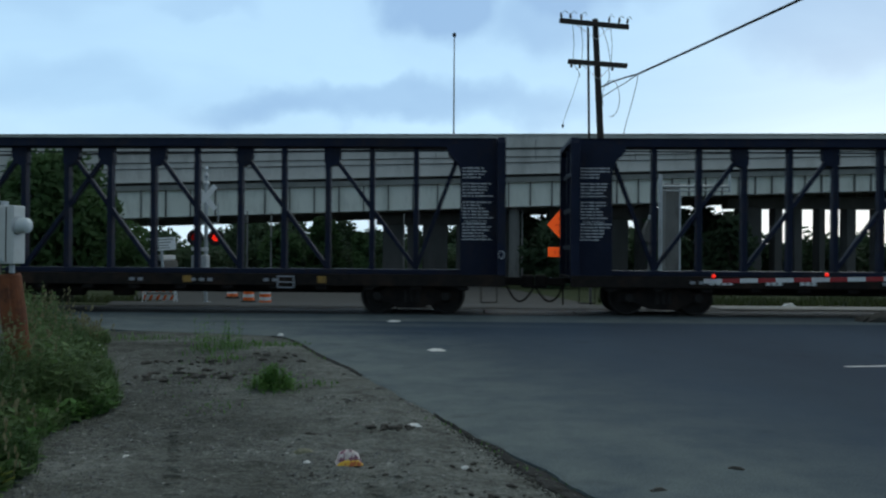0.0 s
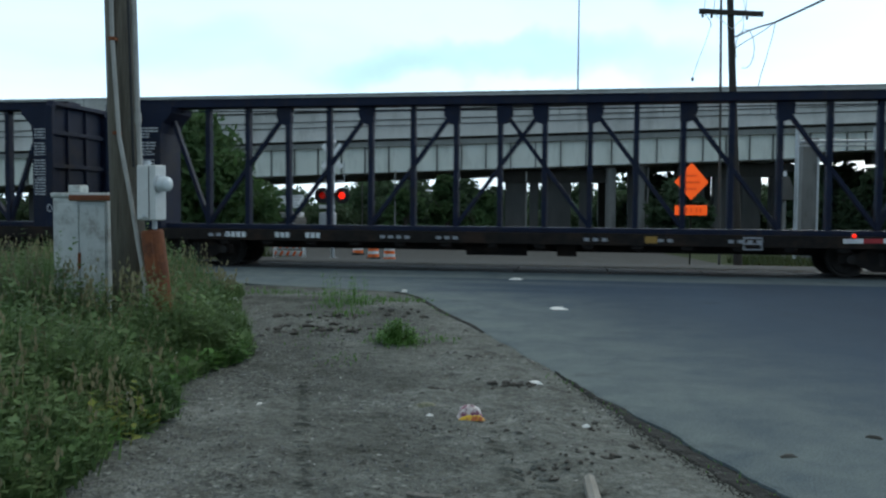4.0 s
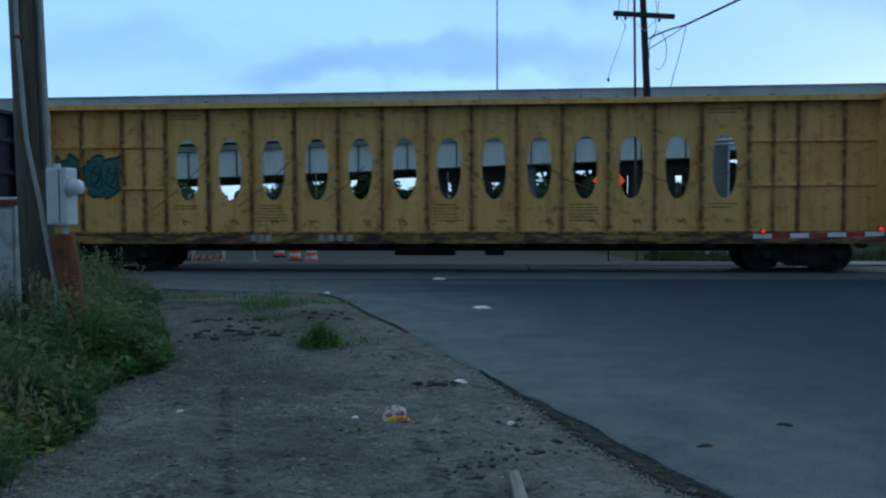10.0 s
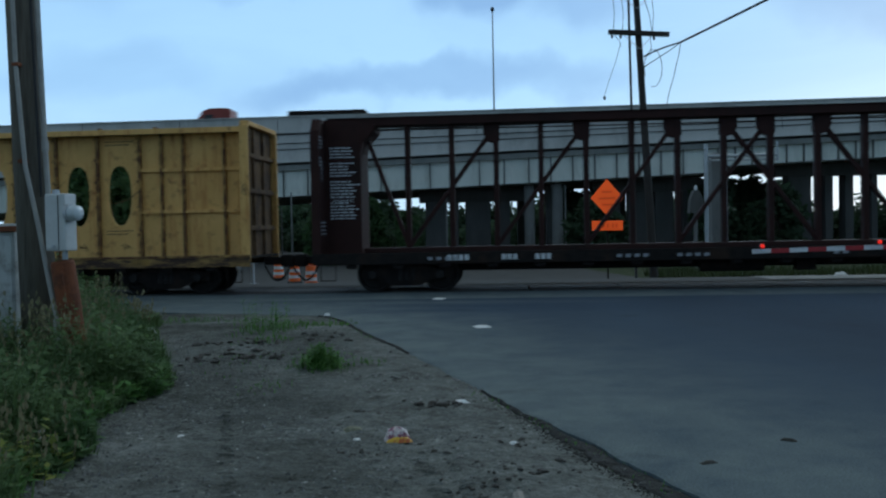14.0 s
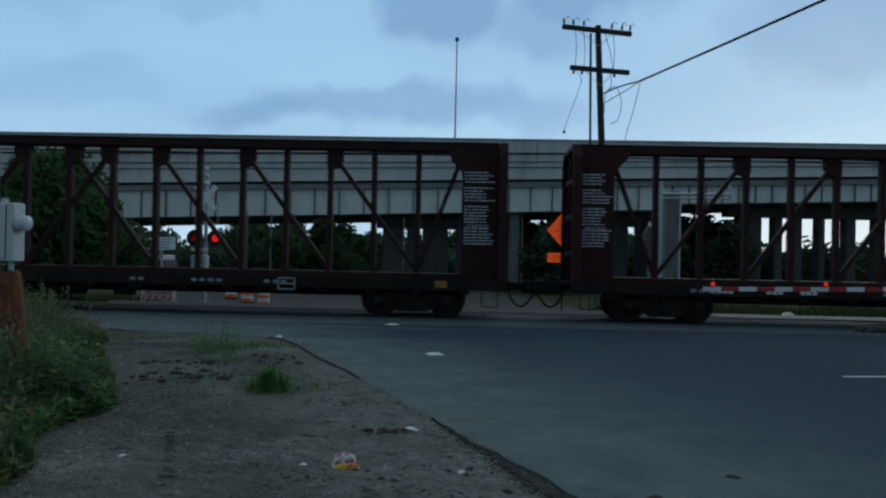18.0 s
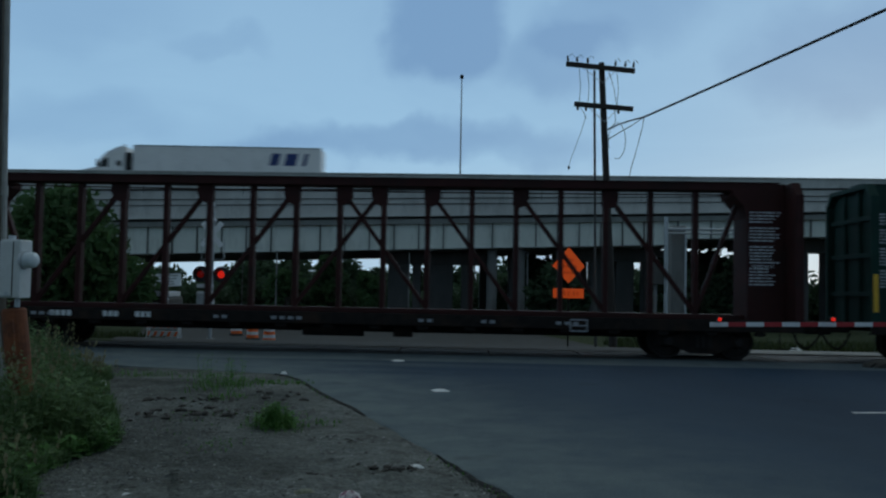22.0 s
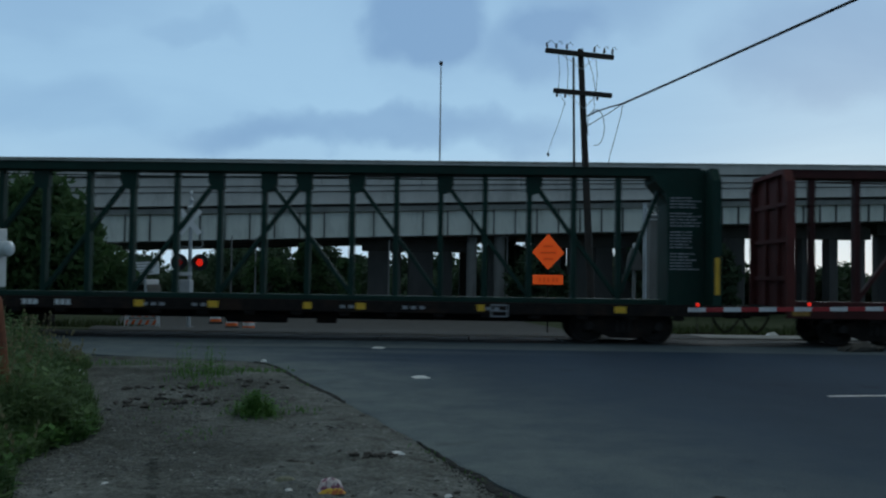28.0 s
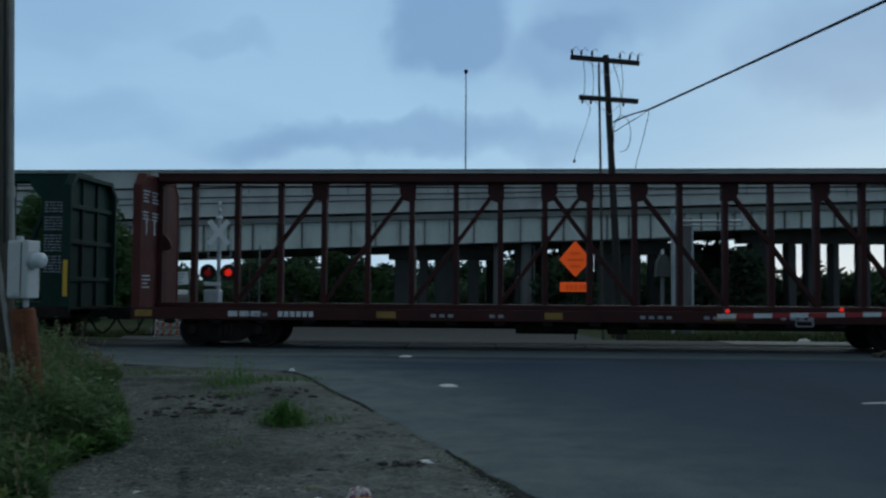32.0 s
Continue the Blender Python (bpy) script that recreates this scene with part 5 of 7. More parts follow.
part("signal_case", Mesh().prism([(11.62, 2.2), (12.42, 2.2), (12.36, 2.95), (12.16, 3.45), (11.88, 3.45), (11.68, 2.95)], 48.35, 48.95), PIER, fr, "dark tapered steel case on the gantry post")
part("case_post", Mesh().rod((12.02, 48.7, -1.0), (12.02, 48.7, 2.3), 0.11, n=8), GREYPIER, fr)
part("case_lamp", Mesh().lathe([(0.05, 0.0), (0.10, 0.06), (0.09, 0.26), (0.03, 0.32)], 10, Matrix.Translation((12.02, 48.65, 3.42))), WHITEPAINT, fr)
part("second_post", Mesh().rod((14.0, 49.7, -1.0), (14.0, 49.7, 5.3), 0.06, n=8), GALV, fr)
# thin lamp posts that stand under and beside the bridge
for x, y, z in ((-11.7, 62, 4.3), (-13.4, 62, 4.4), (-2.4, 66, 4.4), (-20.5, 90, 4.5), (7.0, 70.2, 5.0)):
    m = Mesh().rod((x, y, fall(y)), (x, y, z), 0.07, 0.05, n=8)
    solid("lamp_post", m, GREYPIER, "thin grey post under the bridge", "post", "posts under the bridge")
mast = thing("light_mast", "very tall thin grey mast above the bridge parapet", "mast")
part("pole", Mesh().rod((1.5, 74, 9.5), (1.5, 74, 19.9), 0.085, 0.05, n=8), GALV, mast)
part("head", Mesh().lathe([(0.05, 19.8), (0.16, 19.9), (0.16, 20.12), (0.05, 20.2)], 10, pose(1.5, 74, 0)), LAMPBLACK, mast)


# ---- trees and the far side ----
def leaf_material(name, a, b):
    """Thin leaves: part of the light comes through them."""
    m = material(name, (a, b), 0.7, scale=1.5, bump=0, spread=0.45, world_space=True, spec=0.25)
    n, l = m.node_tree.nodes, m.node_tree.links
    b = n["Principled BSDF"]
    tr = n.new("ShaderNodeBsdfTranslucent")
    l.new(b.inputs["Base Color"].links[0].from_socket, tr.inputs["Color"])
    mx = n.new("ShaderNodeMixShader")
    mx.inputs["Fac"].default_value = 0.4
    l.new(b.outputs["BSDF"], mx.inputs[1])
    l.new(tr.outputs["BSDF"], mx.inputs[2])
    l.new(mx.outputs["Shader"], n["Material Output"].inputs["Surface"])
    return m


LEAF = leaf_material("broad_leaves", (0.042, 0.086, 0.030), (0.092, 0.150, 0.056))
LEAFFAR = leaf_material("far_leaves", (0.040, 0.068, 0.036), (0.075, 0.115, 0.060))
BARK = material("bark", ((0.05, 0.04, 0.032), (0.09, 0.075, 0.06)), 0.95, scale=5, stretch=(4, 4, 0.5), bump=0.6)


def crown(rng, blobs, count, size):
    """Many small leaf sprays set in uneven clumps. blobs: x, y, z, radius."""
    v, f = [], []
    for _ in range(count):
        x, y, z, r = rng.choice(blobs)
        d = Vector((rng.gauss(0, 1), rng.gauss(0, 1), rng.gauss(0, 1))).normalized() * r * (rng.random() ** 0.45)
        if noise.noise((x + d.x * 1.3, y + d.y * 1.3, z + d.z * 1.3)) < -0.34:
            continue
        c = Vector((x, y, z)) + d
        u = Vector((rng.gauss(0, 1), rng.gauss(0, 1), rng.gauss(0, 0.7))).normalized()
        w = u.orthogonal().normalized()
        w = (w + u.cross(w) * rng.uniform(-1, 1)).normalized()
        s = size * rng.uniform(0.6, 1.5)
        n = len(v)
        v += [tuple(c - u * s), tuple(c + w * s * 0.42), tuple(c + u * s), tuple(c - w * s * 0.42)]
        f.append((n, n + 1, n + 2, n + 3))
    m = Mesh()
    m.v, m.f = v, f
    return m


def leaf_mesh(m, mat, nm="crown"):
    me = bpy.data.meshes.new(nm)
    me.from_pydata(m.v, [], m.f)
    me.materials.append(mat)
    return me


def tree(x, y, h, w, seed, leaves=2600, size=0.16, mat=LEAF, low=0.25, label="leafy green tree", group="trees"):
    rng = random.Random(seed)
    t = thing("tree", label, "tree", group, pose(x, y, fall(y)))
    m = Mesh()
    m.rod((0, 0, -0.1), (0.1, 0, h * 0.55), w * 0.05 + 0.05, w * 0.025 + 0.02, n=8)
    for i in range(6):
        a = rng.uniform(0, 6.28)
        z = h * rng.uniform(0.22, 0.5)
        m.rod((0.05, 0, z), (math.cos(a) * w * 0.33, math.sin(a) * w * 0.3, z + h * rng.uniform(0.15, 0.35)), w * 0.022 + 0.02, 0.015, n=6)
    part("trunk", m, BARK, t)
    blobs = []
    for i in range(22):
        a = rng.uniform(0, 6.28)
        z = h * rng.uniform(low, 0.9)
        k = w * 0.5 * math.sin(math.pi * min(1, (z / h - low * 0.6) / (1.0 - low * 0.6)) ** 0.8) * rng.uniform(0.35, 0.85)
        blobs.append((math.cos(a) * k, math.sin(a) * k, z, w * rng.uniform(0.15, 0.27)))
    part("crown", leaf_mesh(crown(rng, blobs, leaves, size), mat), mat, t, "dense uneven foliage")
    return t


tree(-14.2, 33.5, 5.1, 6.0, 3, 32000, 0.17, LEAF, 0.30, "dense dark green tree beside the track", "trees by the crossing")
tree(-16.2, 34.5, 5.2, 4.2, 4, 15000, 0.17, LEAF, 0.14, "dense dark green bushy tree beside the track", "trees by the crossing")
for i, (x, y, h, w) in enumerate(((-11.2, 63.0, 3.7, 3.6), (-8.4, 66.0, 4.9, 3.6), (-5.4, 64.0, 3.9, 2.4))):
    tree(x, y, h, w, 5 + 7 * i, 9000, 0.2, LEAF, 0.04, "rounded green tree under the edge of the bridge", "trees under the bridge")
rng = random.Random(21)
FAR = [(-29, 118, 4.2, 9), (-24, 112, 6.2, 8), (-19.5, 116, 7.2, 8), (-13, 114, 6.6, 7.5), (-8, 120, 5.2, 8), (-2, 118, 6.0, 8), (3, 115, 5.6, 8), (9, 118, 6.4, 9), (15, 112, 6.2, 8),
       (21, 108, 7.0, 8), (26, 112, 5.2, 8), (32, 115, 4.0, 9), (40, 118, 2.4, 9), (48, 118, 2.8, 9), (56, 116, 3.2, 9), (-38, 122, 4.6, 9), (-47, 120, 5.4, 9), (-56, 122, 6.2, 9), (19.5, 72, 6.6, 5.0), (22.5, 66, 5.6, 4.6), (8.3, 62, 4.4, 4.2), (24.6, 80, 7.2, 5.0), (27.5, 84, 6.4, 5.0), (7.4, 78, 6.3, 4.2), (9.6, 80, 6.0, 4.4)]
FAR += [(6 + 6.2 * i, 97 + 3 * (i % 2), (3.6 if i < 5 else 3.9) + 0.5 * math.sin(2.3 * i), 8.5) for i in range(10)]
FAR += [(-70 + 7 * i, 104 + 4 * (i % 2), 2.3 + 0.6 * math.sin(1.7 * i), 9.5) for i in range(11)]
for i, (x, y, h, w) in enumerate(FAR):
    tree(x, y, h * 0.86 + 0.5, w, 40 + i, 5200, 0.36, LEAFFAR, 0.05, "dark green tree beyond the bridge", "trees beyond the bridge")


def scrub(seed, count, zone, h, mat, nm, label):
    """Rough low growth over a stretch of ground."""
    rng = random.Random(seed)
    v, f = [], []
    for _ in range(count):
        x, y = rng.uniform(zone[0], zone[1]), rng.uniform(zone[2], zone[3])
        if noise.noise((x * 0.35, y * 0.35, seed)) < -0.1:
            continue
        z = fall(y) - 0.03
        for _k in range(4):
            a = rng.uniform(0, 6.28)
            s = h * rng.uniform(0.4, 1.2)
            d = Vector((math.cos(a), math.sin(a), 0))
            e = Vector((-d.y, d.x, 0)) * 0.03 * (1 + s)
            p = Vector((x, y, z)) + d * rng.uniform(0, 0.2)
            n = len(v)
            v += [tuple(p - e), tuple(p + e), tuple(p + d * s * 0.5 + Vector((0, 0, s)))]
            f.append((n, n + 1, n + 2))
    me = bpy.data.meshes.new(nm)
    me.from_pydata(v, [], f)
    me.materials.append(mat)
    return solid(nm, me, mat, label, "grass", kind="stuff")


GRASSFAR = leaf_material("rough_grass", (0.030, 0.045, 0.016), (0.065, 0.080, 0.030))
scrub(5, 9000, (8.5, 40, 29.2, 46), 0.45, GRASSFAR, "rough_grass", "rough dark grass beyond the crossing")
scrub(6, 4000, (-30, -13.6, 27.4, 44), 0.45, GRASSFAR, "rough_grass", "rough grass round the crossing signal")
scrub(7, 3500, (-40, -10.5, 19.8, 21.6), 0.55, GRASSFAR, "trackside_weeds", "weeds along the near side of the track")
scrub(8, 2500, (14, 40, 19.8, 21.6), 0.4, GRASSFAR, "trackside_weeds", "weeds along the near side of the track")
# low buildings and a parked van far off
b = thing("billboard", "white billboard with faint lines of print beyond the bridge", "billboard", "", pose(-18.7, 60, fall(60)) @ Matrix.Rotation(radians(-4), 4, "Y"))
part("board", Mesh().bbox(-1.02, 1.02, -0.05, 0.05, 2.49, 3.39, 0.02), BRIGHTWHITE, b, "white board")
part("post", Mesh().bbox(-0.08, 0.08, 0.06, 0.2, -0.1, 2.7, 0.02), GALV, b)
part("frame_rail", Mesh().box(-1.05, 1.05, -0.07, -0.03, 3.37, 3.42), PIER, b)
for z, w in ((3.22, 1.7), (3.02, 1.45), (2.83, 1.1), (2.65, 1.25)):
    part("print_line", Mesh().box(-w / 2, w / 2, -0.06, -0.05, z - 0.035, z + 0.035), GIRDERDARK, b)
van = thing("parked_van", "white-roofed van parked beyond the bridge", "van", "", pose(-28.2, 90, fall(90)))
part("body", Mesh().prism([(-0.95, 0.35), (0.95, 0.35), (0.95, 1.15), (0.86, 1.45), (-0.86, 1.45), (-0.95, 1.15)], -2.3, 2.3), PIER, van, "dark lower body")
part("roof", Mesh().bbox(-0.74, 0.74, -2.2, 2.2, 1.45, 1.95, 0.06), WHITEPAINT, van, "white roof")
part("windscreen", Mesh().prism([(-0.82, 0.95), (0.82, 0.95), (0.74, 1.4), (-0.74, 1.4)], -2.34, -2.3), DARKGLASS, van)
for x in (-0.8, 0.8):
    for y in (-1.5, 1.5):
        part("wheel", Mesh().rod((x - 0.1, y, 0.33), (x + 0.1, y, 0.33), 0.33, n=14), TYRE, van)

for x, y, h in ((-29.6, 130, 9.0), (-32.4, 140, 8.5)):
    fp = thing("utility_pole", "thin far utility pole seen under the bridge", "utility pole", "far utility poles", pose(x, y, fall(y)))
    part("pole", Mesh().rod((0, 0, -0.2), (0, 0, h), 0.15, 0.11, n=8), DARKWOOD, fp)
    for z in (5.6, 6.3):
        part("crossarm", Mesh().bbox(-1.2, 1.2, -0.08, 0.08, z - 0.08, z + 0.08, 0.01), DARKWOOD, fp)

# ---- crossing signal on the far side ----
SX, SY = -8.95, 34.0
sg = thing("crossing_signal", "grey crossing signal mast with crossbuck and red flashers", "signal", "", pose(SX, SY, fall(34)))
part("foundation", Mesh().bbox(-0.2, 0.2, -0.2, 0.2, -0.3, 0.22, 0.04), GALV, sg)
part("mast", Mesh().rod((0, 0, 0.2), (0, 0, 5.05), 0.075, n=12), GALV, sg)
part("finial", Mesh().lathe([(0.02, 5.05), (0.09, 5.1), (0.09, 5.16), (0.03, 5.26), (0.005, 5.36)], 10), GALV, sg)
for a in (50, -50):
    mt = Matrix.Translation((0, -0.1 if a > 0 else -0.125, 4.28)) @ Matrix.Rotation(radians(a), 4, "Y")
    part("crossbuck_blade", Mesh().bbox(-0.60, 0.60, -0.012, 0.012, -0.105, 0.105, 0.004, mt), BRIGHTWHITE, sg, "white crossbuck blade seen from behind")
part("cross_arm", Mesh().rod((-0.42, 0, 2.72), (0.42, 0, 2.72), 0.045, n=8), GALV, sg)
for s, mat, lb in ((-1, REDDIM, "dimly lit red lamp"), (1, REDGLOW, "lit red lamp")):
    bk = part("backplate", Mesh().lathe([(0.04, 0.0), (0.32, 0.0), (0.32, 0.025), (0.04, 0.025)], 24, Matrix.Translation((s * 0.40, -0.08, 2.72)) @ Matrix.Rotation(radians(90), 4, "X")), LAMPBLACK, sg, "round black lamp backplate")
    part("lens", Mesh().lathe([(0.14, 0.026), (0.13, 0.05), (0.08, 0.07), (0.01, 0.08)], 20, Matrix.Translation((s * 0.40, -0.08, 2.72)) @ Matrix.Rotation(radians(90), 4, "X")), mat, bk, lb, smooth=True)
    m = Mesh()
    hood = [(s * 0.40 + 0.185 * math.cos(math.pi * k / 10), 2.72 + 0.185 * math.sin(math.pi * k / 10)) for k in range(11)]
    for (xa, za), (xb, zb) in zip(hood, hood[1:]):
        m.add([(xa, -0.1, za), (xb, -0.1, zb), (xb, -0.38, zb + 0.01), (xa, -0.38, za + 0.01)], [(0, 1, 2, 3)])
        m.add([(xa, -0.1, za + 0.008), (xb, -0.1, zb + 0.008), (xb, -0.38, zb + 0.018), (xa, -0.38, za + 0.018)], [(3, 2, 1, 0)])
    part("hood", m, LAMPBLACK, bk)
m = Mesh()
for x0, x1, z0, z1 in ((-0.46, 0.46, 3.30, 3.33), (-0.46, -0.43, 3.33, 4.1), (0.43, 0.46, 3.33, 4.1)):
    m.box(x0, x1, 0.08, 0.10, z0, z1)
part("sign_frame", m, GALV, sg, "thin open frame below the crossbuck")
part("top_lamp", Mesh().lathe([(0.02, 5.34), (0.07, 5.38), (0.07, 5.46), (0.03, 5.52)], 10), WHITEPAINT, sg)
part("bell", Mesh().lathe([(0.03, 4.78), (0.13, 4.80), (0.15, 4.86), (0.06, 4.95)], 14), WHITEPAINT, sg)
part("bracket", Mesh().bbox(-0.55, 0.1, -0.1, 0.0, 2.20, 2.34, 0.02), WHITEPAINT, sg)
part("gate_mechanism", Mesh().bbox(-0.50, 0.10, -0.3, 0.25, 1.15, 2.05, 0.05), GALV, sg, "grey gate motor housing")
part("counterweight", Mesh().bbox(-0.75, -0.35, -0.32, -0.22, 0.75, 1.15, 0.03), GALV, sg)


def gate_arm(name, a, b, first_red, lamps, label):
    """A striped arm from its root a to its tip b."""
    a, b = Vector(a), Vector(b)
    g = thing(name, label, "crossing gate", "gate arms")
    n = int(round((b - a).length / 0.405))
    d = (b - a) / n
    u = d.normalized()
    up = Vector((0, 0, 1))
    for i in range(n):
        p, q = a + d * i, a + d * (i + 1)
        m = Mesh()
        hw = 0.050
        m.add([p + Vector((0, -0.02, -hw)), p + Vector((0, 0.02, -hw)), q + Vector((0, 0.02, -hw)), q + Vector((0, -0.02, -hw)), p + Vector((0, -0.02, hw)), p + Vector((0, 0.02, hw)), q + Vector((0, 0.02, hw)), q + Vector((0, -0.02, hw))],
              [(0, 1, 2, 3), (4, 7, 6, 5), (0, 3, 7, 4), (1, 5, 6, 2), (0, 4, 5, 1), (3, 2, 6, 7)])
        part("stripe", m, REDSTRIPE if (n - 1 - i) % 2 == first_red else WHITEPAINT, g)
    for s in lamps:
        c = b - u * s + up * 0.115
        lb = part("lamp_body", Mesh().bbox(c.x - 0.05, c.x + 0.05, c.y - 0.06, c.y + 0.04, c.z - 0.055, c.z + 0.055, 0.012), LAMPBLACK, g)
        part("lamp_lens", Mesh().lathe([(0.045, 0.0), (0.045, 0.03), (0.02, 0.05)], 14, Matrix.Translation((c.x, c.y - 0.058, c.z)) @ Matrix.Rotation(radians(90), 4, "X")), REDGLOW, lb, "lit red gate lamp")
    return g


near_gate = gate_arm("crossing_gate", (14.3, 19.6, 1.14), (6.2, 20.0, 0.98), 1, (0.2, 2.75), "red and white striped crossing gate arm with red lamps, lowered")
part("gate_post", Mesh().bbox(14.2, 14.7, 19.4, 19.9, -0.05, 1.5, 0.03), GALV, near_gate)
far_gate = gate_arm("crossing_gate", (SX + 0.3, SY - 0.35, 0.62), (-1.55, 33.2, 0.22), 1, (), "red and white striped gate arm across the far road, lowered")


# ---- roadworks ----
def drum(x, y):
    t = thing("traffic_drum", "orange and white striped traffic drum on the far road", "traffic drum", "traffic drums", pose(x, y, fall(y) + 0.02))
    part("base", Mesh().lathe([(0.36, 0), (0.36, 0.06), (0.30, 0.10)], 20), TYRE, t, "black rubber base")
    z, r = 0.08, 0.29
    for i, (mat, h) in enumerate(((DRUMORANGE, 0.17), (WHITEPAINT, 0.15), (DRUMORANGE, 0.15), (WHITEPAINT, 0.15), (DRUMORANGE, 0.24))):
        k = 0.012
        part("band", Mesh().lathe([(r, z), (r - 0.01, z + 0.02), (r - 0.012, z + h - 0.01), (r - k, z + h)], 20), mat, t)
        z += h
        r -= k
    part("handle", Mesh().tube([(-0.1, 0, z), (-0.08, 0, z + 0.07), (0.08, 0, z + 0.07), (0.1, 0, z)], 0.02), DRUMORANGE, t)


drum(-7.8, 40.0)
drum(-9.1, 42.5)
drum(-10.7, 46.0)
bar = thing("barricade", "white-legged barricade with an orange striped board", "barricade", "", pose(-12.0, 38, fall(38)))
for s in (-0.68, 0.68):
    for q in (-0.3, 0.3):
        part("leg", Mesh().rod((s, q, 0), (s, q * 0.1, 0.98), 0.035, n=6), WHITEPAINT, bar)
for z in (0.80, 0.45):
    bd = part("board", Mesh().bbox(-0.75, 0.75, -0.09, -0.06, z - 0.1, z + 0.1, 0.006), WHITEPAINT, bar)
    for i in range(5):
        x = -0.66 + 0.3 * i
        part("stripe", Mesh().prism([(x - 0.1, z - 0.098), (x + 0.02, z - 0.098), (x + 0.12, z + 0.098), (x, z + 0.098)], -0.094, -0.091), DRUMORANGE, bd)
sign = thing("roadwork_sign", "fluorescent orange diamond roadwork sign with added glow and a plate below", "sign", "", pose(5.0, 34, fall(34)) @ Matrix.Rotation(radians(-6), 4, "Z"))
D = 0.71
OFF = 0.16
part("diamond", Mesh().prism([(0, 3.18 - D + OFF), (D * 0.88, 3.18 - 0.02 + OFF - 0.02), (0, 3.18 + D + OFF), (-D * 0.88, 3.18 + OFF - 0.02)], -0.015, 0.015), ORANGE, sign, "orange diamond panel")
part("plate", Mesh().bbox(-0.59, 0.59, -0.015, 0.015, 2.055, 2.43, 0.01), ORANGE, sign, "orange plate")
part("post", Mesh().bbox(-0.03, 0.03, 0.02, 0.07, -0.05, 3.9, 0.008), DIRTY, sign)
for z, w in ((3.55, 0.42), (3.30, 0.66), (3.05, 0.42)):
    part("lettering_bar", Mesh().box(-w / 2, w / 2, -0.021, -0.015, z - 0.055, z + 0.055), SIGNDARK, sign, "dark lettering of the sign")
for x0 in (-0.36, -0.20, -0.04, 0.16, 0.30):
    part("lettering_bar", Mesh().box(x0, x0 + 0.10, -0.021, -0.015, 2.14, 2.34), SIGNDARK, sign, "dark lettering on the plate")

# ---- utility pole over the crossing ----
UY = 34.0
up_ = thing("utility_pole", "dark leaning wooden utility pole with two crossarms", "utility pole", "")


def ux(z):
    return 6.75 - 0.051 * z


part("pole", Mesh().rod((ux(-0.8), UY, -0.8), (ux(10.75), UY, 10.75), 0.165, 0.115, n=14), DARKWOOD, up_)
ends = {}
for z0, half, dz in ((10.52, 1.36, -0.12), (8.97, 1.16, -0.08)):
    c = ux(z0) + (-0.08 if z0 > 10 else -0.02)
    u = Vector((half, 0, dz))
    mt = Matrix.Translation((c, UY - 0.18, z0)) @ Matrix.Rotation(math.atan2(-dz, half), 4, "Y")
    arm = part("crossarm", Mesh().bbox(-half, half, -0.07, 0.07, -0.092, 0.092, 0.012, mt), DARKWOOD, up_)
    for q in (-1, 1):
        part("brace", Mesh().rod((c + q * half * 0.5, UY - 0.2, z0 - 0.06), (ux(z0 - 0.6), UY - 0.14, z0 - 0.6), 0.012, n=5), GALV, up_)
    spots = (-0.92, -0.66, -0.36, 0.42, 0.7, 0.93) if z0 > 10 else (-0.88, -0.6, 0.5)
    for k in spots:
        p = mt @ Vector((k * half, 0, 0))
        if z0 > 10:
            part("insulator", Mesh().lathe([(0.02, 0.06), (0.02, 0.14), (0.05, 0.16), (0.055, 0.22), (0.03, 0.26), (0.045, 0.29), (0.02, 0.33)], 10, Matrix.Translation(p) @ Matrix.Rotation(radians(12 * k), 4, "Y")), CERAMIC, up_)
            part("lead", Mesh().tube([p + Vector((0, 0, 0.3)), p + Vector((0.12, 0, 0.42)), p + Vector((0.22, 0, 0.30))], 0.012, 5), BLACKCABLE, up_)
        else:
            part("insulator", Mesh().lathe([(0.02, -0.08), (0.05, -0.12), (0.05, -0.2), (0.02, -0.24)], 10, Matrix.Translation(p)), CERAMIC, up_)
for xa, za, xb, zb in ((-0.98, 10.45, -0.97, 9.05), (-0.66, 10.45, -0.62, 9.05), (0.18, 10.35, 0.50, 9.0), (0.50, 10.35, 0.52, 9.0), (-0.92, 8.9, -0.70, 8.45), (0.42, 8.85, 0.40, 8.1)):
    xm = ux(9.5)
    part("dropper", Mesh().tube([(xm + xa, UY - 0.25, za), (xm + (xa + xb) / 2 + 0.05, UY - 0.28, (za + zb) / 2), (xm + xb, UY - 0.25, zb)], 0.012, 5), BLACKCABLE, up_)
m = Mesh()
xc, zc = 6.80, 7.62
m.tube([(xc + 0.34 * math.cos(a * 0.45), UY - 0.2, zc + 0.72 * math.sin(a * 0.45)) for a in range(-4, 9)], 0.014, 5)
part("cable_loop", m, BLACKCABLE, up_, "slack loop of cable")
part("riser", Mesh().rod((6.13, UY + 0.25, -0.6), (5.97, UY + 0.25, 10.5), 0.055, 0.045, n=8), PIER, up_, "thin grey riser pipe beside the pole")
m = Mesh().tube([(4.93, UY - 0.2, 6.6), (5.05, UY - 0.2, 7.0), (5.36, UY - 0.2, 7.85), (5.58, UY - 0.2, 8.6)], 0.010, 5)
m.lathe([(0.01, -0.08), (0.05, -0.03), (0.05, 0.03), (0.01, 0.08)], 8, Matrix.Translation((4.93, UY - 0.2, 6.53)))
part("hanging_lead", m, BLACKCABLE, up_, "loose lead with a small weight")
cab = thing("overhead_cable", "thick black overhead cable sloping up over the road", "cable", "")
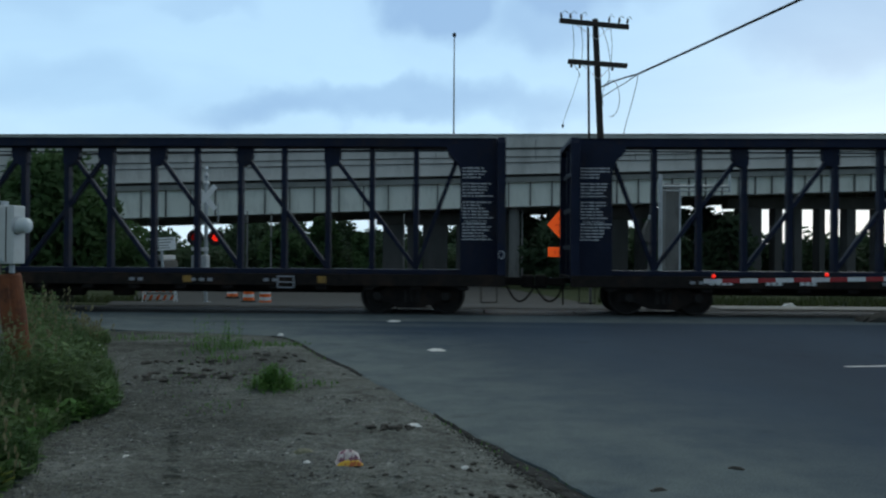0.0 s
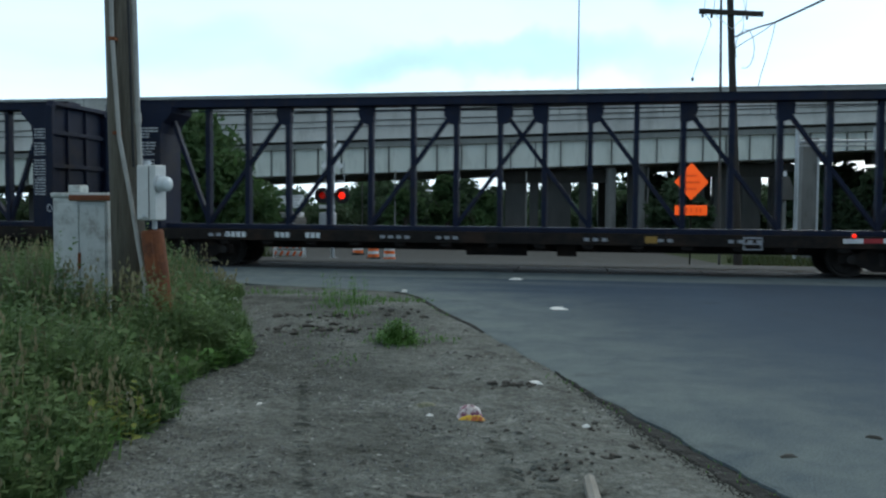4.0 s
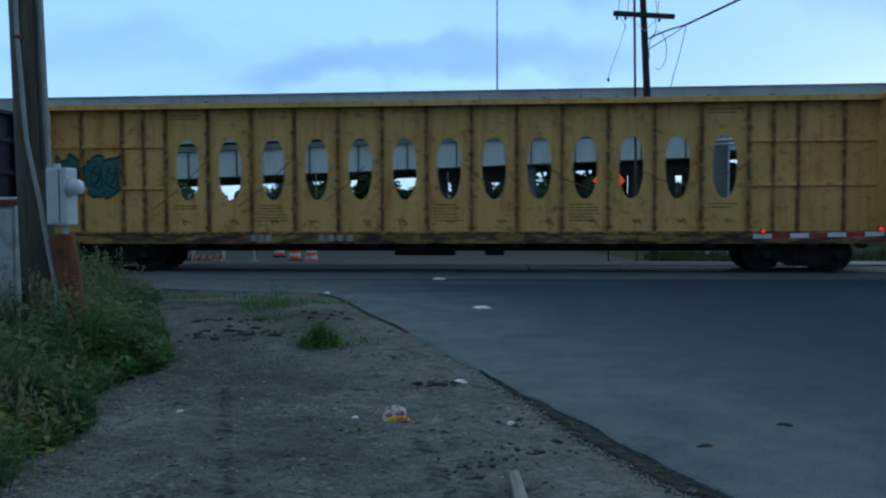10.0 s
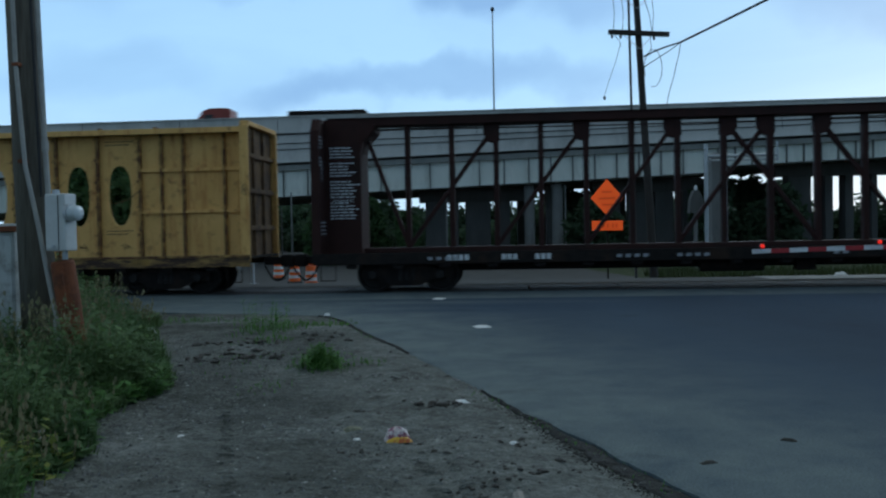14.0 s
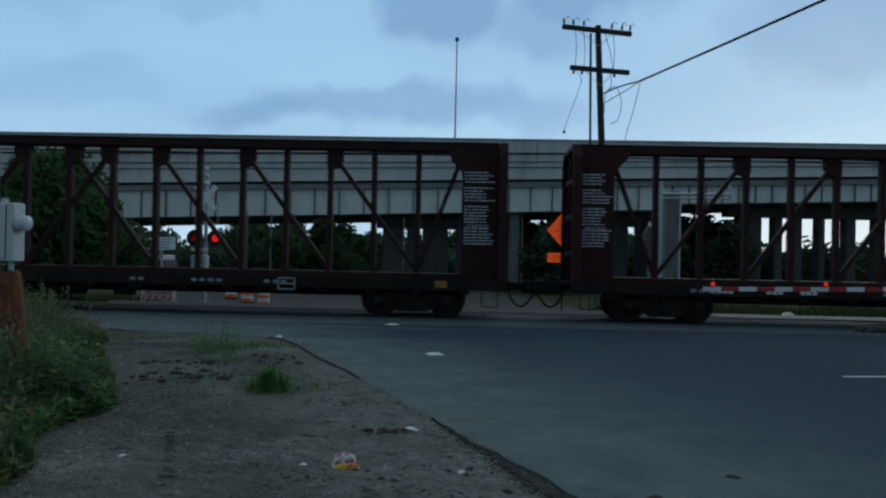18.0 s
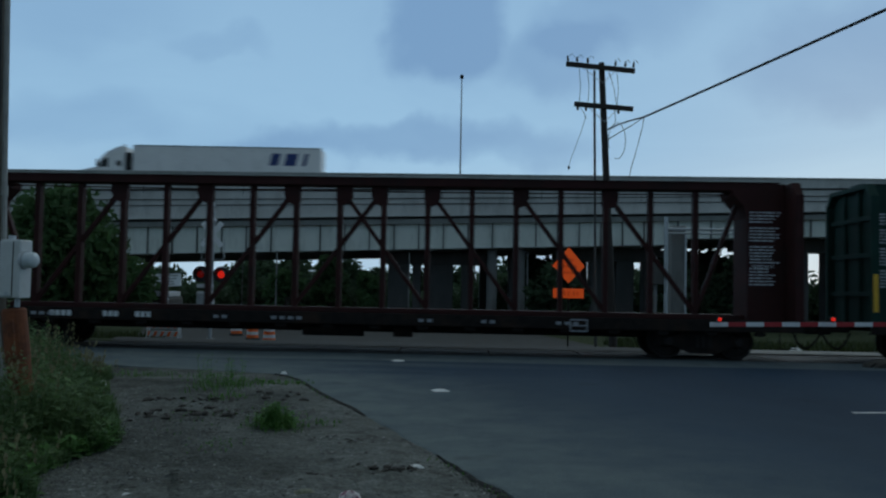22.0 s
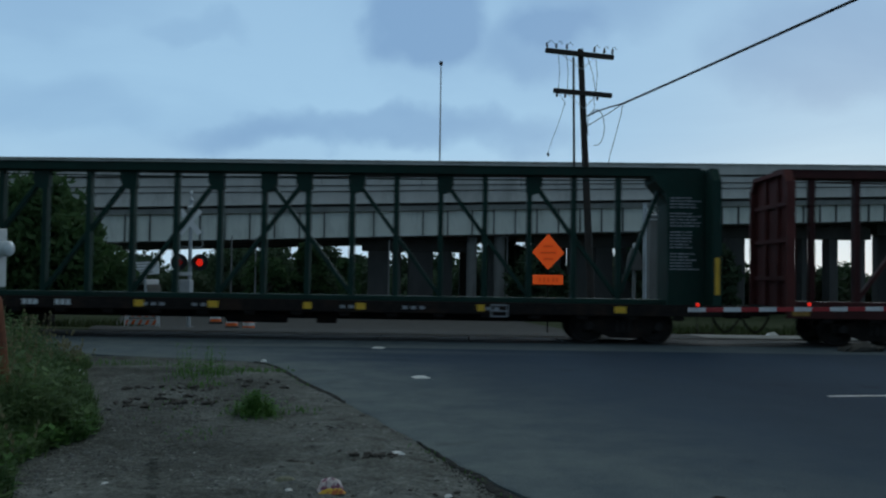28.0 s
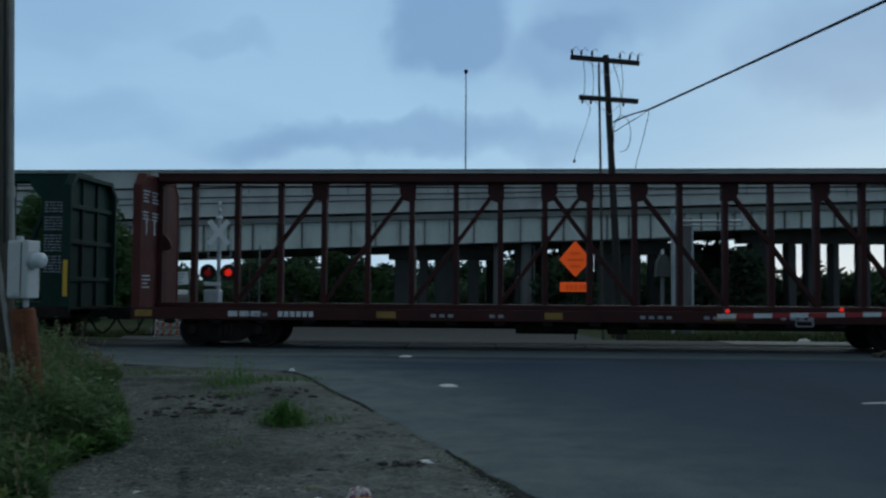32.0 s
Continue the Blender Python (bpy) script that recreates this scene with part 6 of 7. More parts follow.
J, K = Vector((7.86, 33.8, 8.58)), Vector((16.8, -13, 8.63))
pts = []
for i in range(31):
    k = i / 30
    p = J.lerp(K, k)
    p.z -= 0.5 * k * (1 - k)
    pts.append(p)
part("cable", Mesh().tube(pts, 0.042, 8), BLACKCABLE, cab)
part("tail", Mesh().tube([J, (7.3, 33.8, 8.42), (6.9, 33.8, 8.28), (6.45, 33.9, 8.08)], 0.03, 6), BLACKCABLE, cab)
part("tail", Mesh().tube([J, (7.4, 33.8, 8.25), (6.9, 33.8, 7.95), (6.35, 33.9, 7.6)], 0.018, 6), BLACKCABLE, cab)
part("hanging_end", Mesh().tube([J, (7.80, 33.8, 8.2), (7.58, 33.8, 7.3), (7.38, 33.8, 6.6), (7.3, 33.8, 6.2)], 0.014, 5), BLACKCABLE, cab)


# ---- the pole with the meter by the verge ----
PX, PY = -5.13, 9.95
pole = thing("service_pole", "weathered wooden service pole with grey conduits", "utility pole", "")
m = Mesh()
LEAN = -0.026
m.rod((PX - 0.01, PY + 0.03, -0.2), (PX - 0.01 + 9.2 * LEAN, PY + 0.03, 9.0), 0.205, 0.155, n=24)
part("pole", m, WOOD, pole, smooth=True)
part("conduit", Mesh().tube([(PX - 0.19, PY - 0.22, 8.0), (PX - 0.09, PY - 0.23, 3.6), (PX - 0.01, PY - 0.24, 2.45), (PX + 0.14, PY - 0.27, 1.75), (PX + 0.25, PY - 0.28, 1.1), (PX + 0.34, PY - 0.28, 0.62), (PX + 0.37, PY - 0.28, 0.1)], 0.027, 8), CONDUIT, pole, "thin grey conduit bending away from the pole")
part("riser_pipe", Mesh().tube([(PX + 0.02, PY - 0.12, 8.5), (PX + 0.14, PY - 0.12, 3.7), (PX + 0.165, PY - 0.12, 2.7), (PX + 0.19, PY - 0.12, 2.1)], 0.032, 8), CONDUIT, pole)
part("coupling", Mesh().rod((PX + 0.168, PY - 0.12, 2.62), (PX + 0.165, PY - 0.12, 2.74), 0.043, n=10), CONDUIT, pole)
part("second_riser", Mesh().tube([(PX - 0.03, PY - 0.17, 8.5), (PX + 0.09, PY - 0.17, 3.7), (PX + 0.13, PY - 0.17, 2.1)], 0.016, 6), BLACKCABLE, pole)
for z in (2.5, 3.6):
    part("strap", Mesh().bbox(PX - 0.125 + 0.04 * (z < 3), PX - 0.045 + 0.04 * (z < 3), PY - 0.26, PY - 0.17, z - 0.02, z + 0.02, 0.004), RUSTY, pole)
part("foot_boot", Mesh().bbox(PX + 0.30, PX + 0.39, PY - 0.33, PY - 0.23, 0.05, 0.70, 0.015), CONDUIT, pole)
mb = thing("meter_box", "pale grey electric meter box with a round meter", "meter box", "", pose(-4.72, 9.62, 1.795) @ Matrix.Rotation(radians(-14), 4, "Z"))
part("box", Mesh().bbox(-0.115, 0.155, -0.09, 0.10, -0.32, 0.32, 0.014), METERBOX, mb)
part("cover", Mesh().bbox(-0.105, 0.06, -0.10, -0.088, -0.30, 0.30, 0.008), METERBOX, mb)
part("seam", Mesh().box(0.062, 0.068, -0.097, -0.088, -0.30, 0.30), SIGNBLACK, mb)
mt = Matrix.Translation((0.155, -0.03, 0.10)) @ Matrix.Rotation(radians(90), 4, "Y")
part("meter", Mesh().lathe([(0.095, 0), (0.095, 0.03), (0.085, 0.035), (0.085, 0.12), (0.078, 0.14), (0.02, 0.15)], 24, mt), GLASSGREY, mb, "round glass-covered meter", smooth=True)
part("meter_ring", Mesh().lathe([(0.10, 0.0), (0.104, 0.01), (0.104, 0.028), (0.10, 0.036)], 24, mt), GALV, mb)
part("latch", Mesh().bbox(-0.02, 0.02, -0.11, -0.09, -0.29, -0.25, 0.004), GALV, mb)
part("hub", Mesh().rod((-0.05, 0.02, 0.31), (-0.05, 0.02, 0.37), 0.04, n=10), GALV, mb)
part("nipple", Mesh().rod((0.05, 0.02, -0.31), (0.05, 0.02, -0.42), 0.03, n=10), GALV, mb)
part("bracket", Mesh().bbox(-0.22, -0.06, 0.08, 0.22, -0.22, -0.16, 0.005), GALV, mb)
part("bracket", Mesh().bbox(-0.22, -0.06, 0.08, 0.22, 0.16, 0.22, 0.005), GALV, mb)
rp = thing("rusted_post", "thick rusted steel post standing in the weeds", "post", "", pose(-4.575, 9.72, 0) @ Matrix.Rotation(radians(-7.3), 4, "Y"))
m = Mesh().lathe([(0.128, -0.1), (0.130, 0.5), (0.138, 0.52), (0.138, 0.56), (0.130, 0.58), (0.134, 1.0), (0.130, 1.34), (0.115, 1.37)], 20)
part("pipe", m, RUSTY, rp)
m = Mesh()
m.bbox(0.02, 0.05, -0.148, -0.122, 0.4, 1.25, 0.006)
part("seam", m, RUSTY, rp)
ec = thing("equipment_cabinet", "weathered pale grey steel cabinet behind the pole", "cabinet", "", pose(-5.88, 10.45, 0) @ Matrix.Rotation(radians(-8), 4, "Z"))
part("body", Mesh().bbox(-0.40, 0.40, -0.28, 0.28, -0.1, 1.74, 0.02), CABINET, ec)
part("lid", Mesh().bbox(-0.42, 0.42, -0.30, 0.30, 1.74, 1.80, 0.015), CABINET, ec)
for x in (-0.19, 0.20):
    part("door", Mesh().bbox(x - 0.18, x + 0.18, -0.30, -0.28, 0.15, 1.66, 0.008), CABINET, ec)
part("handle", Mesh().bbox(0.0, 0.03, -0.33, -0.30, 0.85, 1.05, 0.006), RUSTY, ec)
part("cap", Mesh().bbox(-0.30, -0.12, -0.12, 0.06, 1.80, 1.90, 0.02), CABINET, ec)
part("crossbar", Mesh().bbox(-0.1, 0.75, -0.36, -0.30, 1.70, 1.77, 0.01), RUSTY, ec, "rusty steel bar")


# ---- weeds on the verge ----
WEED = leaf_material("weed_leaves", (0.060, 0.122, 0.040), (0.195, 0.275, 0.112))
STRAW = leaf_material("seed_heads", (0.12, 0.115, 0.060), (0.24, 0.22, 0.13))
VERGE = [(-4.0, -1.5), (3.2, -2.72), (4.3, -2.84), (5.3, -2.92), (6.4, -3.08), (7.1, -3.26), (8.1, -3.48), (8.8, -3.28), (10.2, -3.75), (12.0, -4.5), (15.2, -5.9), (17.5, -8.2), (19.5, -12.0)]


def verge_x(y):
    for (ya, xa), (yb, xb) in zip(VERGE, VERGE[1:]):
        if y <= yb:
            return xa + (xb - xa) * (y - ya) / (yb - ya)
    return VERGE[-1][1]


def blade(v, f, p, d, length, width, droop):
    """A bent grass blade of three pieces."""
    side = Vector((-d.y, d.x, 0)) * width
    a = p
    b = p + d * length * 0.18 + Vector((0, 0, length * 0.55))
    c = p + d * length * (0.35 + droop * 0.4) + Vector((0, 0, length * (0.95 - droop * 0.4)))
    n = len(v)
    v += [tuple(a - side), tuple(a + side), tuple(b - side * 0.8), tuple(b + side * 0.8), tuple(c)]
    f += [(n, n + 1, n + 3, n + 2), (n + 2, n + 3, n + 4)]


def leafy_stem(v, f, rng, p, h, leaf):
    """A weed: a thin stem with pairs of leaves up to its tip."""
    lean = Vector((rng.gauss(0, 0.10), rng.gauss(0, 0.10), 1))
    k = max(3, int(h / (leaf * 0.75)))
    n = len(v)
    t = p + lean * h
    v += [tuple(p + Vector((-0.004, 0, 0))), tuple(p + Vector((0.004, 0, 0))), tuple(t)]
    f.append((n, n + 1, n + 2))
    for i in range(k):
        q = p + lean * h * (0.25 + 0.75 * i / k)
        for _ in range(2):
            a = rng.uniform(0, 6.28)
            s = leaf * rng.uniform(0.6, 1.2) * (1.15 - 0.5 * i / k)
            d = Vector((math.cos(a), math.sin(a), rng.uniform(-0.2, 0.6))).normalized()
            e = Vector((-math.sin(a), math.cos(a), 0)) * s * 0.28
            n = len(v)
            v += [tuple(q), tuple(q + d * s * 0.5 + e), tuple(q + d * s), tuple(q + d * s * 0.5 - e)]
            f.append((n, n + 1, n + 2, n + 3))


def raw(name, v, f, mat, label, category="weeds"):
    me = bpy.data.meshes.new(name)
    me.from_pydata(v, [], f)
    me.materials.append(mat)
    return solid(name, me, mat, label, category, kind="stuff")


rng = random.Random(77)
gv, gf, lv, lf, sv, sf = [], [], [], [], [], []
n_done = 0
while n_done < 17000:
    y = 2.0 + 16.7 * rng.random() ** 1.15
    x = verge_x(y) + 0.25 - (9.0 * rng.random() ** 1.5)
    inside = verge_x(y) - x + 0.35 * noise.noise((x * 0.8, y * 0.8, 3.0))
    if inside < 0 or x < -0.62 * y - 2.2 or y < 2.6 + 0.9 * noise.noise((x * 1.3, 0.0, 5.0)):
        continue
    n_done += 1
    if (x - PX) ** 2 + (y - PY) ** 2 < 0.07 or (x + 4.63) ** 2 + (y - 9.72) ** 2 < 0.05 or (abs(x + 5.88) < 0.5 and abs(y - 10.45) < 0.36):
        continue
    p = Vector((x, y, ground_z(x, y) - 0.02))
    tall = min(1.0, 0.25 + inside / 1.0)
    clump = max(0.3, 0.78 + 0.95 * noise.noise((x * 0.9, y * 0.9, 9.0)) + 0.35 * noise.noise((x * 2.6, y * 2.6, 4.0)))
    kind = rng.random() + 0.35 * noise.noise((x * 0.7, y * 0.7, 20.0))
    if kind < 0.44:
        for _ in range(5):
            a = rng.uniform(0, 6.28)
            blade(gv, gf, p + Vector((rng.gauss(0, 0.04), rng.gauss(0, 0.04), 0)), Vector((math.cos(a), math.sin(a), 0)), (0.16 + 0.80 * tall * rng.random()) * clump, rng.uniform(0.005, 0.011), rng.random())
    elif kind < 0.955:
        leafy_stem(lv, lf, rng, p, (0.10 + 0.90 * tall * rng.uniform(0.3, 1.0)) * clump, rng.uniform(0.045, 0.15))
    else:
        h = (0.65 + 0.55 * rng.random()) * max(0.35, tall)
        a = rng.uniform(0, 6.28)
        d = Vector((math.cos(a), math.sin(a), 0))
        blade(sv, sf, p, d, h, 0.004, 0.3)
        tip = p + d * h * 0.4 + Vector((0, 0, h * 0.8))
        for _ in range(7):
            c = tip + Vector((rng.gauss(0, 0.012), rng.gauss(0, 0.012), rng.uniform(-0.08, 0.08)))
            n = len(sv)
            q = Vector((rng.gauss(0, 1), rng.gauss(0, 1), rng.gauss(0, 1))).normalized() * 0.014
            sv += [tuple(c - q), tuple(c + Vector((0, 0, 0.028))), tuple(c + q), tuple(c - Vector((0, 0, 0.028)))]
            sf.append((n, n + 1, n + 2, n + 3))
raw("grass_blades", gv, gf, WEED, "tall green grass on the verge", "grass")
raw("leafy_weeds", lv, lf, WEED, "dense leafy green weeds round the pole")
raw("seed_grass", sv, sf, STRAW, "pale grass stalks gone to seed", "grass")
# low bright leaves along the edge of the verge, and a few yellowing plants
hv, hf, yv, yf = [], [], [], []
for _ in range(520):
    y = rng.choice((rng.gauss(8.7, 0.55), rng.uniform(4.2, 9.6)))
    x = verge_x(y) - abs(rng.gauss(0.05, 0.28))
    leafy_stem(hv, hf, rng, Vector((x, y, ground_z(x, y) - 0.01)), rng.uniform(0.06, 0.26), rng.uniform(0.06, 0.13))
for cx, cy, count in ((-3.12, 5.75, 14), (-3.35, 6.3, 5), (-4.1, 7.6, 6)):
    for _ in range(count):
        x, y = rng.gauss(cx, 0.10), rng.gauss(cy, 0.12)
        leafy_stem(yv, yf, rng, Vector((x, y, ground_z(x, y) - 0.01)), rng.uniform(0.15, 0.42), rng.uniform(0.07, 0.13))
raw("ground_cover", hv, hf, leaf_material("bright_low_leaves", (0.075, 0.17, 0.040), (0.15, 0.28, 0.075)), "low bright green leaves along the edge of the verge")
raw("yellowing_weeds", yv, yf, leaf_material("yellowing_leaves", (0.13, 0.17, 0.035), (0.23, 0.25, 0.06)), "yellow-green plants at the foot of the weeds")
# dead brush by the cabinet and pale flower heads among the weeds
bv, bf = [], []
for _ in range(60):
    x, y = rng.gauss(-6.6, 0.45), rng.gauss(9.6, 0.5)
    leafy_stem(bv, bf, rng, Vector((x, y, 0)), rng.uniform(0.7, 1.35), 0.05)
raw("dead_brush", bv, bf, leaf_material("dry_brush", (0.10, 0.075, 0.055), (0.22, 0.18, 0.14)), "dry brown brush beside the cabinet", "brush")
fv, ff = [], []
for _ in range(60):
    y = rng.uniform(4.0, 11.5)
    x = verge_x(y) - 0.15 - rng.random() ** 1.5 * 2.8
    c = Vector((x, y, 0.15 + rng.uniform(0.05, 0.55) * min(1.0, (verge_x(y) - x) / 1.2)))
    for k in range(4):
        a = k * 0.785
        n = len(fv)
        q = Vector((math.cos(a), math.sin(a), 0.4)) * 0.014
        fv += [tuple(c - q), tuple(c + Vector((0, 0, 0.016))), tuple(c + q), tuple(c - Vector((0, 0, 0.016)))]
        ff.append((n, n + 1, n + 2, n + 3))
raw("flower_heads", fv, ff, leaf_material("pale_flowers", (0.45, 0.45, 0.38), (0.62, 0.62, 0.55)), "small pale flower heads among the weeds", "flowers")
# lone tufts on the dirt
PATCH = leaf_material("tuft_green", (0.075, 0.18, 0.035), (0.15, 0.28, 0.070))
tv, tf = [], []
for cx, cy, rx, ry, count, h in ((-1.92, 10.4, 0.20, 0.28, 120, 0.16), (-1.4, 10.7, 0.25, 0.2, 40, 0.10), (-3.45, 14.1, 0.5, 0.6, 150, 0.20), (-3.0, 15.2, 0.5, 0.2, 130, 0.09), (-2.4, 15.1, 0.35, 0.15, 70, 0.07), (-3.1, 12.9, 0.35, 0.5, 70, 0.12), (-4.1, 15.6, 0.8, 0.4, 90, 0.10), (-2.3, 9.1, 0.35, 0.35, 50, 0.07), (-5.4, 16.0, 0.8, 0.4, 140, 0.14), (-3.0, 10.8, 0.6, 0.9, 60, 0.07)):
    for _ in range(count):
        x, y = rng.gauss(cx, rx * 0.6), rng.gauss(cy, ry * 0.6)
        a = rng.uniform(0, 6.28)
        rim = math.exp(-0.5 * (((x - cx) / rx) ** 2 + ((y - cy) / ry) ** 2))
        blade(tv, tf, Vector((x, y, ground_z(x, y) - 0.01)), Vector((math.cos(a), math.sin(a), 0)), h * rng.uniform(0.4, 1.1) * (0.45 + 0.75 * rim), rng.uniform(0.004, 0.009), rng.random())
for _ in range(260):
    y = rng.choice((rng.uniform(4.2, 6.4), rng.uniform(13, 16.2), rng.uniform(6.4, 8.6)))
    x = road_edge(y) - abs(rng.gauss(0.03, 0.06))
    a = rng.uniform(0, 6.28)
    blade(tv, tf, Vector((x, y, ground_z(x, y) - 0.01)), Vector((math.cos(a), math.sin(a), 0)), rng.uniform(0.02, 0.07), 0.005, rng.random())
for _ in range(190):
    x, y = rng.gauss(-1.92, 0.13), rng.gauss(10.4, 0.18)
    rim = math.exp(-0.5 * (((x + 1.92) / 0.13) ** 2 + ((y - 10.4) / 0.18) ** 2))
    leafy_stem(tv, tf, rng, Vector((x, y, ground_z(x, y) - 0.01)), rng.uniform(0.08, 0.18) + 0.18 * rim, 0.06)
for _ in range(40):
    x, y = rng.gauss(-2.9, 0.5), rng.gauss(15.1, 0.15)
    leafy_stem(tv, tf, rng, Vector((x, y, ground_z(x, y) - 0.01)), rng.uniform(0.04, 0.12), 0.05)
for _ in range(24):
    x, y = rng.gauss(-3.5, 0.2), rng.gauss(14.2, 0.3)
    leafy_stem(tv, tf, rng, Vector((x, y, ground_z(x, y) - 0.01)), rng.uniform(0.25, 0.62), 0.07)
raw("grass_tufts", tv, tf, PATCH, "small green grass tufts on the dirt", "grass")

# ---- stones, clods and litter ----
STONE = material("grey_stone", ((0.14, 0.135, 0.125), (0.26, 0.25, 0.235)), 0.95, scale=9, bump=0.4, spread=0.35)
GRAVEL = material("mixed_gravel", ((0.11, 0.112, 0.11), (0.24, 0.24, 0.235)), 0.9, scale=9, bump=0, spread=0.65)
CLOD = material("dark_clod", ((0.042, 0.039, 0.034), (0.098, 0.090, 0.078)), 0.95, scale=9, bump=0.6, bump_scale=60, spread=0.3)


def lump(rng, r, flat=0.6):
    m = Mesh()
    bm = bmesh.new()
    bmesh.ops.create_icosphere(bm, subdivisions=1, radius=r)
    sx, sy = rng.uniform(0.6, 1.7), rng.uniform(0.6, 1.4)
    for q in bm.verts:
        k = 1 + 0.5 * rng.uniform(-1, 1)
        q.co = Vector((q.co.x * sx * k, q.co.y * sy * k, q.co.z * flat * k))
    bm.verts.index_update()
    m.add([q.co.copy() for q in bm.verts], [[q.index for q in f.verts] for f in bm.faces])
    bm.free()
    return m


stone_meshes = [lump(rng, 1.0).data("stone", STONE) for _ in range(6)]
clod_meshes = [lump(rng, 1.0, 0.45).data("clod", CLOD) for _ in range(6)]


def scatter(name, meshes, spots, label, category, group):
    for x, y, r in spots:
        ob = new(name, rng.choice(meshes))
        ob.matrix_basis = Matrix.Translation((x, y, (ground_z(x, y) if x < road_edge(y) else 0.0) + r * 0.25)) @ Matrix.Rotation(rng.uniform(0, 6.28), 4, "Z") @ Matrix.Scale(r, 4)
        tagged(ob, label, category, group)


spots = []
for cx, cy, sx, sy, count, r in ((-3.35, 11.1, 0.42, 0.18, 26, 0.062), (-3.0, 11.6, 0.35, 0.14, 18, 0.06), (-3.5, 12.6, 0.45, 0.3, 24, 0.06), (-2.5, 13.2, 0.3, 0.3, 12, 0.06), (-0.40, 8.10, 0.24, 0.13, 26, 0.024), (-0.36, 8.02, 0.09, 0.05, 14, 0.048), (0.35, 5.5, 0.3, 0.3, 12, 0.02), (0.1, 6.3, 0.35, 0.3, 10, 0.03), (-2.4, 11.6, 0.35, 0.4, 8, 0.04)):
    spots += [(rng.gauss(cx, sx), rng.gauss(cy, sy), r * 0.7 * rng.uniform(0.4, 1.4)) for _ in range(count)]
scatter("dirt_clod", clod_meshes, [s for s in spots if s[0] < road_edge(s[1]) - 0.05], "dark clod of dirt on the verge", "clod", "clods on the dirt")
spots = []
while len(spots) < 130:
    y = rng.uniform(4.2, 15)
    x = rng.uniform(verge_x(y), road_edge(y) - 0.03)
    spots.append((x, y, rng.uniform(0.008, 0.022)))
spots += [(road_edge(y) - abs(rng.gauss(0.02, 0.05)), y, rng.uniform(0.01, 0.028)) for y in (rng.uniform(4.4, 9.4) for _ in range(60))]
scatter("small_stone", stone_meshes, spots, "small grey stone in the dirt", "stone", "stones in the dirt")
pv, pf = [], []
for _ in range(26000):
    y = 4.0 + 9 * rng.random() ** 1.5
    x = rng.uniform(verge_x(y) - 0.1, road_edge(y) + 0.1)
    if noise.noise((x * 0.8, y * 0.8, 31.0)) - 0.35 * (x + 1.1 + 0.2 * (y - 5)) < rng.uniform(-0.2, 0.5):
        continue
    r = rng.uniform(0.005, 0.011) + 0.014 * rng.random() ** 5
    z = ground_z(x, y)
    n = len(pv)
    a = rng.uniform(0, 6.28)
    pv += [(x + r * math.cos(a + k * 2.09), y + r * math.sin(a + k * 2.09), z - 0.002) for k in range(3)] + [(x + r * rng.uniform(-0.5, 0.5), y + r * rng.uniform(-0.5, 0.5), z + r * 0.6)]
    pf += [(n, n + 1, n + 3), (n + 1, n + 2, n + 3), (n + 2, n, n + 3)]
raw("gravel", pv, pf, GRAVEL, "fine loose gravel on the dirt", "gravel")
# bits of dry leaf, bark and chips trodden into the dirt
DEBRIS = material("dark_debris", ((0.035, 0.035, 0.031), (0.085, 0.083, 0.074)), 0.95, scale=9, bump=0, spread=0.5)
FLECK = material("pale_flecks", ((0.28, 0.28, 0.26), (0.46, 0.46, 0.43)), 0.9, scale=9, bump=0, spread=0.5)
dv, df, kv, kf = [], [], [], []
for _ in range(4200):
    y = 4.1 + 10 * rng.random() ** 1.3
    x = rng.uniform(verge_x(y) - 0.05, road_edge(y) - 0.02)
    if noise.noise((x * 1.4, y * 1.4, 51.0)) < rng.uniform(-0.05, 0.45):
        continue
    pale = rng.random() < 0.35
    v, f = (kv, kf) if pale else (dv, df)
    long = rng.uniform(0.008, 0.030) if pale else 0.010 + 0.045 * rng.random() ** 2.5
    a = rng.uniform(0, 6.28)
    d = Vector((math.cos(a), math.sin(a), 0)) * long
    e = Vector((-math.sin(a), math.cos(a), 0)) * long * rng.uniform(0.25, 0.6)
    c = Vector((x, y, ground_z(x, y) + 0.001))
    n = len(v)
    v += [tuple(c - d), tuple(c - e), tuple(c + d), tuple(c + e), tuple(c + Vector((0, 0, long * rng.uniform(0.1, 0.35))))]
    f += [(n, n + 1, n + 4), (n + 1, n + 2, n + 4), (n + 2, n + 3, n + 4), (n + 3, n, n + 4)]
raw("dark_debris", dv, df, DEBRIS, "dark bits of leaf and bark trodden into the dirt", "debris")
raw("pale_chips", kv, kf, FLECK, "small pale chips scattered over the dirt", "debris")
# ridges that a tyre has pressed up in the soft ground
tv2, tf2 = [], []
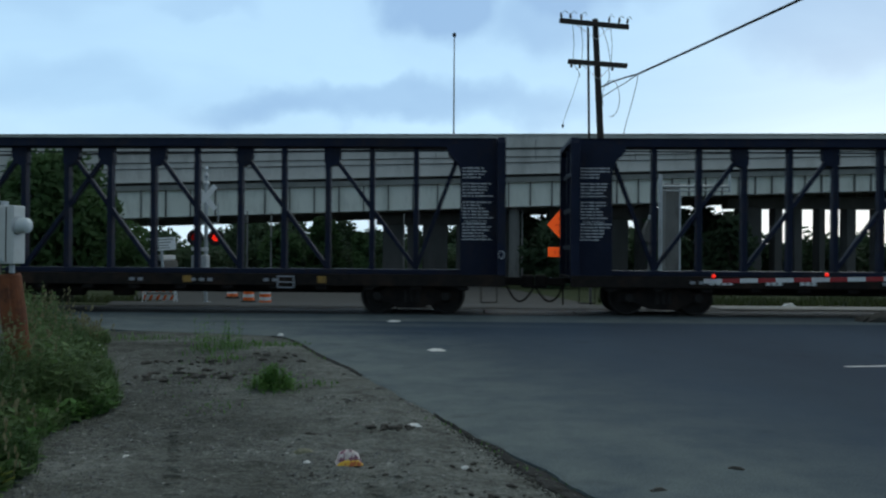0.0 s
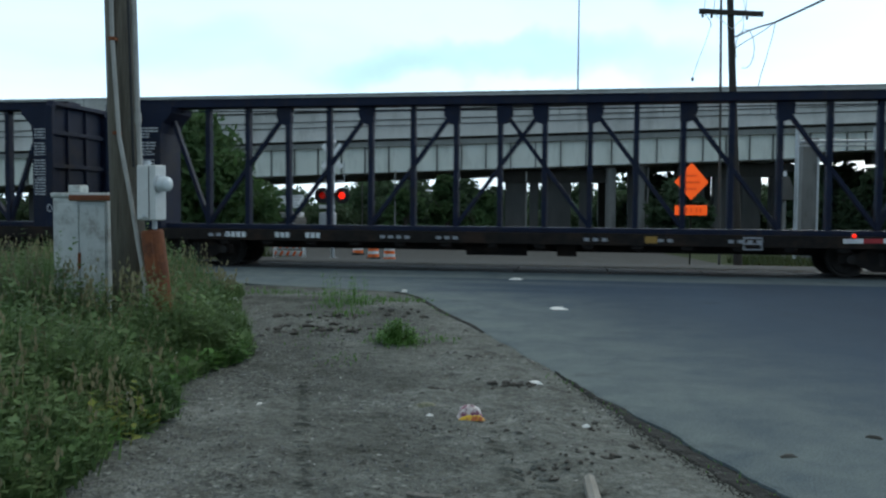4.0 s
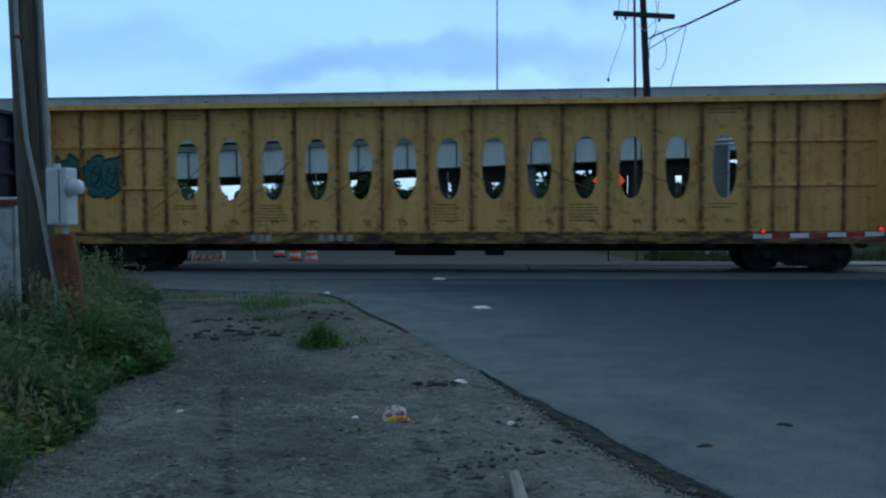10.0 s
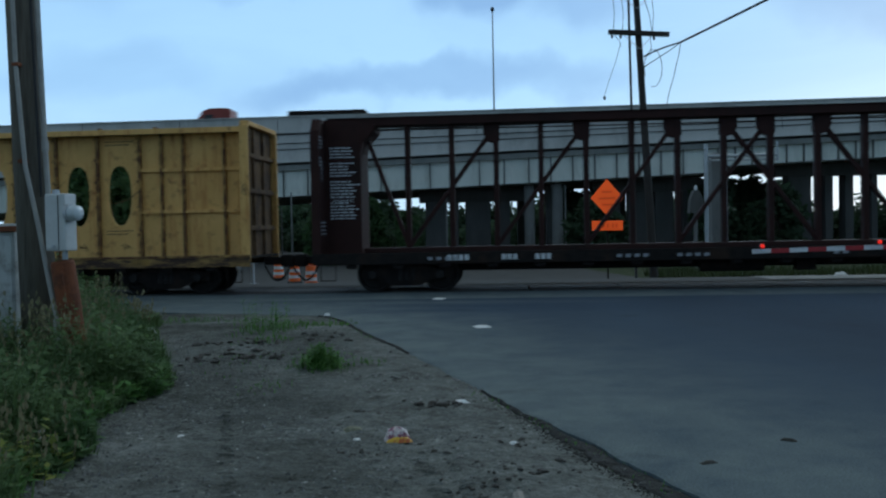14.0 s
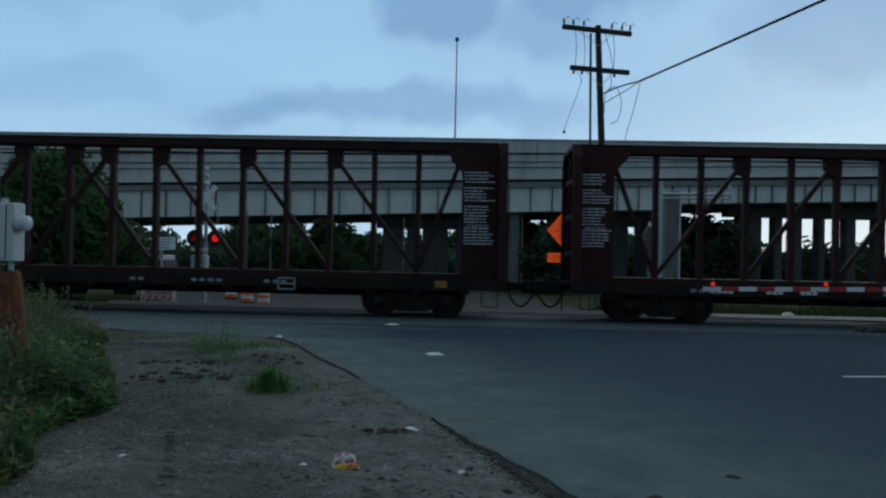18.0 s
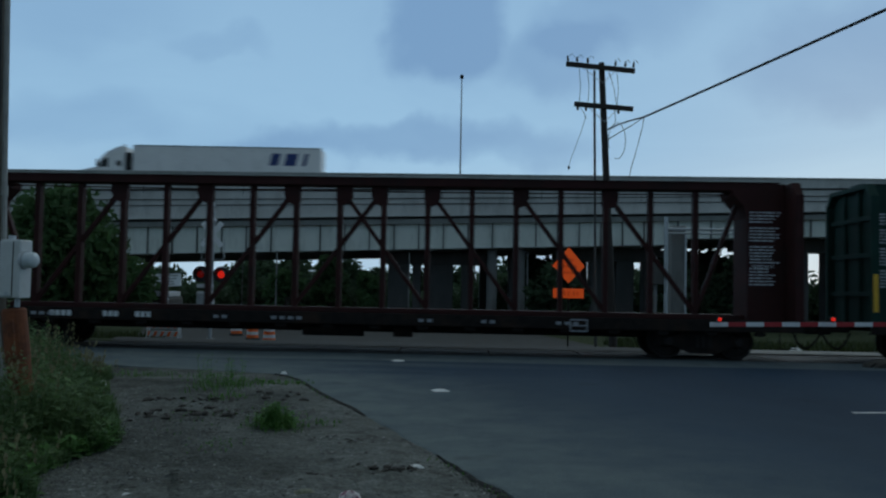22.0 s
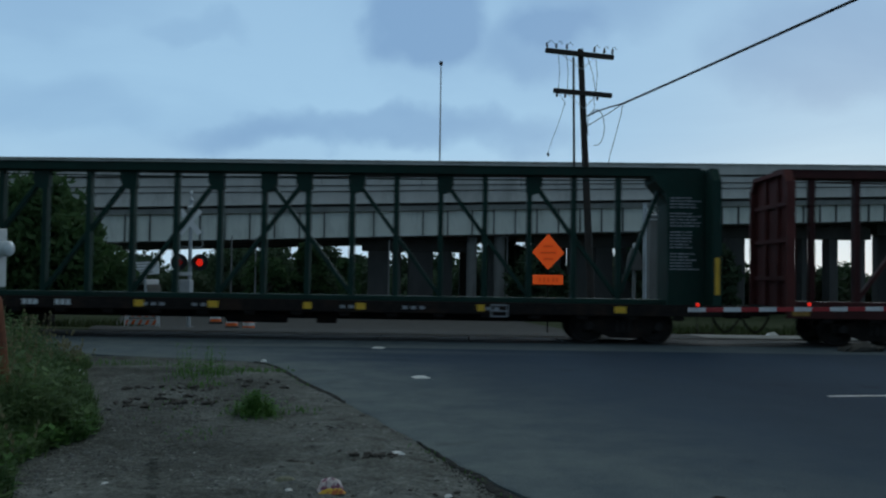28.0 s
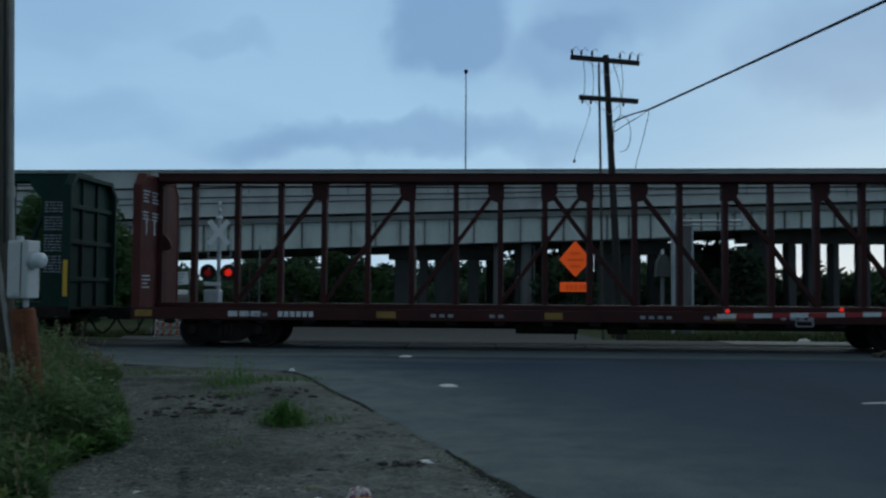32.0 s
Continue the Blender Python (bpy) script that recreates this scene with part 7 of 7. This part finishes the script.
for cx, slope, y0, y1 in ((-0.22, -0.22, 4.3, 6.5), (-0.02, -0.22, 4.3, 6.1), (-1.55, -0.30, 4.4, 8.0)):
    y = y0
    while y < y1:
        x = cx + slope * (y - 5.2) + rng.gauss(0, 0.012)
        if rng.random() < 0.72:
            w, h = rng.uniform(0.04, 0.085), rng.uniform(0.006, 0.016)
            z = ground_z(x, y)
            t = rng.uniform(-0.03, 0.03)
            n = len(tv2)
            tv2 += [(x - w, y - 0.022 - t, z - 0.003), (x + w, y - 0.022 + t, z - 0.003), (x + w, y + 0.022 + t, z - 0.003), (x - w, y + 0.022 - t, z - 0.003), (x - w * 0.7, y - t, z + h), (x + w * 0.7, y + t, z + h)]
            tf2 += [(n, n + 1, n + 5, n + 4), (n + 2, n + 3, n + 4, n + 5), (n + 3, n, n + 4), (n + 1, n + 2, n + 5)]
        y += rng.uniform(0.07, 0.11)
raw("tyre_ridges", tv2, tf2, DIRT, "low ridges of dirt pressed up by a tyre", "dirt")
# dark soil strip below the paving, with the worn lip's shade in its colour
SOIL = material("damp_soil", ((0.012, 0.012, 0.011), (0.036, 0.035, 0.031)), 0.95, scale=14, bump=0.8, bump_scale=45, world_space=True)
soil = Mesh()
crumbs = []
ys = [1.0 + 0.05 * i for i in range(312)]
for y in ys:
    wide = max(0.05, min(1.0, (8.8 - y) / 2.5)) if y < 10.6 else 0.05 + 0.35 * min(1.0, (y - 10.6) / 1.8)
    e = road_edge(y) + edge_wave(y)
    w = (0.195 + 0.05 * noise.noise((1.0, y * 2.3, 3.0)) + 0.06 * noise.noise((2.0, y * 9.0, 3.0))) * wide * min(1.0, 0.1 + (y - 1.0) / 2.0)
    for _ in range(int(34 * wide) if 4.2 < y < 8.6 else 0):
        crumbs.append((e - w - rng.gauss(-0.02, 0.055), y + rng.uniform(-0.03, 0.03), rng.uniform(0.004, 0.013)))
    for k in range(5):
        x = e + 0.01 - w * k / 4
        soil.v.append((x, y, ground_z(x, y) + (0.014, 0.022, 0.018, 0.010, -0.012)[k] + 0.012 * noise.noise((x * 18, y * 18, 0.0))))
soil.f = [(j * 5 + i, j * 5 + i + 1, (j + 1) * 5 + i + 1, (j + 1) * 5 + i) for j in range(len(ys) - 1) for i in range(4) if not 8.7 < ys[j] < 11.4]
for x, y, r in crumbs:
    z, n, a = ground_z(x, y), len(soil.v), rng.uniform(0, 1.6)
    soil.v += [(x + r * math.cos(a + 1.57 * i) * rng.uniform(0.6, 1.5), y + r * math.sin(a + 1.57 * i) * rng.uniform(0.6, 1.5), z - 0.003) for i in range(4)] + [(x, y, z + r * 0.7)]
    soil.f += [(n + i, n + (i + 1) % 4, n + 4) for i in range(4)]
raw("damp_soil", soil.v, soil.f, SOIL, "soil along the broken edge of the paving, the lip's shade in its dark colour", "soil")
# broken stones by the gate at the side of the road
scatter("rubble_stone", clod_meshes, [(10.3, 20.9, 0.22), (10.75, 20.8, 0.28), (11.2, 21.0, 0.2), (10.6, 21.2, 0.16), (11.6, 20.8, 0.25)], "dark lump of rubble beside the track", "stone", "rubble by the gate")

PAPER = material("white_paper", ((0.62, 0.62, 0.60), (0.76, 0.76, 0.74)), 0.8, scale=8, bump=0.3)
CRISP = material("printed_bag", ((0.55, 0.46, 0.44), (0.78, 0.72, 0.70)), 0.45, scale=14, bump=0.2, stain=(0.20, 0.06, 0.11), stain_scale=16, stain_at=(0.46, 0.54))
CRISPYEL = material("yellow_print", ((0.62, 0.36, 0.03), (0.75, 0.50, 0.07)), 0.45, scale=14, bump=0.2, stain=(0.40, 0.10, 0.03), stain_scale=10, stain_at=(0.50, 0.58))


def crumple(rng, w, d, h, n=9):
    """A crumpled sheet or bag: a wrinkled, closed, uneven pillow."""
    m = Mesh()
    for j in range(n):
        for i in range(n):
            u, v2 = i / (n - 1) * 2 - 1, j / (n - 1) * 2 - 1
            e = max(0.0, (1 - abs(u) ** 2.5) * (1 - abs(v2) ** 2.5))
            m.v.append((u * w / 2 + rng.gauss(0, w * 0.02), v2 * d / 2 + rng.gauss(0, d * 0.03), h * e ** 0.5 * rng.uniform(0.7, 1.0) + 0.004))
    m.f = [(j * n + i, j * n + i + 1, (j + 1) * n + i + 1, (j + 1) * n + i) for j in range(n - 1) for i in range(n - 1)]
    k = len(m.v)
    m.v += [(x, y, 0.0) for x, y, z in m.v[:k]]
    rim = [i for i in range(n)] + [j * n + n - 1 for j in range(1, n)] + [(n - 1) * n + i for i in range(n - 2, -1, -1)] + [j * n for j in range(n - 2, 0, -1)]
    m.f += [(a, b, b + k, a + k) for a, b in zip(rim, rim[1:] + rim[:1])]
    m.f.append(tuple(reversed([r + k for r in rim])))
    return m


bag = thing("crisp_bag", "crumpled snack bag printed white, purple and yellow on the dirt", "litter", "", pose(-0.66, 6.72, ground_z(-0.66, 6.72) - 0.005, 0, 0, 12))
part("upper_part", crumple(rng, 0.205, 0.15, 0.12, 7), CRISP, bag, "white and purple printed film")
m = crumple(rng, 0.205, 0.09, 0.045, 7)
lo_part = part("lower_part", m, CRISPYEL, bag, "yellow printed film")
lo_part.location = (0.0, -0.05, 0.0)
for nm, x, y, w, d, h, a in (("paper_scrap", 0.03, 14.35, 0.25, 0.26, 0.03, 20), ("paper_scrap", -0.95, 20.15, 0.26, 0.30, 0.03, -15), ("paper_scrap", -2.96, 16.7, 0.10, 0.12, 0.05, 0), ("paper_scrap", -0.20, 8.17, 0.15, 0.10, 0.03, 30), ("paper_scrap", -5.5, 14.3, 0.14, 0.16, 0.09, 10), ("paper_scrap", -2.45, 6.95, 0.055, 0.05, 0.012, 10), ("paper_scrap", -0.98, 6.72, 0.05, 0.05, 0.012, 50), ("paper_scrap", 11.2, 27.4, 0.35, 0.3, 0.12, 0)):
    z = 0.0 if x > road_edge(y) else ground_z(x, y) - 0.003
    solid(nm, crumple(rng, w, d, h, 6), PAPER, "crumpled scrap of white paper", "litter", "scraps of litter", at=pose(x, y, z + (fall(y) if y > 25 else 0), 0, 0, a))
stick = Mesh().rod((0.24, 4.70, ground_z(0.24, 4.70) + 0.02), (0.21, 5.24, ground_z(0.21, 5.24) + 0.03), 0.047, 0.038, n=7)
solid("wood_piece", stick, material("bleached_wood", ((0.20, 0.185, 0.16), (0.30, 0.28, 0.25)), 0.9, scale=12, stretch=(3, 0.4, 3)), "short piece of bleached wood on the dirt", "wood")
for x, y, a in ((1.55, 6.0, 20), (2.3, 6.6, -30)):
    solid("dead_leaf", crumple(rng, 0.12, 0.035, 0.02, 5), CLOD, "curled dead leaf on the asphalt", "leaf", "leaves on the road", at=pose(x, y, 0.0, 0, 0, a))
BLEACHED = bpy.data.materials["bleached_wood"]
chip = Mesh().tube([(-0.84, 4.88, ground_z(-0.84, 4.88) + 0.012), (-0.74, 4.835, ground_z(-0.74, 4.835) + 0.018), (-0.62, 4.81, ground_z(-0.62, 4.81) + 0.012)], 0.016, 6)
solid("wood_chip", chip, BLEACHED, "thin bleached wood splinter on the dirt", "wood")
solid("paper_scrap", crumple(rng, 0.07, 0.05, 0.022, 5), PAPER, "small torn scrap of white paper", "litter", "scraps of litter", at=pose(0.24, 6.70, ground_z(0.24, 6.70) - 0.002, 0, 0, 15))
WITHERED = material("withered_leaf", ((0.10, 0.105, 0.07), (0.22, 0.215, 0.15)), 0.9, scale=22, bump=0.5, bump_scale=90, spread=0.4)
solid("leaf_pile", crumple(rng, 0.16, 0.11, 0.03, 6), WITHERED, "pale withered leaves matted on the dirt", "leaf", at=pose(-1.06, 7.06, ground_z(-1.06, 7.06) - 0.003, 0, 0, 25))
# churned damp earth by the piece of wood and beside the litter
spots = [(0.36 + rng.gauss(0, 0.045), 5.71 + rng.gauss(0, 0.03), rng.uniform(0.012, 0.028)) for _ in range(9)]
spots += [(rng.gauss(0.02, 0.16), rng.gauss(5.55, 0.22), rng.uniform(0.008, 0.024)) for _ in range(34)]
spots += [(rng.gauss(0.33, 0.10), rng.gauss(6.66, 0.06), rng.uniform(0.010, 0.022)) for _ in range(7)]
spots += [(rng.gauss(-0.9, 0.10), rng.gauss(6.36, 0.05), rng.uniform(0.010, 0.022)) for _ in range(8)]
spots += [(rng.gauss(-1.0, 0.08), rng.gauss(7.76, 0.06), rng.uniform(0.012, 0.026)) for _ in range(7)]
scatter("dirt_clod", clod_meshes, spots, "dark clod of dirt on the verge", "clod", "clods on the dirt")
# painted lane dash
LINE = material("worn_road_paint", ((0.42, 0.43, 0.43), (0.60, 0.61, 0.61)), 0.7, scale=10, bump=0.2, stain=(0.12, 0.12, 0.12), stain_scale=9, stain_at=(0.55, 0.7))
for x0, y0, x1, y1 in ((5.95, 12.55, 8.9, 12.95), (17.0, 14.0, 20.0, 14.4)):
    d = Vector((x1 - x0, y1 - y0, 0))
    nrm = Vector((-d.y, d.x, 0)).normalized() * 0.06
    m = Mesh()
    m.add([Vector((x0, y0, 0.004)) - nrm, Vector((x1, y1, 0.004)) - nrm, Vector((x1, y1, 0.004)) + nrm, Vector((x0, y0, 0.004)) + nrm], [(0, 1, 2, 3)])
    solid("lane_dash", m, LINE, "worn white painted lane dash", "road marking", kind="structure")


# ---- the lorry on the bridge ----
def lorry():
    t = thing("semi_truck", "white semi-trailer truck with a blue graphic driving over the bridge", "truck", "")
    part("trailer_box", Mesh().bbox(0, 16.15, -1.28, 1.28, 1.15, 4.12, 0.05), TRAILER, t, "long white trailer box")
    part("trailer_frame", Mesh().bbox(0.1, 16.1, -1.1, 1.1, 0.98, 1.15, 0.02), DIRTY, t)
    for x0, x1 in ((0.0, 16.15),):
        part("top_rail", Mesh().bbox(x0, x1, -1.30, -1.26, 4.02, 4.14, 0.01), GALV, t)
        part("bottom_rail", Mesh().bbox(x0, x1, -1.30, -1.26, 1.12, 1.26, 0.01), GALV, t)
    # slanted plain shapes in place of the lettering
    for x0, w in ((11.7, 0.95), (12.95, 1.25), (14.5, 0.42)):
        part("graphic", Mesh().prism([(x0, 2.55), (x0 + w * 0.8, 2.55), (x0 + w * 0.8 + 0.25, 3.6), (x0 + 0.25, 3.6)], -1.288, -1.282), NAVY, t, "slanted navy blue graphic")
    m = Mesh().prism([(-4.6, 0.5), (-0.75, 0.5), (-0.75, 4.02), (-1.25, 4.0), (-2.2, 3.55), (-2.75, 3.05), (-3.2, 2.2), (-4.3, 1.95), (-4.65, 1.7), (-4.7, 1.0)], -1.15, 1.15)
    part("cab", m, TRAILER, t, "white tractor cab with a roof fairing")
    part("side_window", Mesh().prism([(-2.95, 2.2), (-2.15, 2.2), (-2.15, 2.95), (-2.62, 2.95)], -1.158, -1.14), DARKGLASS, t)
    part("windscreen", Mesh().prism([(-3.22, 2.24), (-2.78, 3.04), (-2.74, 3.02), (-3.17, 2.2)], -0.95, 0.95), DARKGLASS, t)
    part("sleeper_window", Mesh().box(-1.45, -1.05, -1.158, -1.14, 2.3, 2.75), DARKGLASS, t)
    part("grille", Mesh().bbox(-4.74, -4.62, -0.8, 0.8, 0.95, 1.65, 0.02), LAMPBLACK, t, "black grille")
    part("mirror", Mesh().bbox(-3.12, -2.95, -1.34, -1.2, 2.2, 2.85, 0.02), LAMPBLACK, t)
    part("exhaust_stack", Mesh().rod((-0.85, -1.0, 1.0), (-0.85, -1.0, 4.2), 0.08, n=10), GALV, t)
    part("gap_panel", Mesh().bbox(-0.75, -0.25, -1.0, 1.0, 1.0, 3.5, 0.03), LAMPBLACK, t)
    part("fuel_tank", Mesh().rod((-2.4, -1.0, 0.75), (-1.2, -1.0, 0.75), 0.33, n=14), GALV, t)
    for x in (-3.9, -1.0, 0.4, 13.6, 14.9):
        for y in (-1.0, 1.0):
            w = part("wheel", Mesh().rod((0, -0.16, 0), (0, 0.16, 0), 0.5, n=20), TYRE, t)
            w.location = (x, y, 0.5)
            part("rim", Mesh().lathe([(0.30, -0.17), (0.22, -0.15), (0.1, -0.19)], 14, Matrix.Rotation(radians(90), 4, "X")), GALV, w)
    return t


LORRY = lorry()


def red_truck():
    t = thing("flatbed_truck", "red-cabbed flatbed truck with a low dark load on the bridge", "truck", "")
    part("cab", Mesh().prism([(0.0, 0.5), (3.2, 0.5), (3.2, 2.75), (2.9, 2.85), (1.4, 2.85), (0.75, 2.6), (0.2, 1.7), (0.0, 1.3)], -1.15, 1.15), TRUCKRED, t, "red cab")
    part("side_window", Mesh().box(0.9, 1.7, -1.158, -1.14, 1.65, 2.3), DARKGLASS, t)
    part("bed", Mesh().bbox(3.3, 15.2, -1.25, 1.25, 1.1, 1.35, 0.03), DIRTY, t)
    part("load", Mesh().bbox(8.2, 14.9, -1.15, 1.15, 1.35, 2.45, 0.08), DIRTY, t, "low dark load")
    for x in (0.8, 2.7, 12.6, 13.9):
        for y in (-1.0, 1.0):
            part("wheel", Mesh().rod((x, y - 0.16, 0.5), (x, y + 0.16, 0.5), 0.5, n=18), TYRE, t)
    return t


TRUCKRED = material("truck_red", ((0.20, 0.035, 0.025), (0.26, 0.05, 0.035)), 0.45, bump=0)
RED_TRUCK = red_truck()


def lorry_x(t):
    """Front edge of the trailer along the bridge; it comes from the right after 19 s."""
    return 1.3 - 27.9 * (t - 21.0)


def motions():
    # the train rolls to the left without a stop
    for car, k in CARS:
        xs = [GAP0 - LENGTH / 2 + k * LENGTH - train_way(t) for t in range(33)]
        walk(car, [(t, pose(x, TRACK_Y + SLANT * x, 0, 0, 0, math.degrees(math.atan(SLANT)))) for t, x in enumerate(xs)])
    steps = [i * 4 / FPS for i in range(241)]
    for ws, x in WHEELSETS:
        walk(ws, [(t, pose(x, 0, WHEEL_R) @ Matrix.Rotation(-train_way(t) / WHEEL_R, 4, "Y")) for t in steps])
    # the lorry crosses the bridge at highway speed
    walk(RED_TRUCK, [(t, pose(-0.6 - 23.8 * (t - 13.0), 75.5, 9.5)) for t in range(33)])
    walk(LORRY, [(t, pose(lorry_x(t), 75.5, 9.5)) for t in range(33)])


motions()
